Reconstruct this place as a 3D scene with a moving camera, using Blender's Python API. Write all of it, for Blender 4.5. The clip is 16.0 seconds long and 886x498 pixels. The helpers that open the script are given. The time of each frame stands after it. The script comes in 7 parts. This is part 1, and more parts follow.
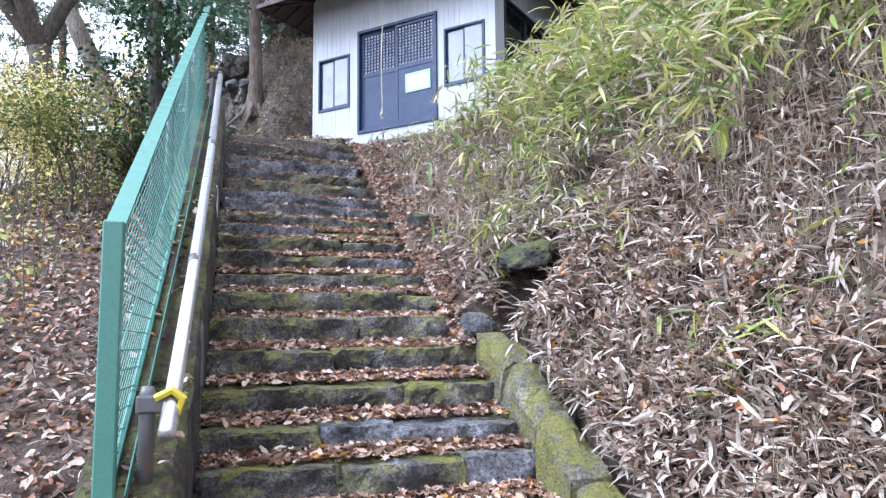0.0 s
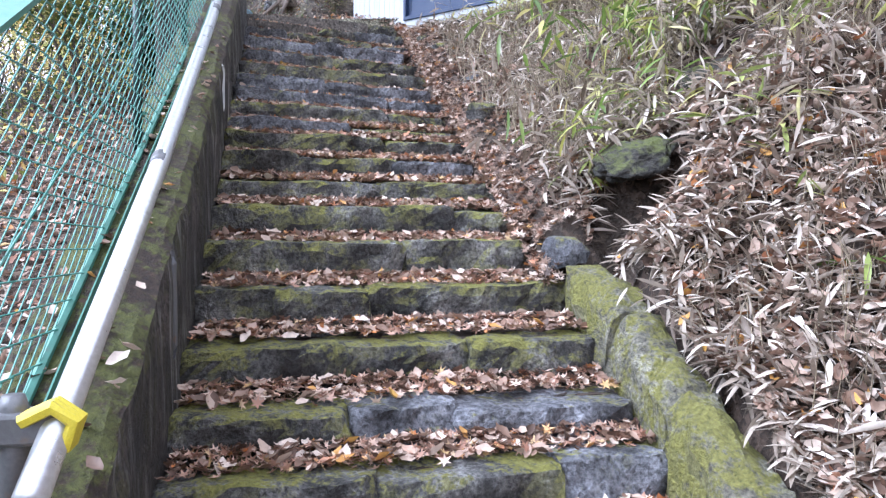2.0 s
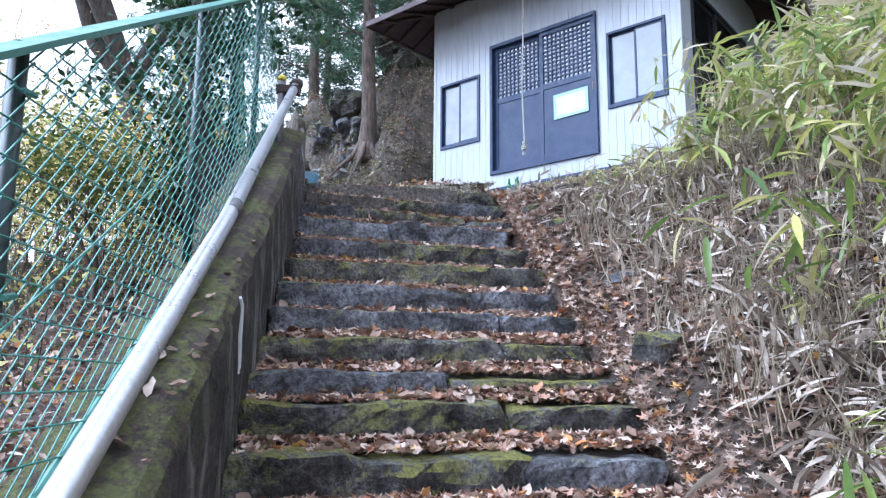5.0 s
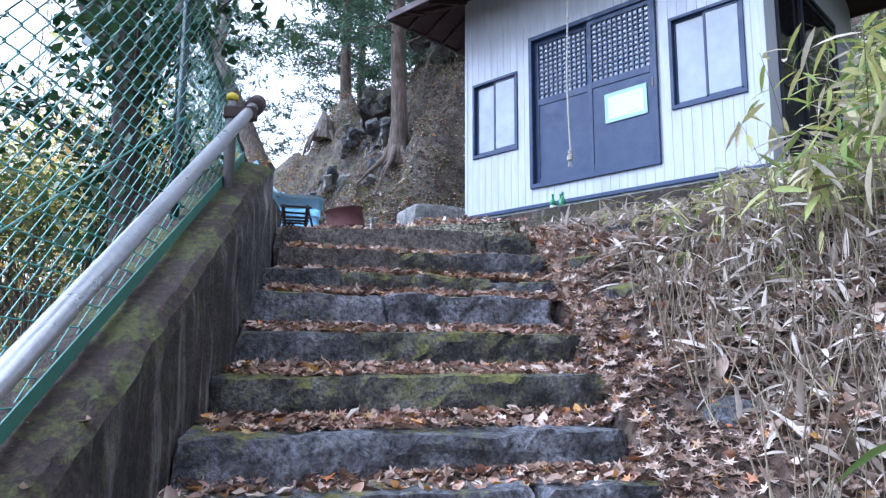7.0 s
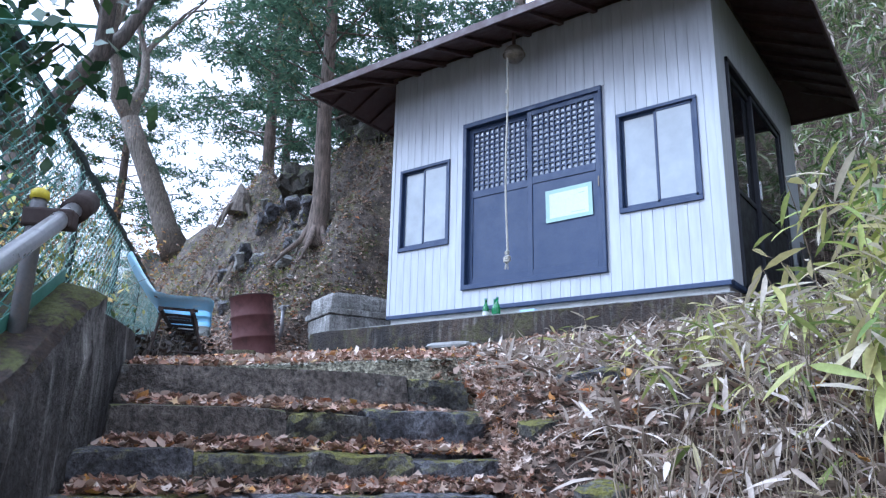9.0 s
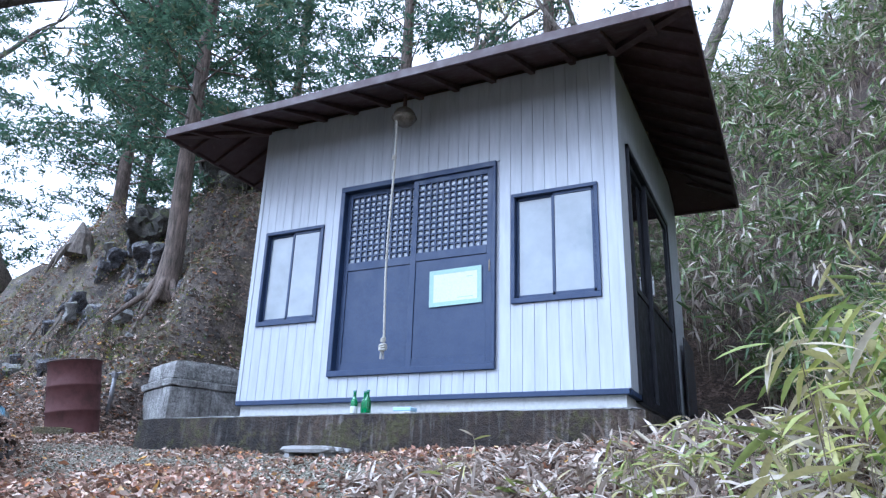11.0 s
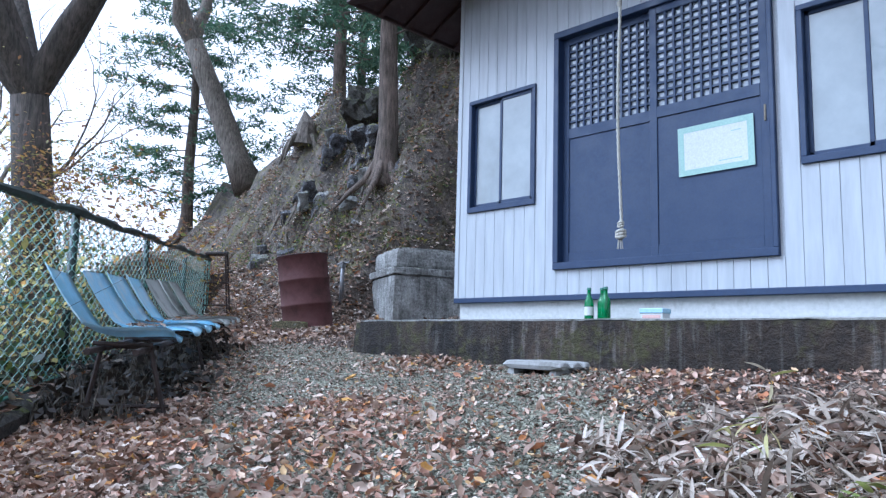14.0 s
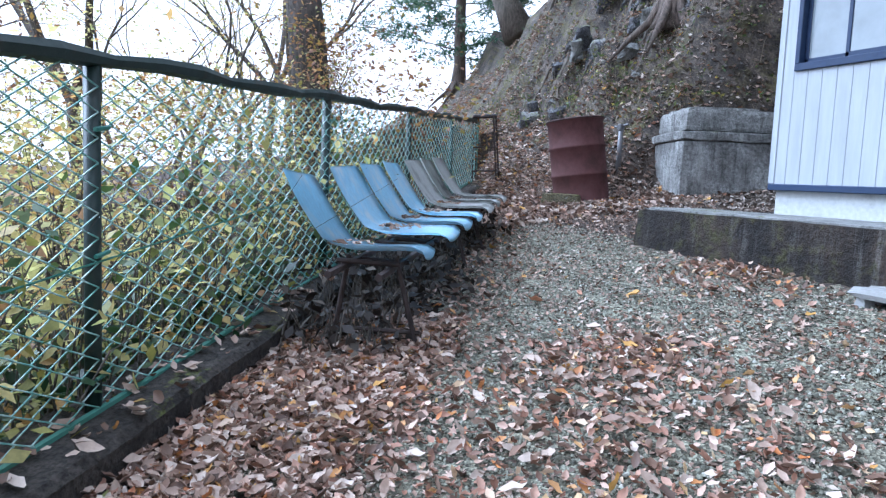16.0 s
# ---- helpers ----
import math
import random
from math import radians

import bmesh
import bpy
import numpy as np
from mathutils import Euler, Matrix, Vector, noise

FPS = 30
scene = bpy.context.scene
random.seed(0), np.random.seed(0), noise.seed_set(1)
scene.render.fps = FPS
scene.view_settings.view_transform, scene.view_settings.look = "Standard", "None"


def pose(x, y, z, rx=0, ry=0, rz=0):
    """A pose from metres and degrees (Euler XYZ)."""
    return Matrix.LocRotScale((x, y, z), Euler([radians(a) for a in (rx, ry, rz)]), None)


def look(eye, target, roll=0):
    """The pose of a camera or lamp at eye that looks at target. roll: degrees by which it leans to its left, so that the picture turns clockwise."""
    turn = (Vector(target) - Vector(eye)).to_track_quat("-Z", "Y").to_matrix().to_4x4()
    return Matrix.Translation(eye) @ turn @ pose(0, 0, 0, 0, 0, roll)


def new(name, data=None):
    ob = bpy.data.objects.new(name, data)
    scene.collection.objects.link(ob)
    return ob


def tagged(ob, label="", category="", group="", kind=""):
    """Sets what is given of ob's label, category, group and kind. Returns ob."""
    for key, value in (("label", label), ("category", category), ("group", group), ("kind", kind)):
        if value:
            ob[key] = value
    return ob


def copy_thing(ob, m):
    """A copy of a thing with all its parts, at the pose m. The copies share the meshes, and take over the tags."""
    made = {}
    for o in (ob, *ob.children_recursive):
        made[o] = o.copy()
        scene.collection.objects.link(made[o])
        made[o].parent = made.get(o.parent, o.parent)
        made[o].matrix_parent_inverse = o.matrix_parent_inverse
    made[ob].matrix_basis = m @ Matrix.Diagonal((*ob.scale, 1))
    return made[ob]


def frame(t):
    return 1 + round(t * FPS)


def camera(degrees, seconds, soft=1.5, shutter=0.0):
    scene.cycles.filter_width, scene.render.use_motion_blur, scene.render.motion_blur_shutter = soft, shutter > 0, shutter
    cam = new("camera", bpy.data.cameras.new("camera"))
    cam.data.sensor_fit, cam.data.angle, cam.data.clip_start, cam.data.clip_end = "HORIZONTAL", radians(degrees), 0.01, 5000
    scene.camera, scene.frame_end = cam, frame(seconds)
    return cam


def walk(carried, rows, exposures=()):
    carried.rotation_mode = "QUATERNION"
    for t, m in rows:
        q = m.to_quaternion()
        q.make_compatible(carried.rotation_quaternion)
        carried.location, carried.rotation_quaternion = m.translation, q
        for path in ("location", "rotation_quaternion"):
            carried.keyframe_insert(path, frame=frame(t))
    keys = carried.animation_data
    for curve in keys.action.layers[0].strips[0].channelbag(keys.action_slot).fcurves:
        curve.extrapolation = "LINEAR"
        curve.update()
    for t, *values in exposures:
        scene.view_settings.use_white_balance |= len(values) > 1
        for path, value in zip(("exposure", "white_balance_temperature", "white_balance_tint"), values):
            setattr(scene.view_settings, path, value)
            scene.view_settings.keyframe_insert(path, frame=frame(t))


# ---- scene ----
cam = camera(63.9, 16.0, soft=1.3)
PATH = [
    (0, (0.426, 0.621, 2.14), (-0.59, 2.33, 2.36), -0.6),
    (0.5, (0.317, 0.815, 2.153), (-0.722, 2.523, 2.209), 0.0),
    (1, (0.167, 0.967, 2.155), (-0.908, 2.654, 2.128), 0.3),
    (1.5, (-0.065, 1.21, 2.22), (-1.173, 2.874, 2.157), 0.1),
    (2, (-0.236, 1.482, 2.239), (-1.367, 3.131, 2.193), 0.3),
    (2.5, (-0.397, 1.705, 2.324), (-1.561, 3.33, 2.357), 0.7),
    (3, (-0.615, 1.902, 2.426), (-1.805, 3.502, 2.576), 0.8),
    (3.5, (-0.797, 2.086, 2.487), (-2.002, 3.661, 2.746), 0.4),
    (4, (-0.986, 2.277, 2.605), (-2.214, 3.824, 2.921), 0.5),
    (4.5, (-1.226, 2.435, 2.747), (-2.475, 3.962, 3.076), 0.8),
    (4.7, (-1.295, 2.501, 2.809), (-2.553, 4.02, 3.138), 0.7),
    (6.8, (-1.969, 3.511, 3.417), (-3.334, 4.939, 3.732), -0.2),
    (7, (-2.039, 3.58, 3.485), (-3.407, 5.007, 3.789), 0.3),
    (7.5, (-2.216, 3.751, 3.615), (-3.576, 5.174, 3.97), 0.6),
    (8, (-2.346, 3.936, 3.733), (-3.665, 5.379, 4.153), 1.2),
    (8.5, (-2.504, 4.109, 3.831), (-3.75, 5.605, 4.29), 1.4),
    (9, (-2.601, 4.223, 3.938), (-3.781, 5.755, 4.449), 1.4),
    (9.5, (-2.682, 4.391, 4.074), (-3.781, 5.953, 4.667), 2.1),
    (10, (-2.829, 4.504, 4.155), (-3.809, 6.12, 4.81), 2.4),
    (10.2, (-2.9, 4.537, 4.21), (-3.816, 6.183, 4.879), 2.3),
    (12.3, (-3.234, 5.205, 4.511), (-4.06, 6.933, 5.089), 1.3),
    (12.5, (-3.302, 5.274, 4.516), (-4.173, 6.99, 5.06), 1.4),
    (13, (-3.375, 5.421, 4.624), (-4.433, 7.056, 5.078), 0.9),
    (13.5, (-3.504, 5.542, 4.654), (-4.739, 7.073, 5.018), 1.2),
    (14, (-3.638, 5.668, 4.794), (-5.042, 7.068, 5.057), 1.6),
    (14.5, (-3.791, 5.813, 4.846), (-5.355, 7.052, 4.982), 2.0),
    (15, (-3.905, 5.899, 4.963), (-5.594, 6.971, 4.964), 2.1),
    (15.5, (-4.122, 5.982, 5.046), (-5.89, 6.91, 4.933), 2.3),
    (16, (-4.314, 6.104, 5.097), (-6.135, 6.907, 4.899), 2.5),
]
walk(cam, [(t, look(eye, target, roll)) for t, eye, target, roll in PATH],
     exposures=[(0.0, 1.85, 5150, 13), (2.0, 1.93, 5150, 13), (4.5, 1.74, 4960, 10), (7.0, 1.62, 4780, 13), (10.0, 1.45, 4750, 11), (12.5, 1.55, 4680, 10), (14.0, 1.22, 4760, 8), (16.0, 1.45, 4760, 8)])

# ---- light ----
SUN_EL, SUN_AZ = 46.0, 218.0          # a pale, wide sun behind thin cloud, over the valley
world = bpy.data.worlds.new("overcast_sky")
scene.world = world
world.use_nodes = True
wn, wl = world.node_tree.nodes, world.node_tree.links
sky = wn.new("ShaderNodeTexSky")
sky.sky_type, sky.sun_disc = "NISHITA", False
sky.sun_elevation, sky.sun_rotation = radians(SUN_EL), radians(SUN_AZ)
sky.air_density, sky.dust_density, sky.ozone_density = 1.0, 4.0, 1.0
veil = wn.new("ShaderNodeMixRGB")
veil.inputs["Fac"].default_value = 0.85
veil.inputs["Color2"].default_value = (11.2, 10.3, 9.9, 1)
wl.new(sky.outputs["Color"], veil.inputs["Color1"])
wl.new(veil.outputs["Color"], wn["Background"].inputs["Color"])
wn["Background"].inputs["Strength"].default_value = 0.074
sun = new("sun", bpy.data.lights.new("sun", "SUN"))
sun.data.energy, sun.data.angle, sun.data.color = 2.0, radians(40), (0.98, 0.97, 0.97)
_az = radians(SUN_AZ)
sun.matrix_world = look((0, 0, 40), (0 - 40 * math.sin(_az), 0 - 40 * math.cos(_az), 40 - 40 * math.tan(radians(SUN_EL))))

# ---- materials ----
def material(name, rough=0.8, metal=0.0):
    m = bpy.data.materials.new(name)
    m.use_nodes = True
    b = m.node_tree.nodes["Principled BSDF"]
    b.inputs["Roughness"].default_value, b.inputs["Metallic"].default_value = rough, metal
    return m, m.node_tree.nodes, m.node_tree.links, b


def noise_node(n, l, scale, detail=6.0, rough=0.6, vec=None):
    t = n.new("ShaderNodeTexNoise")
    t.inputs["Scale"].default_value, t.inputs["Detail"].default_value, t.inputs["Roughness"].default_value = scale, detail, rough
    if vec is not None:
        l.new(vec, t.inputs["Vector"])
    return t


def ramp(n, l, src, stops):
    r = n.new("ShaderNodeValToRGB")
    e = r.color_ramp.elements
    while len(e) < len(stops):
        e.new(0.5)
    for k, (p, c) in zip(e, stops):
        k.position, k.color = p, (*c, 1)
    l.new(src, r.inputs["Fac"])
    return r


def mix(n, l, fac, a, b, mode="MIX"):
    x = n.new("ShaderNodeMixRGB")
    x.blend_type = mode
    for key, v in (("Fac", fac), ("Color1", a), ("Color2", b)):
        if isinstance(v, (int, float)):
            x.inputs[key].default_value = v
        elif isinstance(v, tuple):
            x.inputs[key].default_value = (*v, 1)
        else:
            l.new(v, x.inputs[key])
    return x.outputs["Color"]


def bump(n, l, b, height, strength=0.5, dist=0.01):
    k = n.new("ShaderNodeBump")
    k.inputs["Strength"].default_value, k.inputs["Distance"].default_value = strength, dist
    l.new(height, k.inputs["Height"])
    l.new(k.outputs["Normal"], b.inputs["Normal"])


def world_pos(n):
    return n.new("ShaderNodeNewGeometry").outputs["Position"]


def upward(n, l, lo, hi):
    """0 on walls to 1 on faces that look up: moss and dust lie on tops."""
    g = n.new("ShaderNodeNewGeometry")
    s = n.new("ShaderNodeSeparateXYZ")
    l.new(g.outputs["Normal"], s.inputs["Vector"])
    m = n.new("ShaderNodeMapRange")
    m.inputs["From Min"].default_value, m.inputs["From Max"].default_value = lo, hi
    l.new(s.outputs["Z"], m.inputs["Value"])
    return m.outputs["Result"]


def math_node(n, l, op, a, b):
    k = n.new("ShaderNodeMath")
    k.operation = op
    for i, v in enumerate((a, b)):
        if isinstance(v, (int, float)):
            k.inputs[i].default_value = v
        else:
            l.new(v, k.inputs[i])
    return k.outputs[0]


def rocky(name, dark, light, moss=0.6, moss_hi=(0.17, 0.19, 0.035), rand=True, scale=7.0, lichen=True, face=0.15, streak=0.0, blotch=0.0, speckle=0.9, mulch=None):
    """Rough stone or old concrete with moss on its tops."""
    m, n, l, b = material(name, 0.85)
    p = world_pos(n)
    big = noise_node(n, l, scale, 8, 0.65, p)
    fine = noise_node(n, l, scale * 9, 5, 0.7, p)
    col = ramp(n, l, big.outputs["Fac"], [(0.32, dark), (0.52, tuple((a + c) / 2 for a, c in zip(dark, light))), (0.72, light)]).outputs["Color"]
    col = mix(n, l, speckle, col, ramp(n, l, fine.outputs["Fac"], [(0.36, (0.18, 0.18, 0.18)), (0.5, (0.85, 0.85, 0.85)), (0.66, (1.6, 1.6, 1.6))]).outputs["Color"], "MULTIPLY")
    if lichen:
        li = noise_node(n, l, scale * 2.3, 6, 0.7, p)
        col = mix(n, l, ramp(n, l, li.outputs["Fac"], [(0.6, (0, 0, 0)), (0.72, (0.5, 0.5, 0.5))]).outputs["Color"], col, (0.42, 0.44, 0.42))
    if streak:
        # lime and damp that have run down the face
        mp = n.new("ShaderNodeMapping")
        mp.inputs["Scale"].default_value = (1, 1, 0.10)
        l.new(p, mp.inputs["Vector"])
        run = noise_node(n, l, 16, 5, 0.65, mp.outputs["Vector"])
        steep = math_node(n, l, "SUBTRACT", 1.0, upward(n, l, 0.15, 0.5))
        col = mix(n, l, math_node(n, l, "MULTIPLY", steep, ramp(n, l, run.outputs["Fac"], [(0.52, (0, 0, 0)), (0.68, (streak, streak, streak))]).outputs["Color"]), col, (0.40, 0.39, 0.36))
        col = mix(n, l, ramp(n, l, run.outputs["Fac"], [(0.30, (0.7, 0.7, 0.7)), (0.46, (0, 0, 0))]).outputs["Color"], col, (0.02, 0.015, 0.012))
    if blotch:
        # damp black and dry pale areas, each as broad as a hand
        bl = noise_node(n, l, scale * 0.6, 4, 0.55, p)
        col = mix(n, l, blotch, col, ramp(n, l, bl.outputs["Fac"], [(0.36, (0.30, 0.27, 0.25)), (0.52, (0.95, 0.95, 0.95)), (0.66, (1.9, 1.9, 1.9))]).outputs["Color"], "MULTIPLY")
    if rand:
        o = n.new("ShaderNodeObjectInfo")
        col = mix(n, l, 0.7, col, ramp(n, l, o.outputs["Random"], [(0, (0.78, 0.78, 0.79)), (0.5, (0.97, 0.95, 0.93)), (1, (1.18, 1.19, 1.24))]).outputs["Color"], "MULTIPLY")
    if mulch:
        needles = noise_node(n, l, scale * 5, 5, 0.75, p)
        col = mix(n, l, upward(n, l, 0.2, 0.6), col, ramp(n, l, needles.outputs["Fac"], [(0.35, tuple(c * 0.3 for c in mulch)), (0.6, mulch), (0.75, tuple(c * 2.4 for c in mulch))]).outputs["Color"])
    mo = noise_node(n, l, scale * 0.55, 7, 0.7, p)
    mo2 = noise_node(n, l, scale * 4.0, 4, 0.7, p)
    mo_mix = mix(n, l, 0.4, mo.outputs["Fac"], mo2.outputs["Fac"])
    mask = math_node(n, l, "MULTIPLY", ramp(n, l, mo_mix, [(0.585 - 0.17 * moss, (0, 0, 0)), (0.655 - 0.17 * moss, (1, 1, 1))]).outputs["Color"], upward(n, l, face, face + 0.65))
    green = ramp(n, l, fine.outputs["Fac"], [(0.3, tuple(c * 0.35 for c in moss_hi)), (0.68, moss_hi)]).outputs["Color"]
    col = mix(n, l, mask, col, green)
    l.new(col, b.inputs["Base Color"])
    h = mix(n, l, 0.45, big.outputs["Fac"], fine.outputs["Fac"])
    bump(n, l, b, h, 1.0, 0.06)
    return m


def paint(name, colour, rough=0.45, worn=None, amount=0.3, scale=14.0, metal=0.0, streak=False, bumpiness=0.15):
    m, n, l, b = material(name, rough, metal)
    p = world_pos(n)
    if streak:
        mp = n.new("ShaderNodeMapping")
        mp.inputs["Scale"].default_value = (1, 1, 0.12)
        l.new(p, mp.inputs["Vector"])
        p = mp.outputs["Vector"]
    a = noise_node(n, l, scale, 7, 0.65, p)
    f = noise_node(n, l, scale * 7, 4, 0.6, p)
    col = mix(n, l, 0.35, colour, ramp(n, l, f.outputs["Fac"], [(0.3, tuple(c * 0.6 for c in colour)), (0.7, tuple(min(1, c * 1.2) for c in colour))]).outputs["Color"])
    if worn:
        col = mix(n, l, ramp(n, l, a.outputs["Fac"], [(0.7 - amount * 0.5, (0, 0, 0)), (0.82 - amount * 0.4, (0.9, 0.9, 0.9))]).outputs["Color"], col, worn)
    l.new(col, b.inputs["Base Color"])
    rr = ramp(n, l, a.outputs["Fac"], [(0.3, (rough * 0.75,) * 3), (0.7, (min(1, rough * 1.3),) * 3)])
    l.new(rr.outputs["Color"], b.inputs["Roughness"])
    bump(n, l, b, f.outputs["Fac"], bumpiness, 0.004)
    return m


def leafy(name, stops, rough=0.55, thin=0.3):
    """Leaves: a hue for every single leaf, with light passing through."""
    m, n, l, b = material(name, rough)
    g = n.new("ShaderNodeNewGeometry")
    col = ramp(n, l, g.outputs["Random Per Island"], stops).outputs["Color"]
    f = noise_node(n, l, 60, 3, 0.6, g.outputs["Position"])
    col = mix(n, l, 0.5, col, ramp(n, l, f.outputs["Fac"], [(0.3, (0.6, 0.6, 0.6)), (0.7, (1.15, 1.15, 1.15))]).outputs["Color"], "MULTIPLY")
    l.new(col, b.inputs["Base Color"])
    if thin:
        t = n.new("ShaderNodeBsdfTranslucent")
        l.new(col, t.inputs["Color"])
        s = n.new("ShaderNodeMixShader")
        s.inputs["Fac"].default_value = thin
        l.new(b.outputs["BSDF"], s.inputs[1])
        l.new(t.outputs["BSDF"], s.inputs[2])
        l.new(s.outputs["Shader"], n["Material Output"].inputs["Surface"])
    return m


def bark(name, dark, light, scale=9.0):
    m, n, l, b = material(name, 0.9)
    p = world_pos(n)
    mp = n.new("ShaderNodeMapping")
    mp.inputs["Scale"].default_value = (1, 1, 0.14)
    l.new(p, mp.inputs["Vector"])
    a = noise_node(n, l, scale * 3, 7, 0.7, mp.outputs["Vector"])
    c = noise_node(n, l, scale * 0.5, 5, 0.6, p)
    col = ramp(n, l, a.outputs["Fac"], [(0.35, dark), (0.65, light)]).outputs["Color"]
    col = mix(n, l, 0.6, col, ramp(n, l, c.outputs["Fac"], [(0.35, (0.55, 0.6, 0.5)), (0.65, (1.15, 1.1, 1.05))]).outputs["Color"], "MULTIPLY")
    l.new(col, b.inputs["Base Color"])
    bump(n, l, b, a.outputs["Fac"], 0.9, 0.03)
    return m


def soil_material():
    m, n, l, b = material("leaf_mould", 0.95)
    p = world_pos(n)
    big = noise_node(n, l, 1.3, 6, 0.6, p)
    fine = noise_node(n, l, 28, 6, 0.7, p)
    v = n.new("ShaderNodeTexVoronoi")
    v.inputs["Scale"].default_value = 38
    warp = noise_node(n, l, 14, 3, 0.6, p)
    l.new(mix(n, l, 0.12, p, warp.outputs["Color"]), v.inputs["Vector"])
    sep = n.new("ShaderNodeSeparateXYZ")
    l.new(v.outputs["Color"], sep.inputs["Vector"])
    leaf = ramp(n, l, sep.outputs["X"], [(0.0, (0.02, 0.014, 0.010)), (0.4, (0.055, 0.036, 0.026)), (0.7, (0.11, 0.072, 0.052)), (1.0, (0.20, 0.145, 0.11))]).outputs["Color"]
    grit = ramp(n, l, fine.outputs["Fac"], [(0.3, (0.014, 0.011, 0.008)), (0.7, (0.075, 0.058, 0.042))]).outputs["Color"]
    col = mix(n, l, ramp(n, l, big.outputs["Fac"], [(0.38, (0.15, 0.15, 0.15)), (0.62, (0.85, 0.85, 0.85))]).outputs["Color"], grit, leaf)
    l.new(col, b.inputs["Base Color"])
    bump(n, l, b, mix(n, l, 0.5, v.outputs["Distance"], fine.outputs["Fac"]), 0.9, 0.03)
    return m


def grit_material():
    m, n, l, b = material("packed_grit", 0.95)
    p = world_pos(n)
    v = n.new("ShaderNodeTexVoronoi")
    v.inputs["Scale"].default_value = 85
    l.new(p, v.inputs["Vector"])
    sep = n.new("ShaderNodeSeparateXYZ")
    l.new(v.outputs["Color"], sep.inputs["Vector"])
    big = noise_node(n, l, 2.2, 5, 0.6, p)
    col = ramp(n, l, sep.outputs["X"], [(0.0, (0.06, 0.056, 0.042)), (0.5, (0.18, 0.175, 0.132)), (1.0, (0.42, 0.41, 0.32))]).outputs["Color"]
    col = mix(n, l, 0.7, col, ramp(n, l, big.outputs["Fac"], [(0.35, (0.62, 0.52, 0.42)), (0.6, (1.05, 1.08, 1.0))]).outputs["Color"], "MULTIPLY")
    l.new(col, b.inputs["Base Color"])
    bump(n, l, b, v.outputs["Distance"], 0.8, 0.02)
    return m


def glass_material(name, tint, rough=0.03, gloss=1.0):
    """Old window glass before a dark room: it mirrors the trees and shows the pale film inside."""
    m, n, l, b = material(name, rough)
    p = world_pos(n)
    a = noise_node(n, l, 3.5, 5, 0.6, p)
    col = ramp(n, l, a.outputs["Fac"], [(0.3, tuple(c * 0.75 for c in tint)), (0.7, tint)]).outputs["Color"]
    l.new(col, b.inputs["Base Color"])
    b.inputs["Specular IOR Level"].default_value = gloss
    b.inputs["Coat Weight"].default_value = 0.6 * gloss
    b.inputs["Coat Roughness"].default_value = 0.02
    w = noise_node(n, l, 2.0, 2, 0.4, p)
    bump(n, l, b, w.outputs["Fac"], 0.06, 0.02)
    return m


STONE = rocky("step_stone", (0.010, 0.009, 0.008), (0.22, 0.215, 0.20), moss=0.74, moss_hi=(0.27, 0.26, 0.05), scale=8.0, face=-0.05, blotch=0.95)
STONE_BARE = rocky("bare_stone", (0.024, 0.025, 0.030), (0.29, 0.295, 0.32), moss=0.48, moss_hi=(0.25, 0.24, 0.05), scale=6.0, blotch=0.6)
CONCRETE = rocky("old_concrete", (0.06, 0.053, 0.035), (0.36, 0.345, 0.27), moss=0.80, moss_hi=(0.26, 0.25, 0.06), rand=False, scale=8.0, blotch=0.5, speckle=0.8, face=-0.55)
CONCRETE_DARK = rocky("stained_concrete", (0.045, 0.038, 0.031), (0.24, 0.21, 0.18), moss=0.6, rand=False, scale=4.5, lichen=True)
WALL_CONCRETE = rocky("mossy_wall_concrete", (0.013, 0.010, 0.008), (0.082, 0.066, 0.055), moss=0.66, moss_hi=(0.125, 0.132, 0.028), rand=False, scale=7.0, lichen=False, face=-0.05, streak=0.5, blotch=0.7, mulch=(0.055, 0.034, 0.022))
WALL_END = rocky("lime_streaked_concrete", (0.016, 0.014, 0.013), (0.15, 0.14, 0.13), moss=0.45, moss_hi=(0.125, 0.132, 0.028), rand=False, scale=7.0, lichen=False, face=0.2, streak=0.6, blotch=0.7, mulch=(0.055, 0.034, 0.022))
MOSSY_ROCK = rocky("mossy_rock", (0.02, 0.018, 0.014), (0.12, 0.11, 0.09), moss=0.68, moss_hi=(0.13, 0.15, 0.03), rand=False, scale=7.0, lichen=False)
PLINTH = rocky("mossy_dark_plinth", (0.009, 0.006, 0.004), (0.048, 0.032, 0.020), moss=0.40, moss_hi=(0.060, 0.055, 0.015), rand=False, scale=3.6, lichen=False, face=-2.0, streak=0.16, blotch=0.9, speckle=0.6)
CORE = paint("groove_backing", (0.36, 0.38, 0.41), 0.8)
CONCRETE_PALE = rocky("pale_concrete", (0.16, 0.16, 0.15), (0.40, 0.40, 0.38), moss=0.25, rand=False, scale=3.5, speckle=0.3, streak=0.3)
BASIN = rocky("stained_basin_concrete", (0.15, 0.15, 0.14), (0.46, 0.46, 0.44), moss=0.35, moss_hi=(0.16, 0.17, 0.06), rand=False, scale=3.5, lichen=False, speckle=0.55, streak=0.55, blotch=0.5)
SOIL = soil_material()
GRIT = grit_material()
SCREE = rocky("mossy_scree", (0.018, 0.013, 0.010), (0.17, 0.137, 0.108), moss=0.5, moss_hi=(0.14, 0.125, 0.035), rand=False, scale=4.5, lichen=True, face=0.0, blotch=0.6)
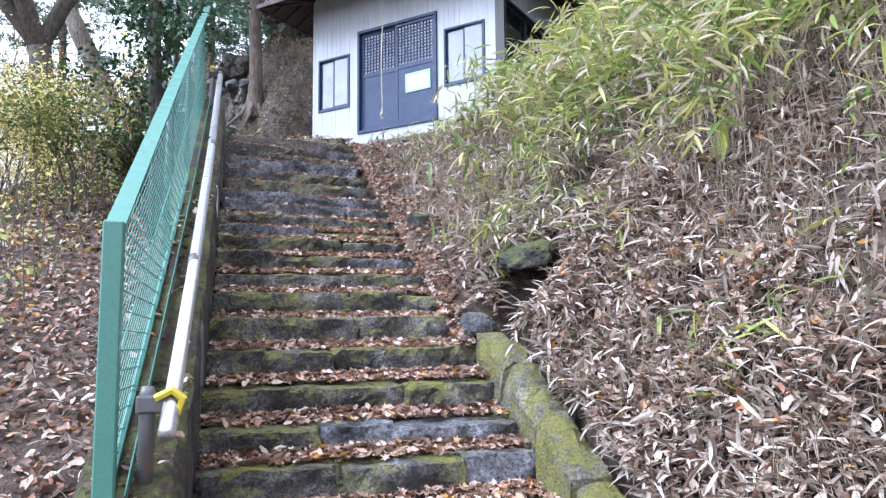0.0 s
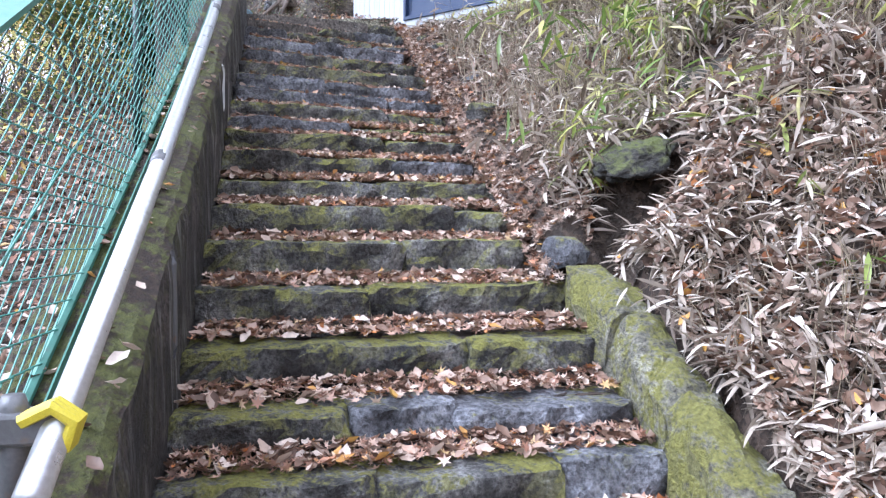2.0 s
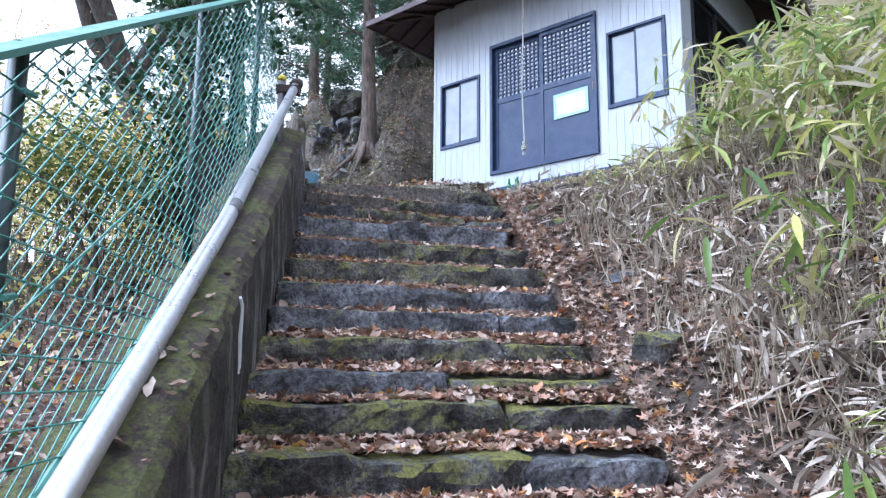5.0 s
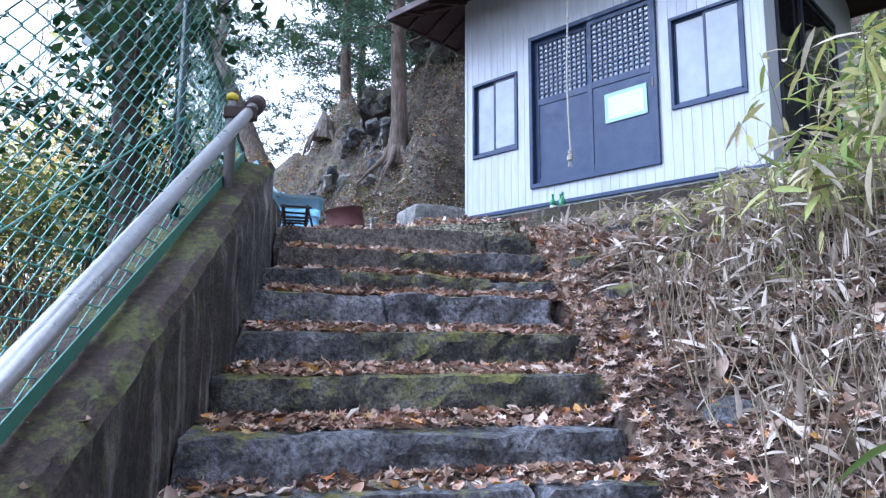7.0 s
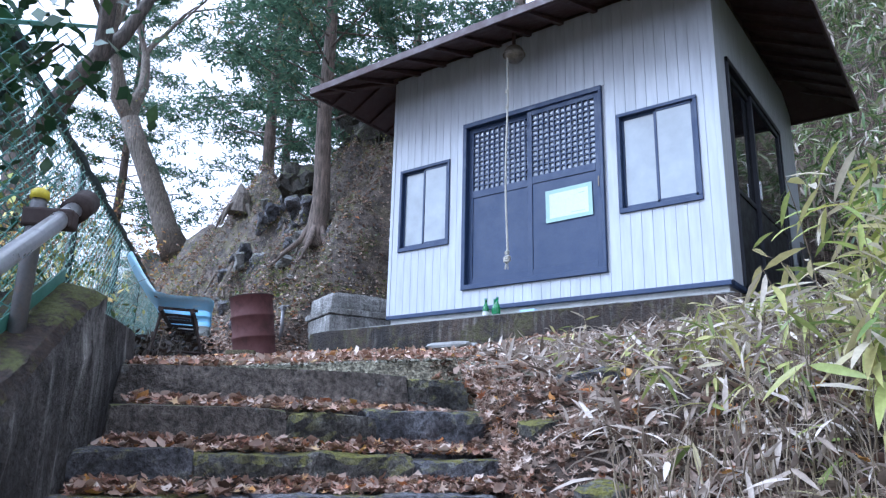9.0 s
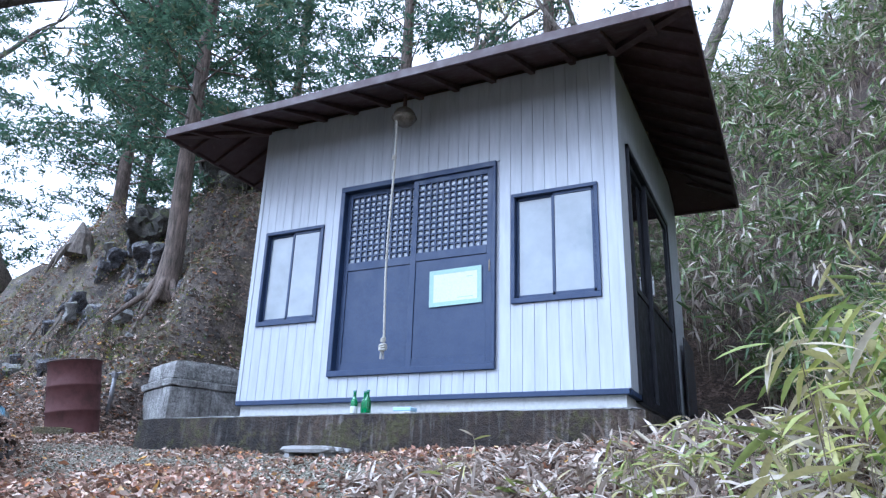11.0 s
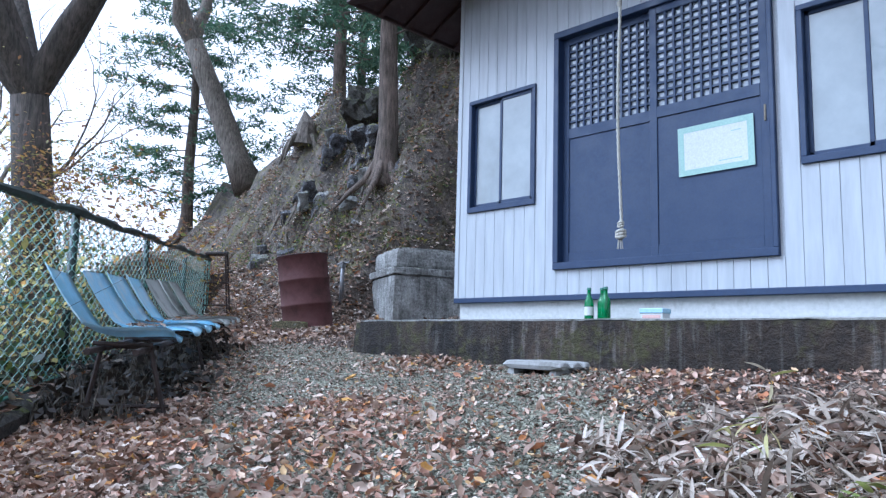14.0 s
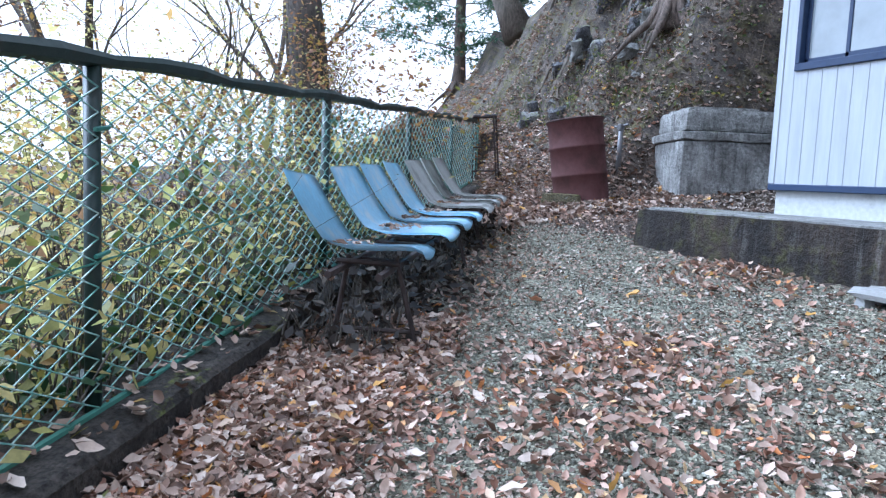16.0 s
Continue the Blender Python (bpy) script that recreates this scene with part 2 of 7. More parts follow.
WHITE = paint("white_siding_paint", (0.385, 0.408, 0.435), 0.5, (0.33, 0.315, 0.29), 0.14, 3.0, streak=True)
NAVY = paint("navy_sash_paint", (0.016, 0.033, 0.082), 0.55, (0.035, 0.052, 0.10), 0.15, 9.0, bumpiness=0.05)
MORTAR = paint("white_base_mortar", (0.48, 0.49, 0.48), 0.85, (0.27, 0.26, 0.24), 0.25, 5.0)
EAVES = paint("red_brown_eaves_paint", (0.040, 0.019, 0.018), 0.6, (0.11, 0.07, 0.063), 0.2, 8.0)
ROOFING = paint("dark_roof_sheet", (0.05, 0.04, 0.038), 0.6, (0.10, 0.08, 0.07), 0.2, 6.0)
GREEN_PAINT = paint("sea_green_fence_paint", (0.075, 0.20, 0.155), 0.45, (0.11, 0.12, 0.10), 0.12, 12.0)
GREEN_OLD = paint("dark_green_fence_paint", (0.013, 0.028, 0.024), 0.5, (0.05, 0.045, 0.035), 0.3, 12.0)
WIRE = paint("green_coated_wire", (0.055, 0.19, 0.15), 0.4, (0.22, 0.30, 0.26), 0.25, 20.0)
# the yard netting's glints are put into its colour as pale patches
WIRE_GLINTS = paint("green_wire_with_glints", (0.14, 0.32, 0.27), 0.35, (0.50, 0.60, 0.56), 0.5, 20.0)
STEEL = paint("galvanised_pipe", (0.62, 0.63, 0.65), 0.32, (0.42, 0.43, 0.46), 0.25, 10.0, metal=0.75, bumpiness=0.05)
DULL_STEEL = paint("dull_steel", (0.16, 0.16, 0.165), 0.5, (0.22, 0.15, 0.10), 0.3, 20.0, metal=0.6)
YELLOW = paint("yellow_tape", (0.62, 0.52, 0.03), 0.5, (0.35, 0.30, 0.08), 0.2, 30.0)
RUST = paint("rusty_drum_steel", (0.080, 0.026, 0.024), 0.8, (0.05, 0.022, 0.018), 0.4, 7.0)
RUST_DARK = paint("rusted_iron", (0.040, 0.026, 0.022), 0.8, (0.02, 0.015, 0.013), 0.4, 14.0)
SEAT_BLUE = paint("faded_blue_plastic", (0.41, 0.63, 0.78), 0.45, (0.62, 0.68, 0.72), 0.36, 9.0, streak=True)
SEAT_GREY = paint("weathered_grey_plastic", (0.50, 0.51, 0.49), 0.6, (0.24, 0.24, 0.22), 0.4, 9.0, streak=True)
GLASS = glass_material("frosted_window_glass", (0.29, 0.33, 0.35))
DARK_GLASS = glass_material("dark_door_glass", (0.010, 0.011, 0.013), 0.05, gloss=0.4)
BRONZE = paint("dark_bronze_frame", (0.010, 0.012, 0.018), 0.45, (0.02, 0.02, 0.024), 0.2, 9.0, bumpiness=0.04)
LATTICE_GLASS = glass_material("lattice_back_glass", (0.25, 0.29, 0.33), 0.25)
PAPER = paint("white_paper", (0.54, 0.56, 0.55), 0.8, bumpiness=0.02)
TAPE = paint("pale_green_tape", (0.31, 0.45, 0.40), 0.6, bumpiness=0.02)
ROPE = paint("grey_hemp_rope", (0.40, 0.39, 0.34), 0.95, (0.2, 0.18, 0.15), 0.3, 40.0, bumpiness=0.6)
BRASS = paint("aged_bell_metal", (0.16, 0.14, 0.11), 0.5, (0.09, 0.075, 0.055), 0.4, 20.0, metal=0.6)
PLANK = paint("weathered_plank", (0.27, 0.27, 0.26), 0.9, (0.15, 0.145, 0.13), 0.35, 9.0, streak=False, bumpiness=0.5)
BARK_GREY = bark("grey_bark", (0.055, 0.045, 0.037), (0.21, 0.18, 0.15))
BARK_RED = bark("red_brown_bark", (0.048, 0.037, 0.030), (0.20, 0.155, 0.13))
BARK_DARK = bark("dark_bark", (0.03, 0.026, 0.022), (0.12, 0.10, 0.085))
ROOT = bark("bleached_root_wood", (0.05, 0.04, 0.033), (0.20, 0.17, 0.145))

# ---- mesh helpers ----
def part(name, bm, mat, parent=None, label="", smooth=False):
    """Links a bmesh as one mesh object under a thing or a part."""
    me = bpy.data.meshes.new(name)
    bm.normal_update()
    bm.to_mesh(me)
    bm.free()
    me.materials.append(mat)
    if smooth:
        me.polygons.foreach_set("use_smooth", [True] * len(me.polygons))
    ob = new(name, me)
    ob.parent = parent
    if label:
        tagged(ob, label)
    return ob


def thing(name, m, label, category, group="", kind=""):
    e = new(name)
    e.matrix_world = m
    e.empty_display_size = 0.1
    return tagged(e, label, category, group, kind)


def sheet(name, verts, faces, mat, parent=None, smooth=False):
    """A mesh out of number arrays, for foliage and ground."""
    me = bpy.data.meshes.new(name)
    verts, faces = np.asarray(verts, dtype=np.float32), np.asarray(faces, dtype=np.int32)
    k = faces.shape[1]
    me.vertices.add(len(verts))
    me.vertices.foreach_set("co", verts.ravel())
    me.loops.add(faces.size)
    me.loops.foreach_set("vertex_index", faces.ravel())
    me.polygons.add(len(faces))
    me.polygons.foreach_set("loop_start", np.arange(0, faces.size, k, dtype=np.int32))
    me.polygons.foreach_set("loop_total", np.full(len(faces), k, dtype=np.int32))
    me.update(calc_edges=True)
    me.validate()
    for mm in (mat if isinstance(mat, (list, tuple)) else [mat]):
        me.materials.append(mm)
    if smooth:
        me.polygons.foreach_set("use_smooth", [True] * len(me.polygons))
    ob = new(name, me)
    ob.parent = parent
    return ob


def box(bm, x0, x1, y0, y1, z0, z1, bevel=0.0, seg=1):
    r = bmesh.ops.create_cube(bm, size=1.0)
    bmesh.ops.transform(bm, matrix=Matrix.Translation(((x0 + x1) / 2, (y0 + y1) / 2, (z0 + z1) / 2)) @ Matrix.Diagonal((x1 - x0, y1 - y0, z1 - z0, 1)), verts=r["verts"])
    if bevel:
        es = list({e for v in r["verts"] for e in v.link_edges})
        bmesh.ops.bevel(bm, geom=es, offset=bevel, segments=seg, affect="EDGES", profile=0.5)
    return bm


def tube(bm, pts, radii, sides=8, cap=True):
    """A round bar along points, with a radius at each."""
    pts = [Vector(p) for p in pts]
    if isinstance(radii, (int, float)):
        radii = [radii] * len(pts)
    rings, last = [], None
    for i, p in enumerate(pts):
        d = (pts[min(i + 1, len(pts) - 1)] - pts[max(i - 1, 0)]).normalized()
        if last is None:
            last = d.orthogonal().normalized()
        s = (last - d * last.dot(d)).normalized()
        last, t = s, d.cross(s)
        rings.append([bm.verts.new(p + radii[i] * (math.cos(a) * s + math.sin(a) * t)) for a in (2 * math.pi * k / sides for k in range(sides))])
    for a, b in zip(rings, rings[1:]):
        for k in range(sides):
            bm.faces.new((a[k], a[(k + 1) % sides], b[(k + 1) % sides], b[k]))
    if cap:
        bm.faces.new(rings[0][::-1])
        bm.faces.new(rings[-1])
    return bm


def rough_stone(lx, ly, lz, seed, amp=0.025, cuts=(5, 3, 3)):
    """A hewn block, its corner at the origin, with worn edges and an uneven face."""
    bm = bmesh.new()
    nx, ny, nz = cuts
    seen = {}

    def vert(i, j, k):
        if (i, j, k) not in seen:
            p = Vector((lx * i / nx, ly * j / ny, lz * k / nz))
            c = Vector((lx / 2, ly / 2, lz / 2))
            q = p - c
            ex = sum(1 for a, b in ((i, nx), (j, ny), (k, nz)) if a in (0, b))
            pull = (0.0, 0.0, 0.007, 0.018)[ex]
            q = Vector((q.x - math.copysign(pull, q.x), q.y - math.copysign(pull, q.y), q.z - math.copysign(pull * 0.8, q.z)))
            s = Vector((seed * 3.7, seed * 1.3, seed * 0.7))
            w = noise.noise_vector(p * 5.0 + s) * amp + noise.noise_vector(p * 14.0 + s) * amp * 0.5 + noise.noise_vector(p * 34.0 + s) * amp * 0.28
            w.z *= 0.45 if k == nz else 1.0
            seen[(i, j, k)] = bm.verts.new(c + q + w)
        return seen[(i, j, k)]

    for i in range(nx):
        for j in range(ny):
            bm.faces.new((vert(i, j, 0), vert(i, j + 1, 0), vert(i + 1, j + 1, 0), vert(i + 1, j, 0)))
            bm.faces.new((vert(i, j, nz), vert(i + 1, j, nz), vert(i + 1, j + 1, nz), vert(i, j + 1, nz)))
    for i in range(nx):
        for k in range(nz):
            bm.faces.new((vert(i, 0, k), vert(i + 1, 0, k), vert(i + 1, 0, k + 1), vert(i, 0, k + 1)))
            bm.faces.new((vert(i, ny, k), vert(i, ny, k + 1), vert(i + 1, ny, k + 1), vert(i + 1, ny, k)))
    for j in range(ny):
        for k in range(nz):
            bm.faces.new((vert(0, j, k), vert(0, j, k + 1), vert(0, j + 1, k + 1), vert(0, j + 1, k)))
            bm.faces.new((vert(nx, j, k), vert(nx, j + 1, k), vert(nx, j + 1, k + 1), vert(nx, j, k + 1)))
    return bm


# ---- plan: the stair runs along local y (u), its left wall stands at local x (v) = 0 ----
OX, OY, TH = -1.767, 2.47, 46.87
UX, UY, VX, VY = -0.7298, 0.6837, 0.6837, 0.7298
STAIR = pose(OX, OY, 0, 0, 0, TH)
FX, FY = -0.825, 0.565                 # the way of the upper fence
FENCE0 = (-5.10, 5.00)                 # where it leaves the stair
rng = np.random.default_rng(7)
HOLLOWS = ((1.00, 1.80, 0.21, 0.42), (1.38, 2.44, 0.19, 0.42))   # u, v, radius, depth


def nosing(u):
    return 1.58 + 0.54 * u


def to_uv(x, y):
    return (x - OX) * UX + (y - OY) * UY, (x - OX) * VX + (y - OY) * VY


def to_xy(u, v):
    return OX + u * UX + v * VX, OY + u * UY + v * VY


def softplus(x, k=0.35):
    return k * np.logaddexp(0.0, np.asarray(x) / k)


def smin(a, b, k=0.25):
    return -k * np.logaddexp(-a / k, -b / k)


def ramp01(x, a, b):
    t = np.clip((x - a) / (b - a), 0, 1)
    return t * t * (3 - 2 * t)


def wobble(x, y, amp, size):
    return amp * (np.sin(x / size * 2.1 + 1.3 * np.sin(y / size)) + np.sin(y / size * 1.7 + 0.9 * np.sin(x / size * 1.3) + 2.0)) * 0.5


def yard(x, y):
    return 4.22 + 0.13 * (y - 6.3) + 0.03 * (-x - 5.0)


def fence_side(x, y):
    """Metres to the yard's side of the upper fence."""
    return (x - FENCE0[0]) * 0.565 + (y - FENCE0[1]) * 0.825


def ground(x, y):
    x, y = np.asarray(x, dtype=float), np.asarray(y, dtype=float)
    u, v = to_uv(x, y)
    zp = np.minimum(yard(x, y), 6.2)
    # the rocky spur beyond the yard, and the path that climbs past it
    base = 11.0 - 0.22 * (x + 12.0) * (x < -12.0) + 2.2 * ramp01(x, -11.2, -9.4)
    q = y - base
    top = 3.7 + 1.6 * ramp01(x, -14.5, -8.0)
    climb = 0.40 * softplus(-12.6 - x, 0.6) * (u > 6)
    climb = smin(climb, 2.4 + 0 * x, 0.4) * ramp01(fence_side(x, y), -4.0, -0.5)
    top = top * ramp01(fence_side(x, y), -6.0, 0.0)
    zp = zp + 0.07 * softplus(x + 6.3, 0.3) * ramp01(y, 7.6, 9.0)
    spur = smin(1.35 * softplus(q, 0.25), top + 0.22 * softplus(q - 3.0), 0.4) + 0 * x
    spur = spur * (u > 6)
    crag = (wobble(x, y, 0.40, 0.62) + wobble(x + 3, y - 2, 0.26, 0.24) + wobble(x - 1, y + 2, 0.08, 0.10)) * ramp01(q, 0.1, 1.2) * (u > 6)
    spur = spur + (u > 6) * (0.95 * np.exp(-((x + 15.9) ** 2 + (y - 14.0) ** 2) / 1.1) + 0.7 * np.exp(-((x + 11.9) ** 2 + (y - 14.0) ** 2) / 0.8))
    z_yard = zp + np.maximum(spur, 0) + climb * ramp01(-q, -1.0, 1.5) + crag
    # the bank between the stair and the hut, and the bamboo slope beyond the hut
    slope_r = 0.95 * softplus(x + 2.1, 0.5) + 1.3 * softplus(x + 0.4, 0.5) * ramp01(y, 8.0, 11.0)
    plate = z_yard + smin(slope_r, 9.0 + 0 * x, 1.0)
    lo = np.maximum(nosing(u), 0.72)
    bank = lo + 0.03 + 0.09 * (1 - ramp01(u, 0.6, 1.4)) + (0.84 - 0.24 * ramp01(u, 1.6, 3.6)) * softplus(v - 1.72 + 0.14 * (1 - ramp01(u, 0.6, 1.6)) + 0.10 * ramp01(u, 0.2, 0.7) * (1 - ramp01(u, 1.6, 2.4)), 0.22) + wobble(u * 1.4, v, 0.07, 0.22)
    bank = bank - 0.12 * (1 - ramp01(v, 1.36, 1.80)) * ramp01(u, 0.95, 1.15) - 0.15 * (1 - ramp01(v, 1.62, 2.0)) * (1 - ramp01(u, 0.85, 1.15))
    for hu, hv, hr, hd in HOLLOWS:
        bank = bank - hd * np.exp(-(((u - hu) ** 2 + (v - hv) ** 2) / hr ** 2) ** 2)
    right = smin(bank, plate, 0.2)
    # the wooded slope left of the wall, falling away beyond the fence
    d = np.where(u < 4.2, -0.32 - v, -fence_side(x, y))
    left = np.minimum(0.62 + 0.42 * (np.clip(u, -6, 5.5) + 1.6), zp - 0.35) - 0.20 * softplus(d - 0.2) + 0.02 * np.clip(d - 10, 0, 40)
    left = left + wobble(x, y, 0.12, 0.8) * ramp01(d, 0.2, 1.5)
    left = left + climb * ramp01(-x, 12.6, 15.0)
    trench = lo - 0.30
    z = np.where(v > np.where(u > 1.05, 1.37, 1.63), right, np.where((u < 4.95) & (v > -0.30), trench, z_yard))
    z = np.where((u < 4.2) & (v <= -0.30), left, z)
    gone = (x < -15.5)
    z = np.where((u >= 4.2) & (v < 1.45) & (fence_side(x, y) < 0.0) & ~gone, left, z)
    z = np.where((u < -1.9) & (v > -0.3) & (v < 1.65), 0.72, z)
    far = ramp01(np.hypot(x + 6, y - 8), 26.0, 60.0)
    return z * (1 - far) + (-3.0) * far


def graded(lo, hi, step, reach):
    a = list(np.arange(lo, hi, step))
    d, s = 0.0, step
    up, down = [], []
    while d < reach:
        s *= 1.22
        d += s
        up.append(hi + d)
        down.append(lo - d)
    return np.array(down[::-1] + a + up)


def build_ground():
    uu = graded(-3.0, 15.0, 0.10, 900.0)
    vv = graded(-3.0, 7.0, 0.10, 900.0)
    gu, gv = np.meshgrid(uu, vv, indexing="ij")
    x, y = to_xy(gu, gv)
    z = ground(x, y) + wobble(x * 3.1, y * 2.7, 0.015, 0.25)
    n, m = gu.shape
    verts = np.stack([x, y, z], -1).reshape(-1, 3)
    i = np.arange(n * m).reshape(n, m)
    faces = np.stack([i[:-1, :-1], i[1:, :-1], i[1:, 1:], i[:-1, 1:]], -1).reshape(-1, 4)[:, ::-1]
    ob = sheet("ground", verts, faces, [SOIL, GRIT, SCREE], smooth=True)
    c = verts[faces].mean(1)
    cu, cv = to_uv(c[:, 0], c[:, 1])
    worn = (cu > 4.9) & (fence_side(c[:, 0], c[:, 1]) > 0.35) & (c[:, 1] < 9.2) & (c[:, 0] > -9.6) & (cv < 1.9)
    crag = (cu > 6) & (c[:, 1] > 10.9) & (c[:, 0] < -8.0) & (c[:, 0] > -24.0) & (c[:, 2] > yard(c[:, 0], c[:, 1]) + 0.45)
    ob.data.polygons.foreach_set("material_index", np.where(crag, 2, worn.astype(np.int32)))
    return tagged(ob, "sloping woodland ground strewn with dead leaves", "ground", kind="structure")


build_ground()

# ---- stair ----
STEP_U = [-1.62, -1.35, -1.08, -0.80, -0.53, -0.25, 0.04, 0.27, 0.56, 0.84, 1.14, 1.44, 1.70, 1.96, 2.22, 2.40, 2.63, 2.85, 3.12, 3.41, 3.71, 4.03, 4.25, 4.53, 4.85]


def build_stair():
    stair = thing("stone_stair", STAIR, "rough stone stair with mossy treads and fallen leaves", "stair")
    r = random.Random(11)
    for i, u in enumerate(STEP_U):
        z = nosing(u)
        below = nosing(STEP_U[i - 1]) if i else z - 0.16
        skew = 0.05 + 0.28 * max(0.0, min(1.0, (u - 1.5) / 1.6)) if i < len(STEP_U) - 1 else 0.06
        right = 1.42 if u < 1.0 else 1.43 + 0.10 * math.sin(i * 2.3)
        nxt = STEP_U[i + 1] if i + 1 < len(STEP_U) else u + 0.3
        step = part("step", bmesh.new(), STONE, stair)
        step.data.materials.clear()
        bm = bmesh.new()
        box(bm, 0.0, right, 0.10, nxt - u + 0.14, z - 0.30, z - 0.022)
        for q in bm.verts:
            q.co.y += u + skew * (q.co.x - 0.6) / 1.4
        t = part("tread", bm, SOIL, step, "earth tread under fallen leaves")
        left = -0.10 if i == len(STEP_U) - 1 else 0.0
        x, k = left, 0
        if i >= len(STEP_U) - 2:
            # the two uppermost risers are cast
            end = right - 0.25 if i == len(STEP_U) - 1 else 0.62
            bm = rough_stone(end - left, 0.20, z - below + 0.08, i * 7.1, 0.008, (8, 2, 2))
            p = part("cast_riser", bm, CONCRETE_DARK, step, "stained concrete riser with a mossy edge")
            p.matrix_local = Matrix.Translation((left, u + skew * (left - 0.6) / 1.4, below - 0.08)) @ pose(0, 0, 0, 0, 0, math.degrees(math.atan2(skew, 1.4)))
            x = end
        while x < right - 0.08:
            w = r.choice((0.34, 0.48, 0.62, 0.78, 0.92)) * r.uniform(0.85, 1.15)
            if right - x - w < 0.22:
                w = right - x
            dz = r.uniform(-0.022, 0.018)
            du = r.uniform(-0.03, 0.03)
            depth = r.uniform(0.20, 0.26)
            bm = rough_stone(w + 0.012, depth, z - below + 0.09 + dz, i * 5.3 + k * 1.9, 0.036, (max(7, int(w / 0.032)), 7, 7))
            bare = r.random() < (0.6 if u > 2.7 else 0.25 if u > 2.0 else 0.12)
            p = part("stone", bm, STONE_BARE if bare else STONE, step)
            p.matrix_local = Matrix.Translation((x, u + du + skew * (x - 0.6) / 1.4, below - 0.09)) @ pose(0, 0, 0, 0, 0, math.degrees(math.atan2(skew, 1.4)) + r.uniform(-2, 2))
            x += w
            k += 1
    # the low sloping kerb beside the lower steps, cast in lengths
    kerb = thing("sloping_kerb", STAIR, "low sloping concrete kerb covered in yellow-green moss", "kerb", kind="structure")
    ends = [-1.75, -1.22, -0.70, -0.27, 0.12, 0.50, 0.92]
    for i, (u0, u1) in enumerate(zip(ends, ends[1:])):
        bm = bmesh.new()
        n = 16
        off = r.uniform(-0.012, 0.012)
        drop = r.uniform(-0.015, 0.015)
        prof = [(1.42, -0.65), (1.415, -0.34), (1.418, -0.20), (1.425, -0.10), (1.435, -0.045), (1.455, -0.014), (1.49, 0.0), (1.53, 0.006), (1.57, 0.002), (1.60, -0.012), (1.615, -0.05), (1.62, -0.5)]
        rows = []
        for a in range(n + 1):
            u = u0 + 0.006 + (u1 - u0 - 0.012) * a / n
            pull = 0.02 if a in (0, n) else 0.0
            zt = nosing(u) + 0.12 + drop - pull - 0.08 * max(0.0, u - 0.62) / 0.3
            row = []
            for k, (x, dz) in enumerate(prof):
                q = Vector((x * 6 + i, u * 6, k * 0.4))
                w = noise.noise_vector(q) * 0.034 + noise.noise_vector(q * 3.1) * 0.022 + noise.noise_vector(q * 8.0) * 0.009
                row.append(bm.verts.new((x + off + w.x, u + w.y * 0.4, zt + dz + w.z * 0.8)))
            rows.append(row)
        for a, b in zip(rows, rows[1:]):
            for k in range(len(prof) - 1):
                bm.faces.new((a[k], b[k], b[k + 1], a[k + 1]))
        bm.faces.new(rows[0])
        bm.faces.new(rows[-1][::-1])
        part("kerb_stone", bm, CONCRETE, kerb)
    return stair


build_stair()


def build_wall():
    """The cast wall left of the stair, with its sloping top."""
    bm = bmesh.new()
    n, rows = 150, []
    prof = [(0.0, None), (0.004, -0.62), (0.006, -0.45), (0.006, -0.30), (0.004, -0.16), (0.0, -0.07), (-0.006, -0.025), (-0.035, 0.0), (-0.08, 0.008), (-0.13, 0.01), (-0.18, 0.010), (-0.23, 0.004), (-0.28, -0.006), (-0.30, -0.04), (-0.31, None)]
    for a in range(n + 1):
        u = -1.75 + (4.24 + 1.75) * a / n
        zt = nosing(u) + 0.40 + 0.11 * max(0.0, min(1.0, (u - 1.8) / 2.4))
        row = []
        for k, (x, dz) in enumerate(prof):
            z = nosing(u) - 0.75 if dz is None else zt + dz
            q = Vector((k * 0.9, u * 5.0, z * 5.0))
            w = noise.noise_vector(q) * 0.012 + noise.noise_vector(q * 3.3) * 0.009
            row.append(bm.verts.new((x + w.x, u + w.y * 0.3, z + w.z)))
        rows.append(row)
    for a, b in zip(rows, rows[1:]):
        for k in range(len(prof) - 1):
            bm.faces.new((a[k], a[k + 1], b[k + 1], b[k]))
    bm.faces.new(rows[0][::-1])
    bm.faces.new(rows[-1])
    w = part("stair_wall", bm, WALL_CONCRETE, None)
    w.data.materials.append(WALL_END)
    for f in w.data.polygons:
        c = f.center
        if c.y + 0.35 * noise.noise(Vector((1.0, c.y * 2.0, c.z * 3.0))) > 3.45 + 0.5 * max(0.0, c.z - nosing(c.y)) and abs(f.normal.z) < 0.6:
            f.material_index = 1            # the lime-streaked end
    w.matrix_world = STAIR
    tagged(w, "old stained concrete wall with a mossy sloping top", "wall", kind="structure")


build_wall()
for u, z0, z1, wd, mat_, lab, nm in ((0.40, 1.86, 2.19, 0.016, DULL_STEEL, "dark iron strap let into the wall", "iron_strap"), (2.12, 2.86, 3.12, 0.005, MORTAR, "thin white lime run on the wall", "lime_run")):
    bm = rough_stone(0.022, wd * 2, z1 - z0, u * 9, 0.004, (1, 2, 8))
    o = part(nm, bm, mat_)
    o.matrix_world = STAIR @ Matrix.Translation((-0.010 if wd > 0.01 else -0.013, u - wd, z0))
    tagged(o, lab, "wall fitting")
bm = rough_stone(0.27, 0.92, 1.5, 4.4, 0.010, (3, 8, 8))
w = part("wall_return", bm, WALL_END)
w.matrix_world = STAIR @ Matrix.Translation((-0.37, 4.22, 2.86))
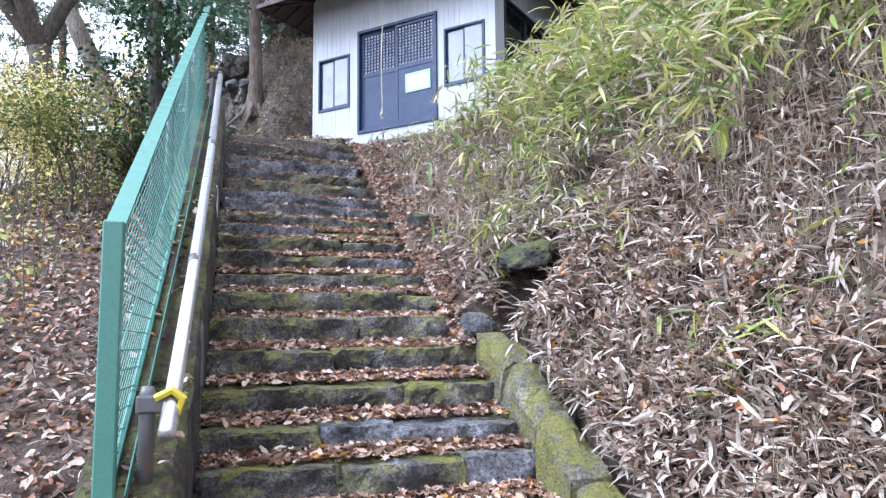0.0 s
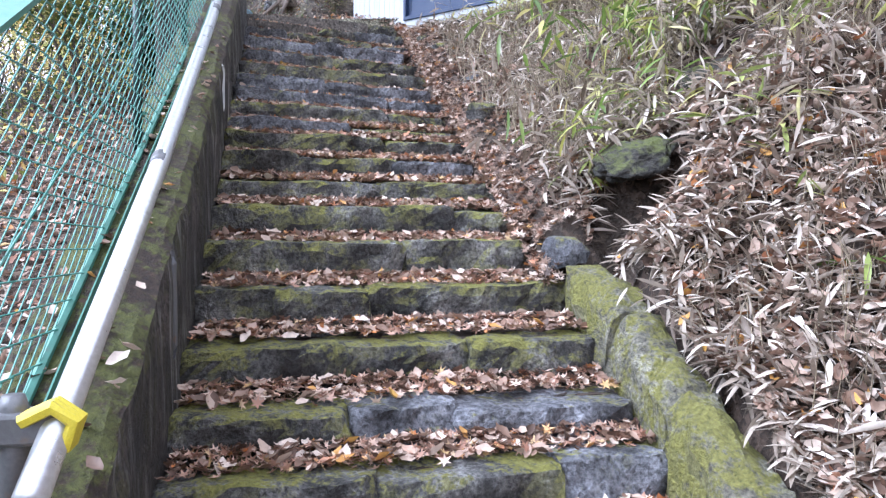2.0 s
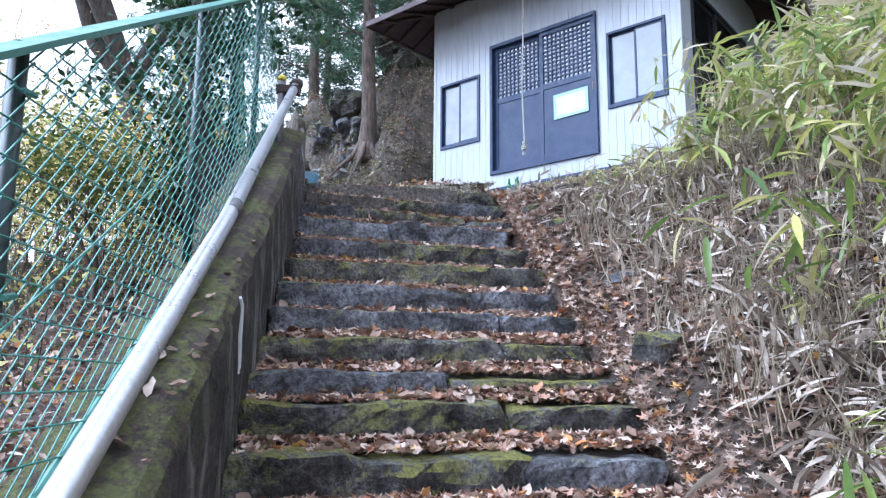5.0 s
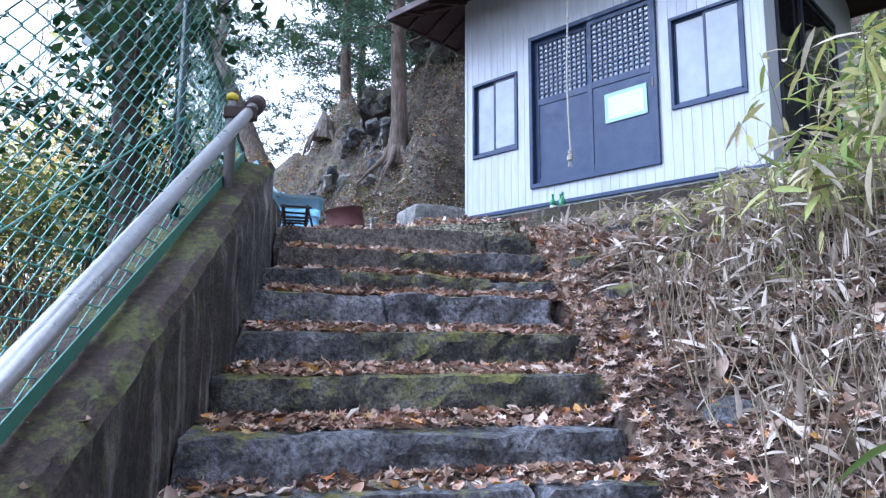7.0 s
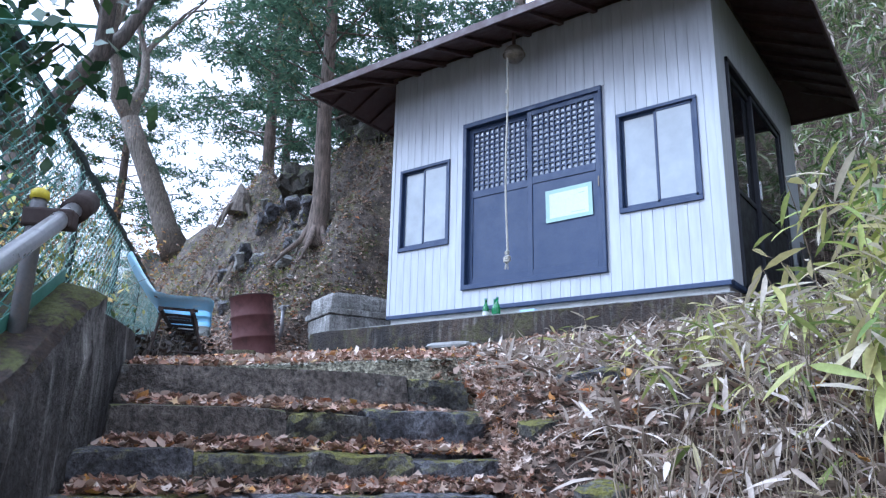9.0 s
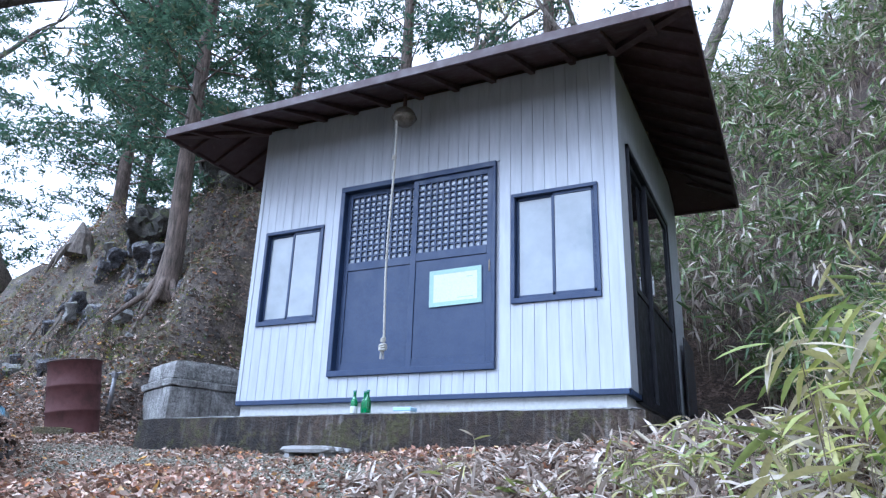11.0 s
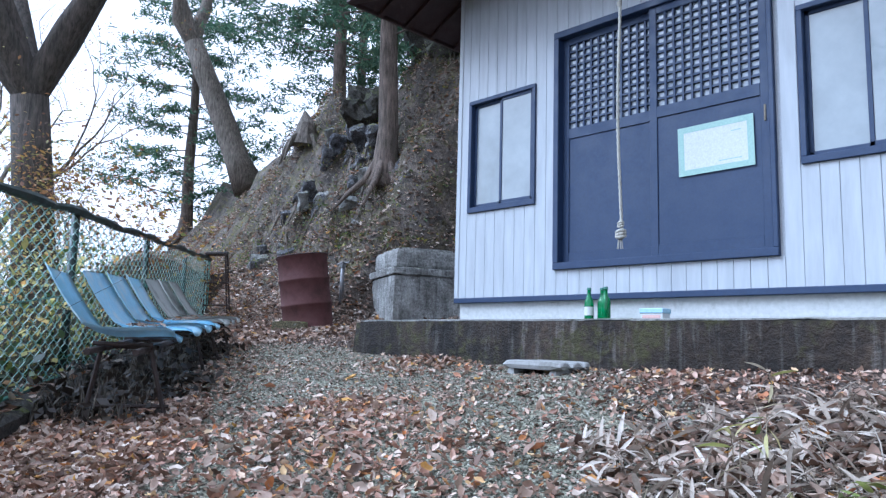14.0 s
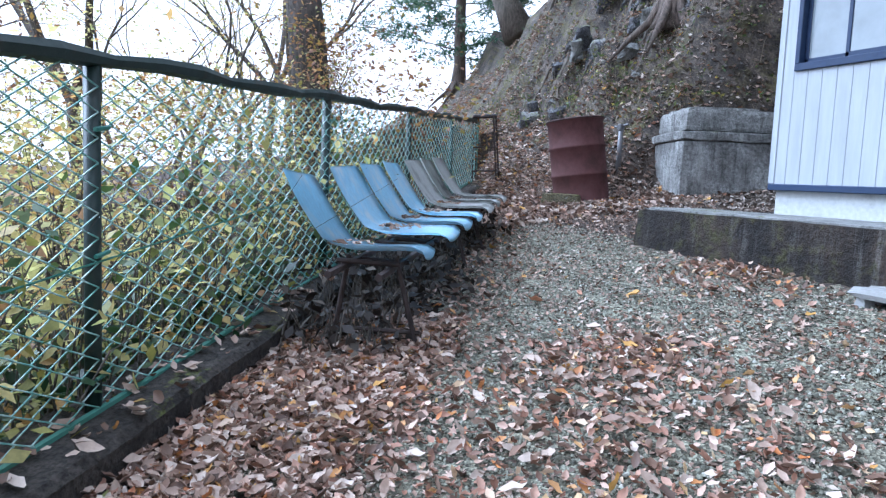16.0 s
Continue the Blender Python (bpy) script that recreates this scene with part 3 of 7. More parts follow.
tagged(w, "short level end of the stained concrete wall", "wall", kind="structure")


def build_handrail():
    rail = thing("handrail", STAIR, "galvanised pipe handrail on steel posts with yellow tape", "handrail")

    def hz(u):
        return nosing(u) + 0.635 + 0.085 * max(0.0, u - 1.6)
    bm = bmesh.new()
    tube(bm, [(-0.035, -0.68, hz(-0.68)), (-0.035, 0.42, hz(0.42)), (-0.04, 2.0, hz(2.0)), (-0.05, 4.02, hz(4.02))], 0.025, 14)
    part("pipe", bm, STEEL, rail, smooth=True)
    for u in (0.42, 2.1):
        bm = bmesh.new()
        tube(bm, [(-0.037, u - 0.03, hz(u - 0.03)), (-0.037, u + 0.03, hz(u + 0.03))], 0.0262, 14)
        part("sleeve", bm, DULL_STEEL, rail, "grey coupling sleeve", smooth=True)
    for u, x, top in ((-0.53, -0.105, 0.045), (3.90, -0.12, 0.055)):
        bm = bmesh.new()
        tube(bm, [(x, u, nosing(u) + 0.25), (x, u, hz(u) + top - 0.02), (x, u, hz(u) + top)], [0.023, 0.023, 0.017], 12)
        post = part("post", bm, DULL_STEEL, rail, "dark steel post", smooth=True)
        bm = bmesh.new()
        box(bm, x - 0.03, -0.015, u - 0.03, u + 0.03, hz(u) - 0.035, hz(u) + 0.02, 0.008, 2)
        part("clamp", bm, RUST_DARK if u > 0 else DULL_STEEL, rail, "steel clamp")
        bm = bmesh.new()
        if u < 0:
            for k, a in enumerate((0.0, 0.018, 0.036)):
                tube(bm, [(-0.078, u - 0.05 + a, hz(u) + 0.012), (-0.032, u - 0.055 + a, hz(u) + 0.034), (-0.002, u - 0.05 + a, hz(u) + 0.008), (-0.014, u - 0.05 + a, hz(u) - 0.030), (-0.052, u - 0.045 + a, hz(u) - 0.034)], 0.012, 6)
            part("tape", bm, YELLOW, rail, "yellow tape wound round the joint")
        else:
            tube(bm, [(x, u, hz(u) + top - 0.004), (x, u, hz(u) + top + 0.018), (x, u, hz(u) + top + 0.026)], [0.026, 0.025, 0.014], 12)
            part("tape", bm, YELLOW, rail, "yellow tape over the post's top", smooth=True)
    bm = bmesh.new()
    tube(bm, [(-0.05, 3.97, hz(3.97) - 0.004), (-0.05, 4.07, hz(4.07) - 0.004)], 0.040, 12)
    part("end_clamp", bm, RUST_DARK, rail, "rusty clamp at the pipe's upper end", smooth=True)
    return rail


build_handrail()


def chain_link(a, b, low, high, cell=0.055, radius=0.0022):
    """Diamond wire netting from a to b (x, y), between the heights low(s) and high(s)."""
    a, b = np.array(a), np.array(b)
    length = float(np.hypot(*(b - a)))
    d = (b - a) / length
    nrm = np.array([-d[1], d[0]])
    V, F = [], []
    cols = int(length / cell)
    for c in range(-1, cols + 1):
        s0 = c * cell
        rows = int(1.5 / (cell / 2))
        k = np.arange(rows + 1)
        s = s0 + ((k + c) % 2) * cell * 1.02
        sc = np.clip(s, 0, length)
        zl, zh = low(sc), high(sc)
        z = zl + k * cell / 2 * 1.12
        ok = (s >= -1e-6) & (s <= length + 1e-6) & (z <= zh)
        off = np.where((k + c) % 2 == 0, radius * 1.6, -radius * 1.6)
        px = a[0] + d[0] * s + nrm[0] * off
        py = a[1] + d[1] * s + nrm[1] * off
        P = np.stack([px, py, z], -1)
        for j in range(rows):
            if ok[j] and ok[j + 1]:
                p, q = P[j], P[j + 1]
                t = (q - p) / np.linalg.norm(q - p)
                n1 = np.array([nrm[0], nrm[1], 0.0])
                n2 = np.cross(t, n1)
                i0 = len(V)
                for e in (p, q):
                    for ang in (0.5, 2.6, 4.7):
                        V.append(e + radius * (math.cos(ang) * n1 + math.sin(ang) * n2))
                F += [(i0, i0 + 1, i0 + 4, i0 + 3), (i0 + 1, i0 + 2, i0 + 5, i0 + 4), (i0 + 2, i0, i0 + 3, i0 + 5)]
    return V, F


def build_stair_fence():
    root = thing("stair_fence", Matrix(), "sea-green wire netting fence along the stair wall", "fence")
    v0 = -0.195
    a, b = to_xy(-0.66, v0), to_xy(4.25, v0)
    length = 4.91

    def low(s):
        return nosing(-0.66 + s) + 0.43

    def high(s):
        return nosing(-0.66 + s) + 1.205 + 0.05 * s
    V, F = chain_link(a, b, low, high)
    net = sheet("wire_netting", V, F, WIRE, root)
    tagged(net, "green coated diamond wire netting", kind="stuff")

    def at(s, z, dv=0.0):
        x, y = to_xy(-0.66 + s, v0 + dv)
        return (x, y, z)
    # the square end post and the flat top rail
    bm = bmesh.new()
    box(bm, -0.028, 0.028, -0.022, 0.022, 0.15, 1.23, 0.004)
    p = part("end_post", bm, GREEN_PAINT, root, "square sea-green end post")
    p.matrix_local = Matrix.Translation((*a, nosing(-0.66))) @ pose(0, 0, 0, 0, 0, TH)
    bm = bmesh.new()
    box(bm, -0.028, 0.028, 0, 1, -0.006, 0.006)
    ang = math.atan(0.59)
    p = part("top_rail", bm, GREEN_PAINT, root, "flat green top rail")
    p.matrix_local = Matrix.Translation((*a, high(0.0) + 0.005)) @ pose(0, 0, 0, 0, 0, TH) @ pose(0, 0, 0, math.degrees(ang)) @ Matrix.Diagonal((1, length / math.cos(ang), 1, 1))
    bm = bmesh.new()
    tube(bm, [at(0, low(0.0) - 0.01), at(length, low(length) - 0.01)], 0.012, 6)
    part("bottom_rail", bm, GREEN_PAINT, root)
    strip = bmesh.new()
    rows = []
    for k in range(11):
        s = length * k / 10
        zt = nosing(-0.66 + s) + 0.415 + 0.11 * max(0.0, min(1.0, (s - 2.46) / 2.4))
        rows.append([strip.verts.new(at(s, zt + dz, dv)) for dv, dz in ((0.055, 0.0), (0.055, 0.045), (0.051, 0.045), (0.051, 0.0))])
    for p0, p1 in zip(rows, rows[1:]):
        for k in range(4):
            strip.faces.new((p0[k], p1[k], p1[(k + 1) % 4], p0[(k + 1) % 4]))
    bmesh.ops.recalc_face_normals(strip, faces=strip.faces)
    part("foot_strip", strip, GREEN_PAINT, root, "flat green strip along the wall's top")
    for s in (1.70, 2.95, 4.2):
        bm = bmesh.new()
        tube(bm, [at(s, low(s) - 0.12, -0.02), at(s, high(s) + 0.005, -0.02)], 0.016, 10)
        part("post", bm, GREEN_OLD, root, "slim dark green post", smooth=True)
        for f in (0.12, 0.5, 0.9):
            z = low(s) + f * 0.86
            bm = bmesh.new()
            tube(bm, [at(s - 0.02, z, 0.004), at(s + 0.02, z + 0.006, 0.004)], 0.006, 6)
            part("wire_tie", bm, WIRE, root)
    # tension wire across
    bm = bmesh.new()
    tube(bm, [at(0.05, low(0.05) + 0.35, 0.01), at(length, low(length) + 0.47, 0.01)], 0.003, 5)
    part("tension_wire", bm, WIRE, root)
    return root


build_stair_fence()


def build_yard_fence():
    length = 9.4
    end = (FENCE0[0] + FX * length, FENCE0[1] + FY * length)
    root = thing("yard_fence", Matrix(), "old dark green netting fence with a sagging top rail", "fence")

    def gz(s):
        return yard(FENCE0[0] + FX * np.asarray(s), FENCE0[1] + FY * np.asarray(s))

    def low(s):
        return gz(s) + 0.15

    def high(s):
        return gz(s) + 1.215 - 0.036 * np.asarray(s)
    V, F = chain_link(FENCE0, end, low, high, 0.064, 0.0030)
    net = sheet("wire_netting", V, F, WIRE_GLINTS, root)
    tagged(net, "green diamond wire netting with pale glints in its colour", kind="stuff")

    def at(s, z, off=0.0):
        return (FENCE0[0] + FX * s + 0.565 * off, FENCE0[1] + FY * s + 0.825 * off, float(z))
    bm = bmesh.new()
    pts = []
    for k in range(41):
        s = length * k / 40
        pts.append(at(s, high(s) + 0.01 + 0.008 * math.sin(s * 3.7) + 0.006 * math.sin(s * 9.1), -0.01))
    tube(bm, pts, [0.026 + 0.006 * math.sin(k * 2.1) for k in range(41)], 7)
    part("top_rail", bm, GREEN_OLD, root, "dark flaking top rail")
    bm = bmesh.new()
    tube(bm, [at(0, low(0) - 0.01), at(length, low(length) - 0.01)], 0.012, 6)
    part("bottom_rail", bm, GREEN_PAINT, root)
    for s in (0.15, 1.80, 3.70, 5.6, 7.5, length):
        bm = bmesh.new()
        tube(bm, [at(s, gz(s) - 0.05, -0.02), at(s, high(s) + 0.01, -0.02)], 0.024, 10)
        part("post", bm, GREEN_OLD if s < length else GREEN_PAINT, root, "round dark green post", smooth=True)
        for f in (0.1, 0.5, 0.9):
            z = low(s) + f * 0.9
            bm = bmesh.new()
            tube(bm, [at(s - 0.03, z, 0.012), at(s + 0.03, z + 0.01, 0.012)], 0.007, 6)
            part("wire_tie", bm, WIRE, root)
    bm = bmesh.new()
    tube(bm, [at(0.1, low(0.1) + 0.42, 0.008), at(length, low(length) + 0.5, 0.008)], 0.0035, 5)
    part("tension_wire", bm, WIRE, root)
    # the kerb beneath
    bm = bmesh.new()
    rows = []
    for k in range(48):
        s = -0.1 + (length + 0.3) * k / 47
        zt = gz(s) + 0.135 + noise.noise(Vector((s * 3, 4, 1))) * 0.012
        e = noise.noise(Vector((s * 4, 1, 1))) * 0.012
        rows.append([bm.verts.new(at(s, z, o)) for o, z in ((0.17 + e, zt - 0.55), (0.165 + e, zt - 0.02), (0.14 + e, zt), (-0.13, zt + 0.004), (-0.16, zt - 0.02), (-0.17, zt - 1.1))])
    for a, b in zip(rows, rows[1:]):
        for k in range(5):
            bm.faces.new((a[k], b[k], b[k + 1], a[k + 1]))
    bm.faces.new(rows[0])
    bm.faces.new(rows[-1][::-1])
    bmesh.ops.recalc_face_normals(bm, faces=bm.faces)
    k = part("yard_kerb", bm, rocky("dark_kerb", (0.02, 0.016, 0.013), (0.10, 0.085, 0.07), moss=0.12, rand=False, scale=6.0, lichen=False), None)
    tagged(k, "dark concrete kerb under the yard fence", "kerb", kind="structure")
    return root


build_yard_fence()

# ---- hut ----
HX0, HX1, HY0, HY1 = -7.59, -4.09, 9.78, 12.85
HZ0, HZT = 4.95, 7.89
DOOR = (-6.634, -5.088, 5.33, 7.09)
WIN1 = (-7.484, -6.806, 5.83, 6.755)
WIN2 = (-4.957, -4.245, 5.83, 6.755)
SIDE = (10.12, 12.05, 5.10, 7.22)


def siding(name, length, m, holes, group_label):
    """A wall of grooved vertical boards, each its own piece, round its openings."""
    w = thing(name, m, group_label, "wall", kind="structure")
    pitch = 0.0972
    bm = bmesh.new()
    zs, ze = 0.0, HZT - 5.15
    spans = [(0.0, length, zs, ze)]
    for x0, x1, z0, z1 in holes:
        out = []
        for a, b, c, d in spans:
            if x1 <= a or x0 >= b or z1 <= c or z0 >= d:
                out.append((a, b, c, d))
                continue
            if x0 > a:
                out.append((a, x0, c, d))
            if x1 < b:
                out.append((x1, b, c, d))
            if z0 > c:
                out.append((max(a, x0), min(b, x1), c, z0))
            if z1 < d:
                out.append((max(a, x0), min(b, x1), z1, d))
        spans = out
    for a, b, c, d in spans:
        box(bm, a, b, 0.003, 0.10, c, d)
    part("wall_core", bm, CORE, w, "dark backing seen in the grooves")
    n = int(round(length / pitch))
    cache = {}
    for i in range(n):
        a, b = i * length / n + 0.0009, (i + 1) * length / n - 0.0009
        cuts = [(z0, z1) for x0, x1, z0, z1 in holes if x0 < (a + b) / 2 < x1]
        segs, z = [], zs
        for z0, z1 in sorted(cuts):
            segs.append((z, z0))
            z = z1
        segs.append((z, ze))
        for c, d in segs:
            key = (round(b - a, 4), round(d - c, 4))
            if key not in cache:
                bm = bmesh.new()
                box(bm, 0, b - a, -0.004, 0.010, 0, d - c, 0.002)
                me = bpy.data.meshes.new("board")
                bm.to_mesh(me)
                bm.free()
                me.materials.append(WHITE)
                cache[key] = me
            o = new("board", cache[key])
            o.parent = w
            o.location = (a, 0.0, c)
    return w


def sash_window(name, x0, x1, z0, z1, m, label):
    w = thing(name, m, label, "window", kind="structure")
    f = 0.032
    for nm, b in (("frame_head", (x0, x1, z1 - f, z1)), ("frame_sill", (x0, x1, z0, z0 + f * 1.35)), ("frame_jamb", (x0, x0 + f, z0 + f * 1.35, z1 - f)), ("frame_jamb", (x1 - f, x1, z0 + f * 1.35, z1 - f))):
        bm = bmesh.new()
        box(bm, b[0], b[1], -0.022, 0.06, b[2], b[3], 0.003)
        part(nm, bm, NAVY, w)
    xm = (x0 + x1) / 2
    for k, (a, b, y) in enumerate(((x0 + f, xm + 0.02, 0.032), (xm - 0.02, x1 - f, 0.006))):
        bm = bmesh.new()
        t = 0.030
        for c in ((a, b, z1 - f - t * 0.8, z1 - f), (a, b, z0 + f * 1.3, z0 + f * 1.3 + t), (a, a + t * 0.8, z0 + f, z1 - f), (b - t * 0.8, b, z0 + f, z1 - f)):
            box(bm, c[0], c[1], y - 0.010, y + 0.010, c[2], c[3], 0.002)
        s = part("sash", bm, NAVY, w, "sliding sash")
        bm = bmesh.new()
        box(bm, a + t * 0.5, b - t * 0.5, y - 0.003, y + 0.003, z0 + f, z1 - f)
        part("pane", bm, GLASS, s, "dusty pane mirroring the trees")
    return w


def build_hut():
    front = pose(HX0, HY0, 5.15)
    rel = [(a - HX0, b - HX0, c - 5.15, d - 5.15) for a, b, c, d in (DOOR, WIN1, WIN2)]
    siding("wall_front", HX1 - HX0, front, rel, "white grooved board wall with rain stains under the eaves")
    side = pose(HX1, HY0, 5.15, 0, 0, 90)
    siding("wall_side", HY1 - HY0, side, [(SIDE[0] - HY0, SIDE[1] - HY0, SIDE[2] - 5.15, SIDE[3] - 5.15)], "white grooved board side wall with a dark door")
    for nm, m, ln in (("wall_back", pose(HX1, HY1, 5.15, 0, 0, 180), HX1 - HX0), ("wall_far_side", pose(HX0, HY1, 5.15, 0, 0, -90), HY1 - HY0)):
        bm = bmesh.new()
        box(bm, 0, ln, 0, 0.10, 0, HZT - 5.15)
        w = part(nm, bm, WHITE)
        w.matrix_world = m
        tagged(w, "plain white hut wall", "wall", kind="structure")
    # corner boards, base and trim
    bm = bmesh.new()
    box(bm, HX0 + 0.02, HX1 - 0.02, HY0 + 0.02, HY1 - 0.02, HZ0 - 0.1, 5.115)
    tagged(part("hut_base", bm, MORTAR), "white mortar base course of the hut", "wall base", kind="structure")
    for nm, b in (("trim", (HX0 - 0.012, HX1 + 0.012, HY0 - 0.025, HY0 + 0.02)), ("trim", (HX1 - 0.02, HX1 + 0.024, HY0 + 0.02, HY1))):
        bm = bmesh.new()
        box(bm, *b, 5.112, 5.152, 0.004)
        tagged(part(nm, bm, NAVY), "dark navy sill board along the hut's foot", "trim", kind="structure")
    for x, y in ((HX1 + 0.002, HY0 - 0.007), (HX0 - 0.002, HY0 - 0.007)):
        bm = bmesh.new()
        box(bm, x - 0.022, x + 0.022, y - 0.004, y + 0.05, 5.153, HZT, 0.003)
        tagged(part("trim", bm, WHITE), "white corner board of the hut", "trim", kind="structure")
    bm = bmesh.new()
    box(bm, HX0 + 0.1, HX1 - 0.1, HY0 + 0.1, HY1 - 0.1, 5.12, 5.16)
    tagged(part("hut_floor", bm, PLANK), "board floor of the hut", "floor", kind="structure")
    m = Matrix.Translation((0, HY0, 0))
    sash_window("window_1", *WIN1, m, "navy framed sliding window beside the door")
    sash_window("window_2", *WIN2, m, "navy framed sliding window near the corner")
    build_door(m)
    # dark glazed door in the side wall
    d = thing("door_2", pose(HX1, HY0, 0, 0, 0, 90), "dark glazed sliding door in the side wall", "door", kind="structure")
    a, b, z0, z1 = SIDE[0] - HY0, SIDE[1] - HY0, SIDE[2], SIDE[3]
    ym = a + 0.42 * (b - a)
    for c in ((a, b, z1 - 0.05, z1), (a, b, z0, z0 + 0.06), (a, a + 0.035, z0, z1), (b - 0.035, b, z0, z1)):
        bm = bmesh.new()
        box(bm, c[0], c[1], -0.03, 0.05, c[2], c[3], 0.003)
        part("frame_bar", bm, BRONZE, d)
    for c, y in (((a + 0.035, ym + 0.03), 0.03), ((ym - 0.03, b - 0.035), 0.0)):
        leaf = part("door_leaf", bmesh.new(), BRONZE, d, "glazed sliding leaf with a plain foot panel")
        leaf.data.materials.clear()
        for x0, x1, c0, c1 in ((c[0], c[0] + 0.045, z0 + 0.06, z1 - 0.05), (c[1] - 0.045, c[1], z0 + 0.06, z1 - 0.05), (c[0] + 0.045, c[1] - 0.045, z1 - 0.10, z1 - 0.05), (c[0] + 0.045, c[1] - 0.045, z0 + 0.92, z0 + 0.97), (c[0] + 0.045, c[1] - 0.045, z0 + 0.06, z0 + 0.14)):
            bm = bmesh.new()
            box(bm, x0, x1, y - 0.016, y + 0.014, c0, c1, 0.002)
            part("rail", bm, BRONZE, leaf)
        bm = bmesh.new()
        box(bm, c[0] + 0.03, c[1] - 0.03, y - 0.002, y + 0.003, z0 + 0.95, z1 - 0.08)
        part("pane", bm, DARK_GLASS, leaf, "dark pane")
        bm = bmesh.new()
        box(bm, c[0] + 0.03, c[1] - 0.03, y - 0.004, y + 0.004, z0 + 0.12, z0 + 0.94)
        part("panel", bm, BRONZE, leaf)
    bm = bmesh.new()
    box(bm, ym - 0.022, ym + 0.022, -0.032, -0.017, z0 + 1.02, z0 + 1.20, 0.004)
    part("latch", bm, STEEL, d, "steel latch plate")
    build_roof()


def build_door(m):
    d = thing("door_1", m, "navy double sliding door with lattice tops", "door", kind="structure")
    x0, x1, z0, z1 = DOOR
    f = 0.05
    for nm, c in (("frame_head", (x0, x1, z1 - f, z1)), ("frame_sill", (x0, x1, z0, z0 + f)), ("frame_jamb", (x0, x0 + f * 0.9, z0 + f, z1 - f)), ("frame_jamb", (x1 - f * 0.6, x1, z0 + f, z1 - f))):
        bm = bmesh.new()
        box(bm, c[0], c[1], -0.03, 0.075, c[2], c[3], 0.004)
        part(nm, bm, NAVY, d)
    xm = (x0 + x1) / 2 + 0.015
    zl = 6.355                                   # foot of the lattices
    for a, b, y, nm in ((x0 + f * 0.9, xm + 0.03, 0.045, "left"), (xm - 0.03, x1 - f * 0.6, 0.005, "right")):
        leaf = part("door_leaf", bmesh.new(), NAVY, d, "sliding leaf with a lattice above a plain panel")
        leaf.data.materials.clear()
        st = 0.052
        for nm2, c, yy in (("stile", (a, a + st, z0 + f, z1 - f), 0.0), ("stile", (b - st, b, z0 + f, z1 - f), 0.0), ("rail", (a + st, b - st, z1 - f - 0.05, z1 - f), 0.0), ("rail", (a + st, b - st, zl - 0.075, zl), 0.0), ("rail", (a + st, b - st, z0 + f, z0 + f + 0.07), 0.0), ("panel", (a + st, b - st, z0 + f + 0.07, zl - 0.075), 0.008)):
            bm = bmesh.new()
            box(bm, c[0], c[1], y - 0.014 + yy, y + 0.014, c[2], c[3], 0.002)
            part(nm2, bm, NAVY, leaf)
        nx, nz = 11, 12
        la, lb, lz0, lz1 = a + st, b - st, zl, z1 - f - 0.05
        for k in range(1, nx):
            x = la + (lb - la) * k / nx
            bm = bmesh.new()
            box(bm, x - 0.0075, x + 0.0075, y - 0.010, y + 0.006, lz0, lz1)
            part("lattice_bar", bm, NAVY, leaf)
        for k in range(1, nz):
            z = lz0 + (lz1 - lz0) * k / nz
            bm = bmesh.new()
            box(bm, la, lb, y - 0.0065, y + 0.008, z - 0.0075, z + 0.0075)
            part("lattice_bar", bm, NAVY, leaf)
        bm = bmesh.new()
        box(bm, la, lb, y + 0.009, y + 0.013, lz0, lz1)
        part("pane", bm, LATTICE_GLASS, leaf, "frosted pane behind the lattice")
        if nm == "right":
            bm = bmesh.new()
            box(bm, b - 0.034, b - 0.020, y - 0.020, y - 0.013, 6.12, 6.22, 0.003)
            part("finger_pull", bm, BRASS, leaf, "dark finger pull")
    # the notice on the door
    n = thing("notice", Matrix.Translation((-5.445, HY0 - 0.0105, 6.025)) @ pose(0, 0, 0, 0, -1.0), "white paper notice held by pale green tape on the door", "notice")
    bm = bmesh.new()
    box(bm, -0.205, 0.205, -0.0008, 0.0004, -0.132, 0.132)
    part("paper", bm, PAPER, n)
    for c in ((-0.235, 0.235, 0.115, 0.152), (-0.235, 0.235, -0.158, -0.122), (-0.235, -0.196, -0.122, 0.115), (0.196, 0.235, -0.122, 0.115)):
        bm = bmesh.new()
        box(bm, c[0], c[1], -0.0016, -0.0009, c[2], c[3])
        part("tape_strip", bm, TAPE, n, "pale green masking tape")
    for x0, x1, z in ((0.10, 0.16, 0.07), (0.02, 0.16, -0.10)):
        bm = bmesh.new()
        box(bm, x0, x1, -0.0012, -0.0009, z, z + 0.006)
        part("text_line", bm, TAPE, n, "faint line of writing")


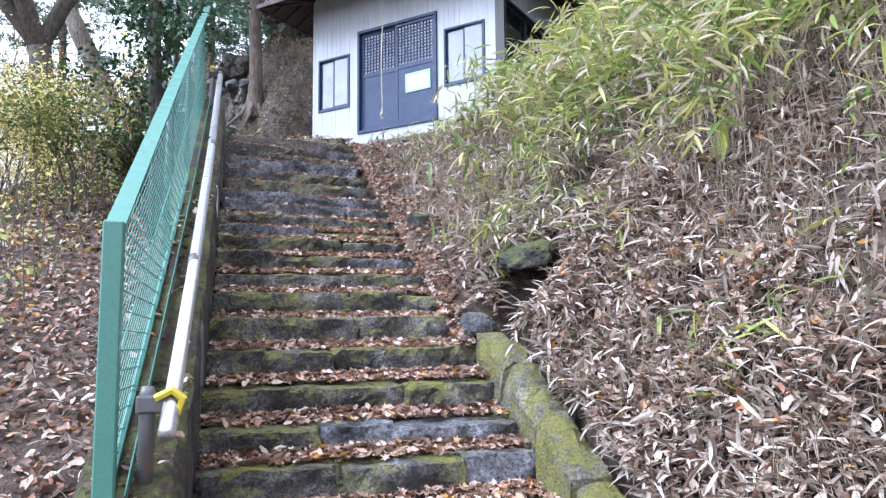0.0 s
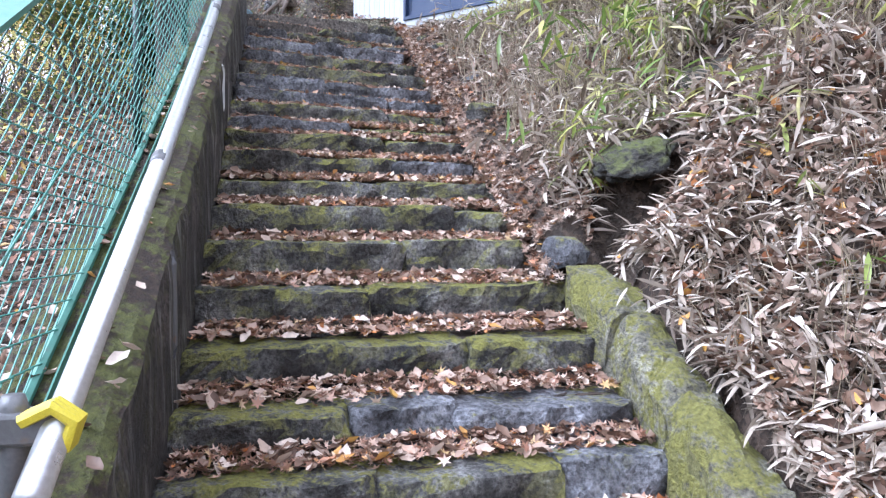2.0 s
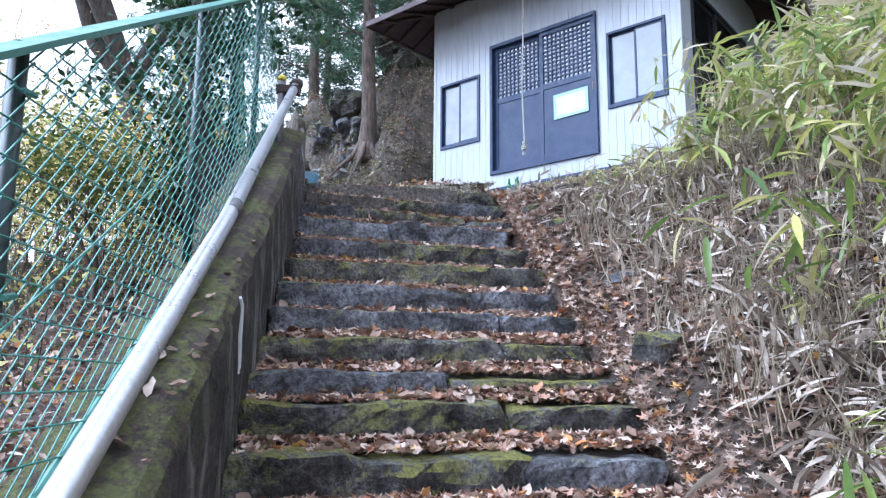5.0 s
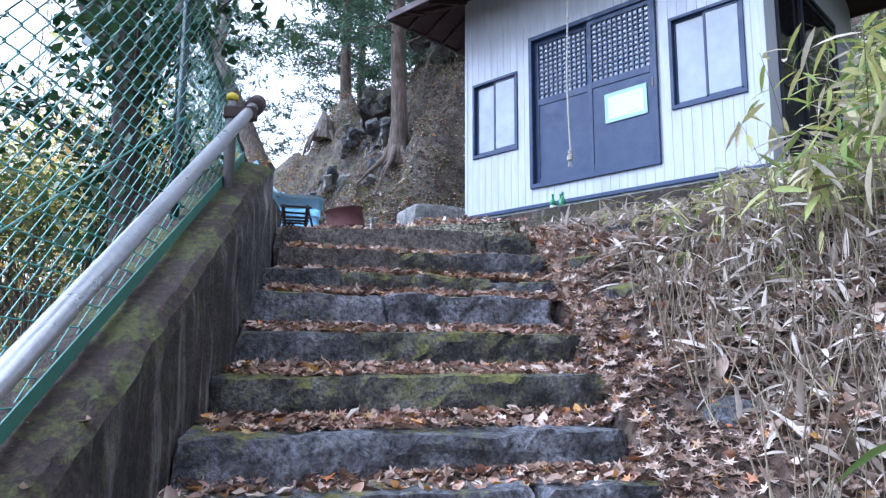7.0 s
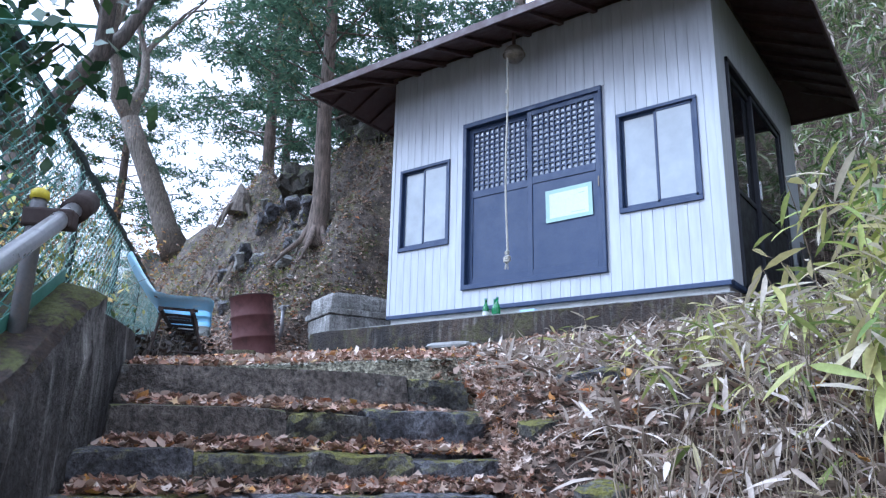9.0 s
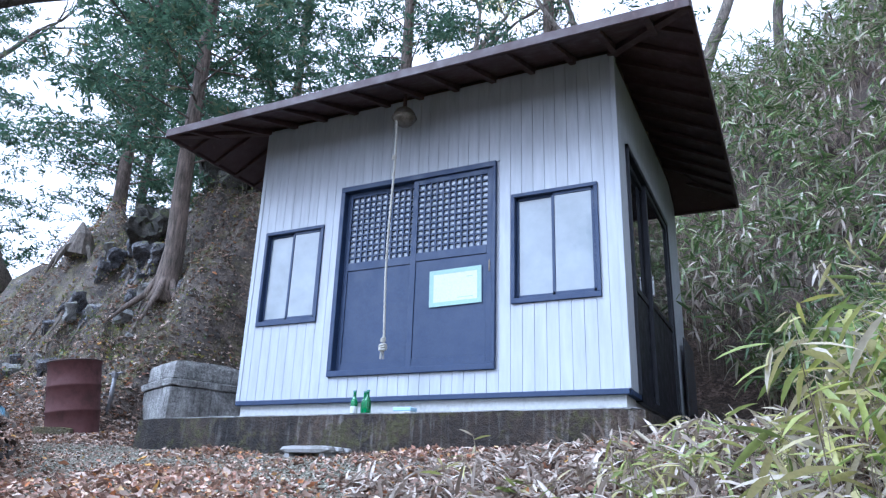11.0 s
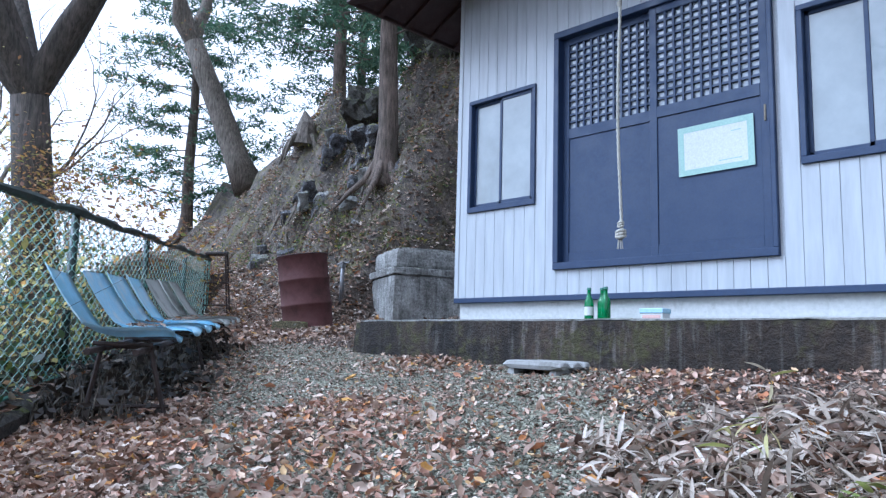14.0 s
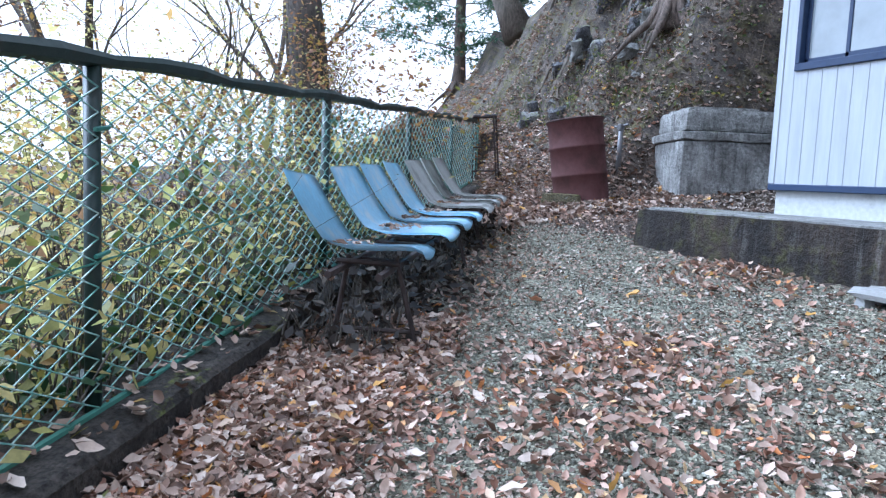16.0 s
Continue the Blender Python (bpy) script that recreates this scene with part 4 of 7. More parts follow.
def build_roof():
    o = 0.70
    ze, zr = 7.66, 8.55
    x0, x1, y0, y1 = HX0 - o, HX1 + o, HY0 - o, HY1 + 0.08
    cx0, cx1, cy = -6.6, -5.1, 11.365
    roof = thing("hut_roof", Matrix.Translation((0, 0, 0)), "dark hipped sheet roof with red-brown eaves and rafters", "roof", kind="structure")
    bm = bmesh.new()
    for dz, flip in ((0.045, False), (0.02, True)):
        c = [bm.verts.new(p) for p in ((x0, y0, ze + dz), (x1, y0, ze + dz), (x1, y1, ze + dz), (x0, y1, ze + dz), (cx0, cy, zr + dz), (cx1, cy, zr + dz))]
        for f in ((0, 1, 5, 4), (1, 2, 5), (2, 3, 4, 5), (3, 0, 4)):
            ids = [c[k] for k in f]
            bm.faces.new(ids[::-1] if flip else ids)
    part("roof_sheet", bm, ROOFING, roof)
    # soffit boards under the sheet
    bm = bmesh.new()
    c = [bm.verts.new(p) for p in ((x0 + 0.02, y0 + 0.02, ze), (x1 - 0.02, y0 + 0.02, ze), (x1 - 0.02, y1 - 0.02, ze), (x0 + 0.02, y1 - 0.02, ze), (cx0, cy, zr), (cx1, cy, zr))]
    for f in ((0, 1, 5, 4), (1, 2, 5), (2, 3, 4, 5), (3, 0, 4)):
        bm.faces.new([c[k] for k in f][::-1])
    part("soffit", bm, EAVES, roof, "red-brown boarded soffit")
    for b in ((x0, x1, y0 - 0.01, y0 + 0.02), (x0, x1, y1 - 0.02, y1 + 0.01), (x0 - 0.01, x0 + 0.02, y0, y1), (x1 - 0.02, x1 + 0.01, y0, y1)):
        bm = bmesh.new()
        box(bm, b[0], b[1], b[2], b[3], ze - 0.03, ze + 0.05, 0.004)
        part("fascia", bm, EAVES, roof)
    sf = (zr - ze) / (cy - y0)
    sx = (zr - ze) / (cx0 - x0)

    def rafter(p, q, w=0.024):
        p, q = Vector(p), Vector(q)
        d = (q - p)
        s = d.cross(Vector((0, 0, 1))).normalized() * w
        bm = bmesh.new()
        vs = []
        for e in (p, q):
            low = -0.032 if e is p else -0.075       # cut back behind the fascia
            vs.append([bm.verts.new(e + s * i + Vector((0, 0, j))) for i, j in ((-1, -0.01), (1, -0.01), (1, low), (-1, low))])
        for k in range(4):
            bm.faces.new((vs[0][k], vs[0][(k + 1) % 4], vs[1][(k + 1) % 4], vs[1][k]))
        bm.faces.new(vs[0][::-1])
        bm.faces.new(vs[1])
        bmesh.ops.recalc_face_normals(bm, faces=bm.faces)
        part("rafter", bm, EAVES, roof)
    n = 13
    for k in range(n):
        x = x0 + 0.30 + (x1 - x0 - 0.60) * k / (n - 1)
        run = min(o + 0.06, (x - x0) * 1.3, (x1 - x) * 1.3)
        rafter((x, y0 + 0.02, ze), (x, y0 + run, ze + sf * run))
    n = 11
    for k in range(n):
        y = y0 + 0.35 + (y1 - y0 - 0.7) * k / (n - 1)
        run = min(o + 0.06, (y - y0) * 1.2, (y1 - y) * 1.2 + 0.2)
        for xs, sg in ((x0, 1), (x1, -1)):
            rafter((xs + sg * 0.02, y, ze), (xs + sg * run, y, ze + sx * run))
    for xs, sg in ((x0, 1), (x1, -1)):
        rafter((xs + sg * 0.02, y0 + 0.02, ze), (xs + sg * o, y0 + o, ze + sf * o), 0.035)
    bm = bmesh.new()
    box(bm, HX0 + 0.01, HX1 - 0.01, HY0 + 0.03, HY1 - 0.03, HZT - 0.006, HZT + 0.12)
    tagged(part("ceiling", bm, EAVES), "boarded ceiling of the hut", "ceiling", kind="structure")


build_hut()

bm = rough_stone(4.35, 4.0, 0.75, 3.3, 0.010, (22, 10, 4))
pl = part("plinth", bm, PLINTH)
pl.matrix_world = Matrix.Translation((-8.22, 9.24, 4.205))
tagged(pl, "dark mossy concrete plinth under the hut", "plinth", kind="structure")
bm = rough_stone(4.27, 0.60, 0.02, 6.1, 0.006, (60, 8, 1))
screed = part("plinth_screed", bm, CONCRETE_PALE)
screed.matrix_world = Matrix.Translation((-8.19, 9.262, 4.946))
tagged(screed, "pale worn screed on top of the plinth", "screed", kind="structure")

# ---- things in the yard ----
def build_drum():
    d = thing("oil_drum", Matrix.Translation((-10.62, 10.46, float(yard(-10.62, 10.46)) - 0.03)) @ Matrix.Rotation(radians(8.0), 4, Vector((0.78, -0.62, 0))), "rusty red-brown steel oil drum without a lid", "drum")
    prof = [(0.285, 0.0), (0.298, 0.004), (0.298, 0.02), (0.288, 0.03), (0.288, 0.26), (0.300, 0.275), (0.300, 0.295), (0.288, 0.31), (0.288, 0.55), (0.300, 0.565), (0.300, 0.585), (0.288, 0.60), (0.288, 0.83), (0.299, 0.84), (0.301, 0.855), (0.296, 0.868), (0.284, 0.862), (0.280, 0.84), (0.280, 0.12), (0.0, 0.12)]
    bm = bmesh.new()
    n = 40
    rings = [[bm.verts.new((r * math.cos(2 * math.pi * k / n) * (1 + 0.006 * math.sin(3 * k + z * 9)), r * math.sin(2 * math.pi * k / n), z + 0.01)) for k in range(n)] for r, z in prof[:-1]]
    for a, b in zip(rings, rings[1:]):
        for k in range(n):
            bm.faces.new((a[k], a[(k + 1) % n], b[(k + 1) % n], b[k]))
    bm.faces.new(rings[-1])
    part("shell", bm, RUST, d, smooth=True)
    bm = bmesh.new()
    tube(bm, [(0.302 * math.cos(a), 0.302 * math.sin(a), 0.868) for a in [2 * math.pi * k / 40 for k in range(41)]], 0.006, 6)
    part("rim", bm, RUST_DARK, d, "darker rolled rim", smooth=True)


build_drum()
bm = rough_stone(0.40, 0.22, 0.16, 8.8, 0.012, (4, 3, 2))
o = part("concrete_block", bm, rocky("mossy_block", (0.10, 0.09, 0.05), (0.22, 0.19, 0.10), 0.8, rand=False))
o.matrix_world = Matrix.Translation((-10.62, 9.94, float(yard(-10.4, 10.0)) - 0.03)) @ pose(0, 0, 0, 0, 0, 40)
tagged(o, "small mossy concrete block at the drum's foot", "block")


def build_basin():
    b = thing("concrete_basin", pose(-9.905, 11.12, 4.98, 0, 0, 66.2), "old grey two-tiered concrete basin with a stained face", "concrete basin")
    for nm, x0, x1, y0, y1, z0, z1, sd in (("lower_tier", 0, 1.9, 0, 1.04, -0.2, 0.60, 1.1), ("ledge", -0.015, 1.915, -0.012, 1.052, 0.60, 0.70, 5.1), ("upper_tier", 0.04, 1.0, 0.05, 0.98, 0.70, 0.92, 2.2), ("lid", 0.10, 0.80, 0.14, 0.86, 0.915, 0.95, 3.2)):
        bm = rough_stone(x1 - x0, y1 - y0, z1 - z0, sd, 0.012, (14, 9, 6))
        p = part(nm, bm, BASIN, b, "thin concrete lid" if nm == "lid" else "")
        p.location = (x0, y0, z0)


build_basin()


def build_standpipe():
    x, y = -10.95, 11.15
    p = thing("standpipe", Matrix.Translation((x, y, float(ground(x, y)))), "grey standpipe with a tap on top", "standpipe")
    bm = bmesh.new()
    tube(bm, [(0, 0, -0.1), (0.01, 0, 0.44)], 0.028, 10)
    part("pipe", bm, DULL_STEEL, p, smooth=True)
    bm = bmesh.new()
    tube(bm, [(-0.10, 0, 0.47), (0.12, 0.02, 0.49)], 0.014, 8)
    part("cross_bar", bm, DULL_STEEL, p)
    bm = bmesh.new()
    box(bm, -0.03, 0.04, -0.03, 0.03, 0.42, 0.50, 0.012, 2)
    part("tap_body", bm, DULL_STEEL, p)


build_standpipe()


def build_rack():
    x, y = -12.55, 10.30
    r = thing("iron_rack", Matrix.Translation((x, y, float(yard(x, y)))) @ pose(0, 0, 0, 3, -3, 55), "rusty iron rack leaning by the fence's end", "rack")
    for a, b in ((-0.16, -0.14), (0.16, -0.14), (-0.16, 0.14), (0.16, 0.14)):
        bm = bmesh.new()
        tube(bm, [(a, b, 0), (a * 0.8, b * 0.8, 0.95)], 0.013, 6)
        part("leg", bm, RUST_DARK, r)
    for z in (0.25, 0.55, 0.93):
        k = 1 - 0.2 * z
        for p, q in (((-0.16, -0.14), (0.16, -0.14)), ((-0.16, 0.14), (0.16, 0.14)), ((-0.16, -0.14), (-0.16, 0.14)), ((0.16, -0.14), (0.16, 0.14))):
            bm = bmesh.new()
            tube(bm, [(p[0] * k, p[1] * k, z), (q[0] * k, q[1] * k, z)], 0.010, 6)
            part("crossbar", bm, RUST_DARK, r)
    bm = bmesh.new()
    box(bm, -0.15, 0.15, -0.12, 0.12, 0.945, 0.965, 0.004)
    part("top_plate", bm, DULL_STEEL, r)


build_rack()


def seat_shell():
    """A moulded bucket seat: its back and seat are one bent sheet with a rolled edge."""
    prof = [(-0.215, 0.305), (-0.208, 0.296), (-0.165, 0.228), (-0.115, 0.155), (-0.065, 0.09), (-0.020, 0.04), (0.03, 0.012), (0.10, 0.0), (0.20, 0.004), (0.30, 0.014), (0.36, 0.016), (0.395, 0.002), (0.40, -0.015)]
    half = [0.165, 0.195, 0.206, 0.208, 0.205, 0.205, 0.205, 0.205, 0.205, 0.20, 0.19, 0.165, 0.14]
    bm = bmesh.new()
    cols = 9
    grid = []
    for (y, z), h in zip(prof, half):
        row = []
        for c in range(cols):
            f = -1 + 2 * c / (cols - 1)
            up = 0.030 * abs(f) ** 3
            back = z > 0.03
            row.append(bm.verts.new((1.07 * h * f, y + (up if back else 0), z + (0 if back else up * 0.8))))
        grid.append(row)
    for a, b in zip(grid, grid[1:]):
        for c in range(cols - 1):
            bm.faces.new((a[c], a[c + 1], b[c + 1], b[c]))
    bmesh.ops.solidify(bm, geom=list(bm.faces), thickness=0.012)
    return bm


def build_chairs():
    gx, gy = 0.565, 0.825
    rz = math.degrees(math.atan2(gy, gx)) - 90
    spots = [0.0, 0.60, 1.04, 1.48, 2.06, 2.50, 2.94]
    sx, sy = -7.20, 6.885
    first = {}
    for i, s in enumerate(spots):
        x, y = sx + FX * s, sy + FY * s
        z = 4.79 + 0.055 * s
        blue = i < 4
        m = Matrix.Translation((x, y, z)) @ pose(0, 0, 0, -2, (-4, 2, 0, -1, 2, 0, 1)[i], rz + (3, -1, 0, 1, -2, 1, 0)[i]) 
        if blue not in first:
            c = thing("bucket_chair", m, "faded blue plastic bucket seat littered with leaves" if blue else "weathered grey plastic bucket seat", "chair", "row of seats by the fence")
            part("shell", seat_shell(), SEAT_BLUE if blue else SEAT_GREY, c, smooth=True)
            for px in (-0.10, 0.10):
                bm = bmesh.new()
                tube(bm, [(px, 0.04, -0.045), (px, 0.30, -0.040)], 0.011, 6)
                part("bracket", bm, RUST_DARK, c, "dark iron bracket")
            first[blue] = c
        else:
            copy_thing(first[blue], m)
    for nm, a, b in (("near", -0.28, 1.72), ("far", 1.78, 3.2)):
        s0 = (a + b) / 2
        x, y = sx + FX * s0, sy + FY * s0
        zb = 4.79 + 0.055 * s0
        f = thing("seat_frame", Matrix.Translation((x, y, zb)) @ pose(0, 0, 0, 0, 0, rz), "dark iron beam and legs under the seats", "seat frame")
        h = (b - a) / 2
        gl = float(yard(x, y)) - zb
        for yy in (0.07, 0.27):
            bm = bmesh.new()
            tube(bm, [(-h, yy, -0.06 + 0.055 * h), (h, yy, -0.06 - 0.055 * h)], 0.016, 6)
            part("beam", bm, RUST_DARK, f)
        for xx in (-h + 0.25, h - 0.25):
            for yy, spread in ((0.07, -0.06), (0.27, 0.10)):
                bm = bmesh.new()
                tube(bm, [(xx, yy, -0.06), (xx, yy + spread, gl - 0.03)], 0.011, 6)
                part("leg", bm, RUST_DARK, f)
            bm = bmesh.new()
            tube(bm, [(xx, 0.0, gl + 0.03), (xx, 0.38, gl + 0.03)], 0.009, 6)
            part("foot_bar", bm, RUST_DARK, f)


build_chairs()


def build_step_slab():
    s = thing("step_board", Matrix.Translation((-6.42, 8.95, 4.588)), "low grey weathered board step before the plinth", "step")
    for k in range(3):
        bm = rough_stone(0.44, 0.115, 0.055, 20 + k, 0.003, (6, 2, 2))
        p = part("board", bm, PLANK, s)
        p.location = (0, 0.118 * k, 0.068)
    for x in (0.03, 0.33):
        bm = rough_stone(0.07, 0.33, 0.12, 30 + x, 0.004, (1, 4, 2))
        p = part("bearer", bm, PLANK, s)
        p.location = (x, 0.01, -0.03)


build_step_slab()


def bottle_mesh():
    prof = [(0.0, 0.002), (0.026, 0.0), (0.030, 0.008), (0.030, 0.105), (0.027, 0.125), (0.014, 0.155), (0.0115, 0.165), (0.0115, 0.190), (0.0135, 0.193), (0.0135, 0.203), (0.0, 0.204)]
    bm = bmesh.new()
    n = 16
    rings = [[bm.verts.new((max(r, 1e-4) * math.cos(2 * math.pi * k / n), max(r, 1e-4) * math.sin(2 * math.pi * k / n), z)) for k in range(n)] for r, z in prof]
    for a, b in zip(rings, rings[1:]):
        for k in range(n):
            bm.faces.new((a[k], a[(k + 1) % n], b[(k + 1) % n], b[k]))
    return bm


def build_offerings():
    gm, n, l, b = material("green_bottle_glass", 0.06)
    b.inputs["Base Color"].default_value = (0.03, 0.30, 0.09, 1)
    b.inputs["Transmission Weight"].default_value = 0.7
    first = None
    for i, (x, y, lab) in enumerate(((-6.20, 9.56, True), (-6.135, 9.61, False), (-6.07, 9.55, False))):
        m = Matrix.Translation((x, y, 4.966)) @ Matrix.Scale(1.0, 4)
        if i != 1:
            t = thing("glass_bottle", m, "small green glass bottle with a white label" if lab else "small green glass bottle on the plinth", "bottle", "bottles on the plinth")
            body = part("body", bottle_mesh(), gm, t, smooth=True)
            bm = bmesh.new()
            tube(bm, [(0, 0, 0.193), (0, 0, 0.208)], 0.0145, 10)
            part("cap", bm, GREEN_PAINT, t)
            if lab:
                bm = bmesh.new()
                tube(bm, [(0, 0, 0.03), (0, 0, 0.085)], 0.0306, 16, False)
                part("label", bm, PAPER, t, "white paper label")
            first = t
        else:
            last = m
    copy_thing(first, last)
    c = thing("offering_box", Matrix.Translation((-5.76, 9.60, 4.966)) @ Matrix.Scale(0.66, 4), "pale blue lidded box beside the bottles", "box")
    bm = bmesh.new()
    box(bm, -0.11, 0.11, -0.07, 0.07, 0, 0.065, 0.006)
    part("body", bm, PAPER, c)
    bm = bmesh.new()
    box(bm, -0.118, 0.118, -0.078, 0.078, 0.06, 0.105, 0.008, 2)
    part("lid", bm, paint("pale_blue_lid", (0.33, 0.50, 0.62), 0.5), c, "pale blue lid")
    bm = bmesh.new()
    box(bm, -0.09, 0.09, -0.0725, -0.0705, 0.012, 0.045)
    part("label", bm, paint("pinkish_label", (0.55, 0.36, 0.33), 0.7), c, "faded pinkish label")


build_offerings()


def build_bell():
    bx, by, bz = -5.855, 9.50, 7.535
    b = thing("shrine_bell", Matrix.Translation((bx, by, bz)), "round dull metal shrine bell hanging from the eaves", "bell")
    bm = bmesh.new()
    bmesh.ops.create_uvsphere(bm, u_segments=24, v_segments=16, radius=0.10)
    for v in bm.verts:
        v.co.z *= 0.92
    part("body", bm, BRASS, b, smooth=True)
    bm = bmesh.new()
    tube(bm, [(0.104 * math.cos(a), 0.104 * math.sin(a), -0.01) for a in [2 * math.pi * k / 28 for k in range(29)]], 0.007, 6)
    part("band", bm, BRASS, b, smooth=True)
    bm = bmesh.new()
    tube(bm, [(0, 0, 0.07), (0, 0, 0.24)], 0.018, 8)
    part("hanger", bm, EAVES, b)
    r = thing("bell_rope", Matrix.Translation((bx - 0.045, by - 0.06, -0.02)), "knotted grey hemp bell rope hanging before the door", "rope")
    top, low = bz + 0.10, 5.47
    n = 150
    for s in range(3):
        bm = bmesh.new()
        pts = []
        for k in range(n + 1):
            z = top + (low - top) * k / n
            a = k * 0.75 + s * 2.094
            sway = 0.012 * math.sin(k * 0.05)
            pts.append((0.0052 * math.cos(a) + sway, 0.0052 * math.sin(a), z))
        tube(bm, pts, 0.0056, 5)
        part("strand", bm, ROPE, r, smooth=True)
    for z, k in ((7.14, 0.6), (6.98, 0.45), (5.50, 0.95), (5.56, 0.6)):
        bm = bmesh.new()
        for j in range(3):
            tube(bm, [(0.026 * k * math.cos(a) + 0.004, 0.024 * k * math.sin(a), z + 0.014 * k * (j - 1) + 0.008 * math.sin(a + j)) for a in [2 * math.pi * q / 12 for q in range(13)]], 0.012 * k, 6)
        part("knot", bm, ROPE, r, smooth=True)
    bm = bmesh.new()
    for j in range(7):
        a = j * 0.9
        tube(bm, [(0.006 * math.cos(a), 0.006 * math.sin(a), 5.50), (0.018 * math.cos(a), 0.018 * math.sin(a), 5.41)], [0.004, 0.002], 4)
    part("frayed_end", bm, ROPE, r)


build_bell()


def build_corrugated():
    c = thing("corrugated_sheet", Matrix.Translation((HX1 + 0.06, HY1 - 0.55, 4.95)) @ pose(0, 0, 0, 0, 3, 90), "grey corrugated sheet leaning on the hut's corner", "sheet")
    bm = bmesh.new()
    cols = 60
    rows = []
    for z in (0, 0.55, 1.1):
        rows.append([bm.verts.new((0.6 * k / cols, 0.012 * math.sin(k * 1.25), z)) for k in range(cols + 1)])
    for a, b in zip(rows, rows[1:]):
        for k in range(cols):
            bm.faces.new((a[k], a[k + 1], b[k + 1], b[k]))
    bmesh.ops.solidify(bm, geom=list(bm.faces), thickness=0.003)
    part("sheet", bm, DULL_STEEL, c)


build_corrugated()
w = thing("block_wall", Matrix.Translation((-2.95, 13.0, 4.75)) @ pose(0, 0, 0, 0, 0, -8), "low grey block retaining wall behind the hut", "wall", kind="structure")
for k in range(5):
    for j in range(2):
        bm = rough_stone(0.385, 0.15, 0.185, k + j * 9, 0.006, (3, 2, 2))
        p = part("block", bm, CONCRETE_PALE, w)
        p.location = (-0.9 + 0.39 * k + 0.19 * j, 0, 0.19 * j)

# loose stones beside the stair
for i, (u, v, sx, sy, sz, rz) in enumerate(((0.96, 1.44, 0.15, 0.14, 0.13, 20), (2.35, 1.52, 0.16, 0.16, 0.16, 50), (3.05, 1.60, 0.19, 0.16, 0.12, 15), (4.45, 1.50, 0.27, 0.20, 0.13, 10), (4.75, 1.70, 0.30, 0.20, 0.12, -15), (3.9, 1.55, 0.18, 0.16, 0.12, 30))):
    x, y = to_xy(u, v)
    bm = rough_stone(sx, sy, sz, 50 + i * 3, 0.035, (4, 4, 3))
    o = part("loose_stone", bm, STONE_BARE if i % 2 == 0 else STONE, smooth=False)
    o.matrix_world = Matrix.Translation((x, y, float(ground(x, y)) - 0.05 if v > 1.46 else nosing(u) - 0.02)) @ pose(0, 0, 0, 6, -8, TH + rz)
    tagged(o, "rough dark stone set beside the steps", "stone", "stones beside the steps")

# ---- vegetation ----
def scatter_frames(pos, yaw, tilt, roll, size):
    """Rotation matrices (n, 3, 3) scaled by size."""
    cy, sy, ct, st, cr, sr = np.cos(yaw), np.sin(yaw), np.cos(tilt), np.sin(tilt), np.cos(roll), np.sin(roll)
    n = len(yaw)
    rz, rx, ry = np.zeros((n, 3, 3)), np.zeros((n, 3, 3)), np.zeros((n, 3, 3))
    rz[:, 0, 0], rz[:, 0, 1], rz[:, 1, 0], rz[:, 1, 1], rz[:, 2, 2] = cy, -sy, sy, cy, 1
    rx[:, 0, 0], rx[:, 1, 1], rx[:, 1, 2], rx[:, 2, 1], rx[:, 2, 2] = 1, ct, -st, st, ct
    ry[:, 1, 1], ry[:, 0, 0], ry[:, 0, 2], ry[:, 2, 0], ry[:, 2, 2] = 1, cr, sr, -sr, cr
    return (rz @ rx @ ry) * np.asarray(size)[:, None, None]


def scatter(name, template_v, template_f, pos, rot, mat, parent=None):
    """Copies of one small shape joined into one mesh."""
    tv, tf = np.asarray(template_v, dtype=float), np.asarray(template_f)
    v = np.einsum("nij,kj->nki", rot, tv) + np.asarray(pos)[:, None, :]
    f = tf[None] + (np.arange(len(pos)) * len(tv))[:, None, None]
    return sheet(name, v.reshape(-1, 3), f.reshape(-1, tf.shape[1]), mat, parent)


# broad dead leaf, curled along its midrib; narrow bamboo leaf; small plain leaf
BROAD_V = [(0, -0.5, 0.10), (-0.17, -0.28, 0.16), (-0.27, 0.02, 0.24), (-0.15, 0.30, 0.12), (0.03, 0.5, 0.22), (0.20, 0.27, 0.10), (0.25, 0.0, 0.17), (0.14, -0.33, 0.05), (0, -0.2, 0.0), (0.01, 0.2, 0.03)]
BROAD_F = [(0, 8, 2, 1), (8, 9, 3, 2), (0, 7, 6, 8), (8, 6, 5, 9), (9, 5, 4, 3)]
MAPLE_V = [(0, -0.5, 0.05), (0.07, -0.12, 0), (0.42, -0.25, 0.12), (0.20, 0.06, 0.02), (0.46, 0.28, 0.14), (0.12, 0.20, 0), (0, 0.55, 0.12), (-0.12, 0.20, 0.0), (-0.46, 0.28, 0.10), (-0.20, 0.06, 0.02), (-0.42, -0.25, 0.10), (-0.07, -0.12, 0)]
MAPLE_F = [(0, 1, 0 + 5, 7), (1, 2, 3, 5), (3, 4, 5, 1), (5, 6, 7, 11), (7, 8, 9, 11), (9, 10, 11, 7)]
LANCE_V = [(0, 0, 0), (-0.055, 0.22, 0.02), (0.055, 0.22, 0.02), (-0.066, 0.5, 0.02), (0.066, 0.5, 0.02), (-0.04, 0.8, -0.05), (0.04, 0.8, -0.05), (0, 1.0, -0.13), (0, 0.22, -0.005), (0, 0.5, -0.005), (0, 0.8, -0.07)]
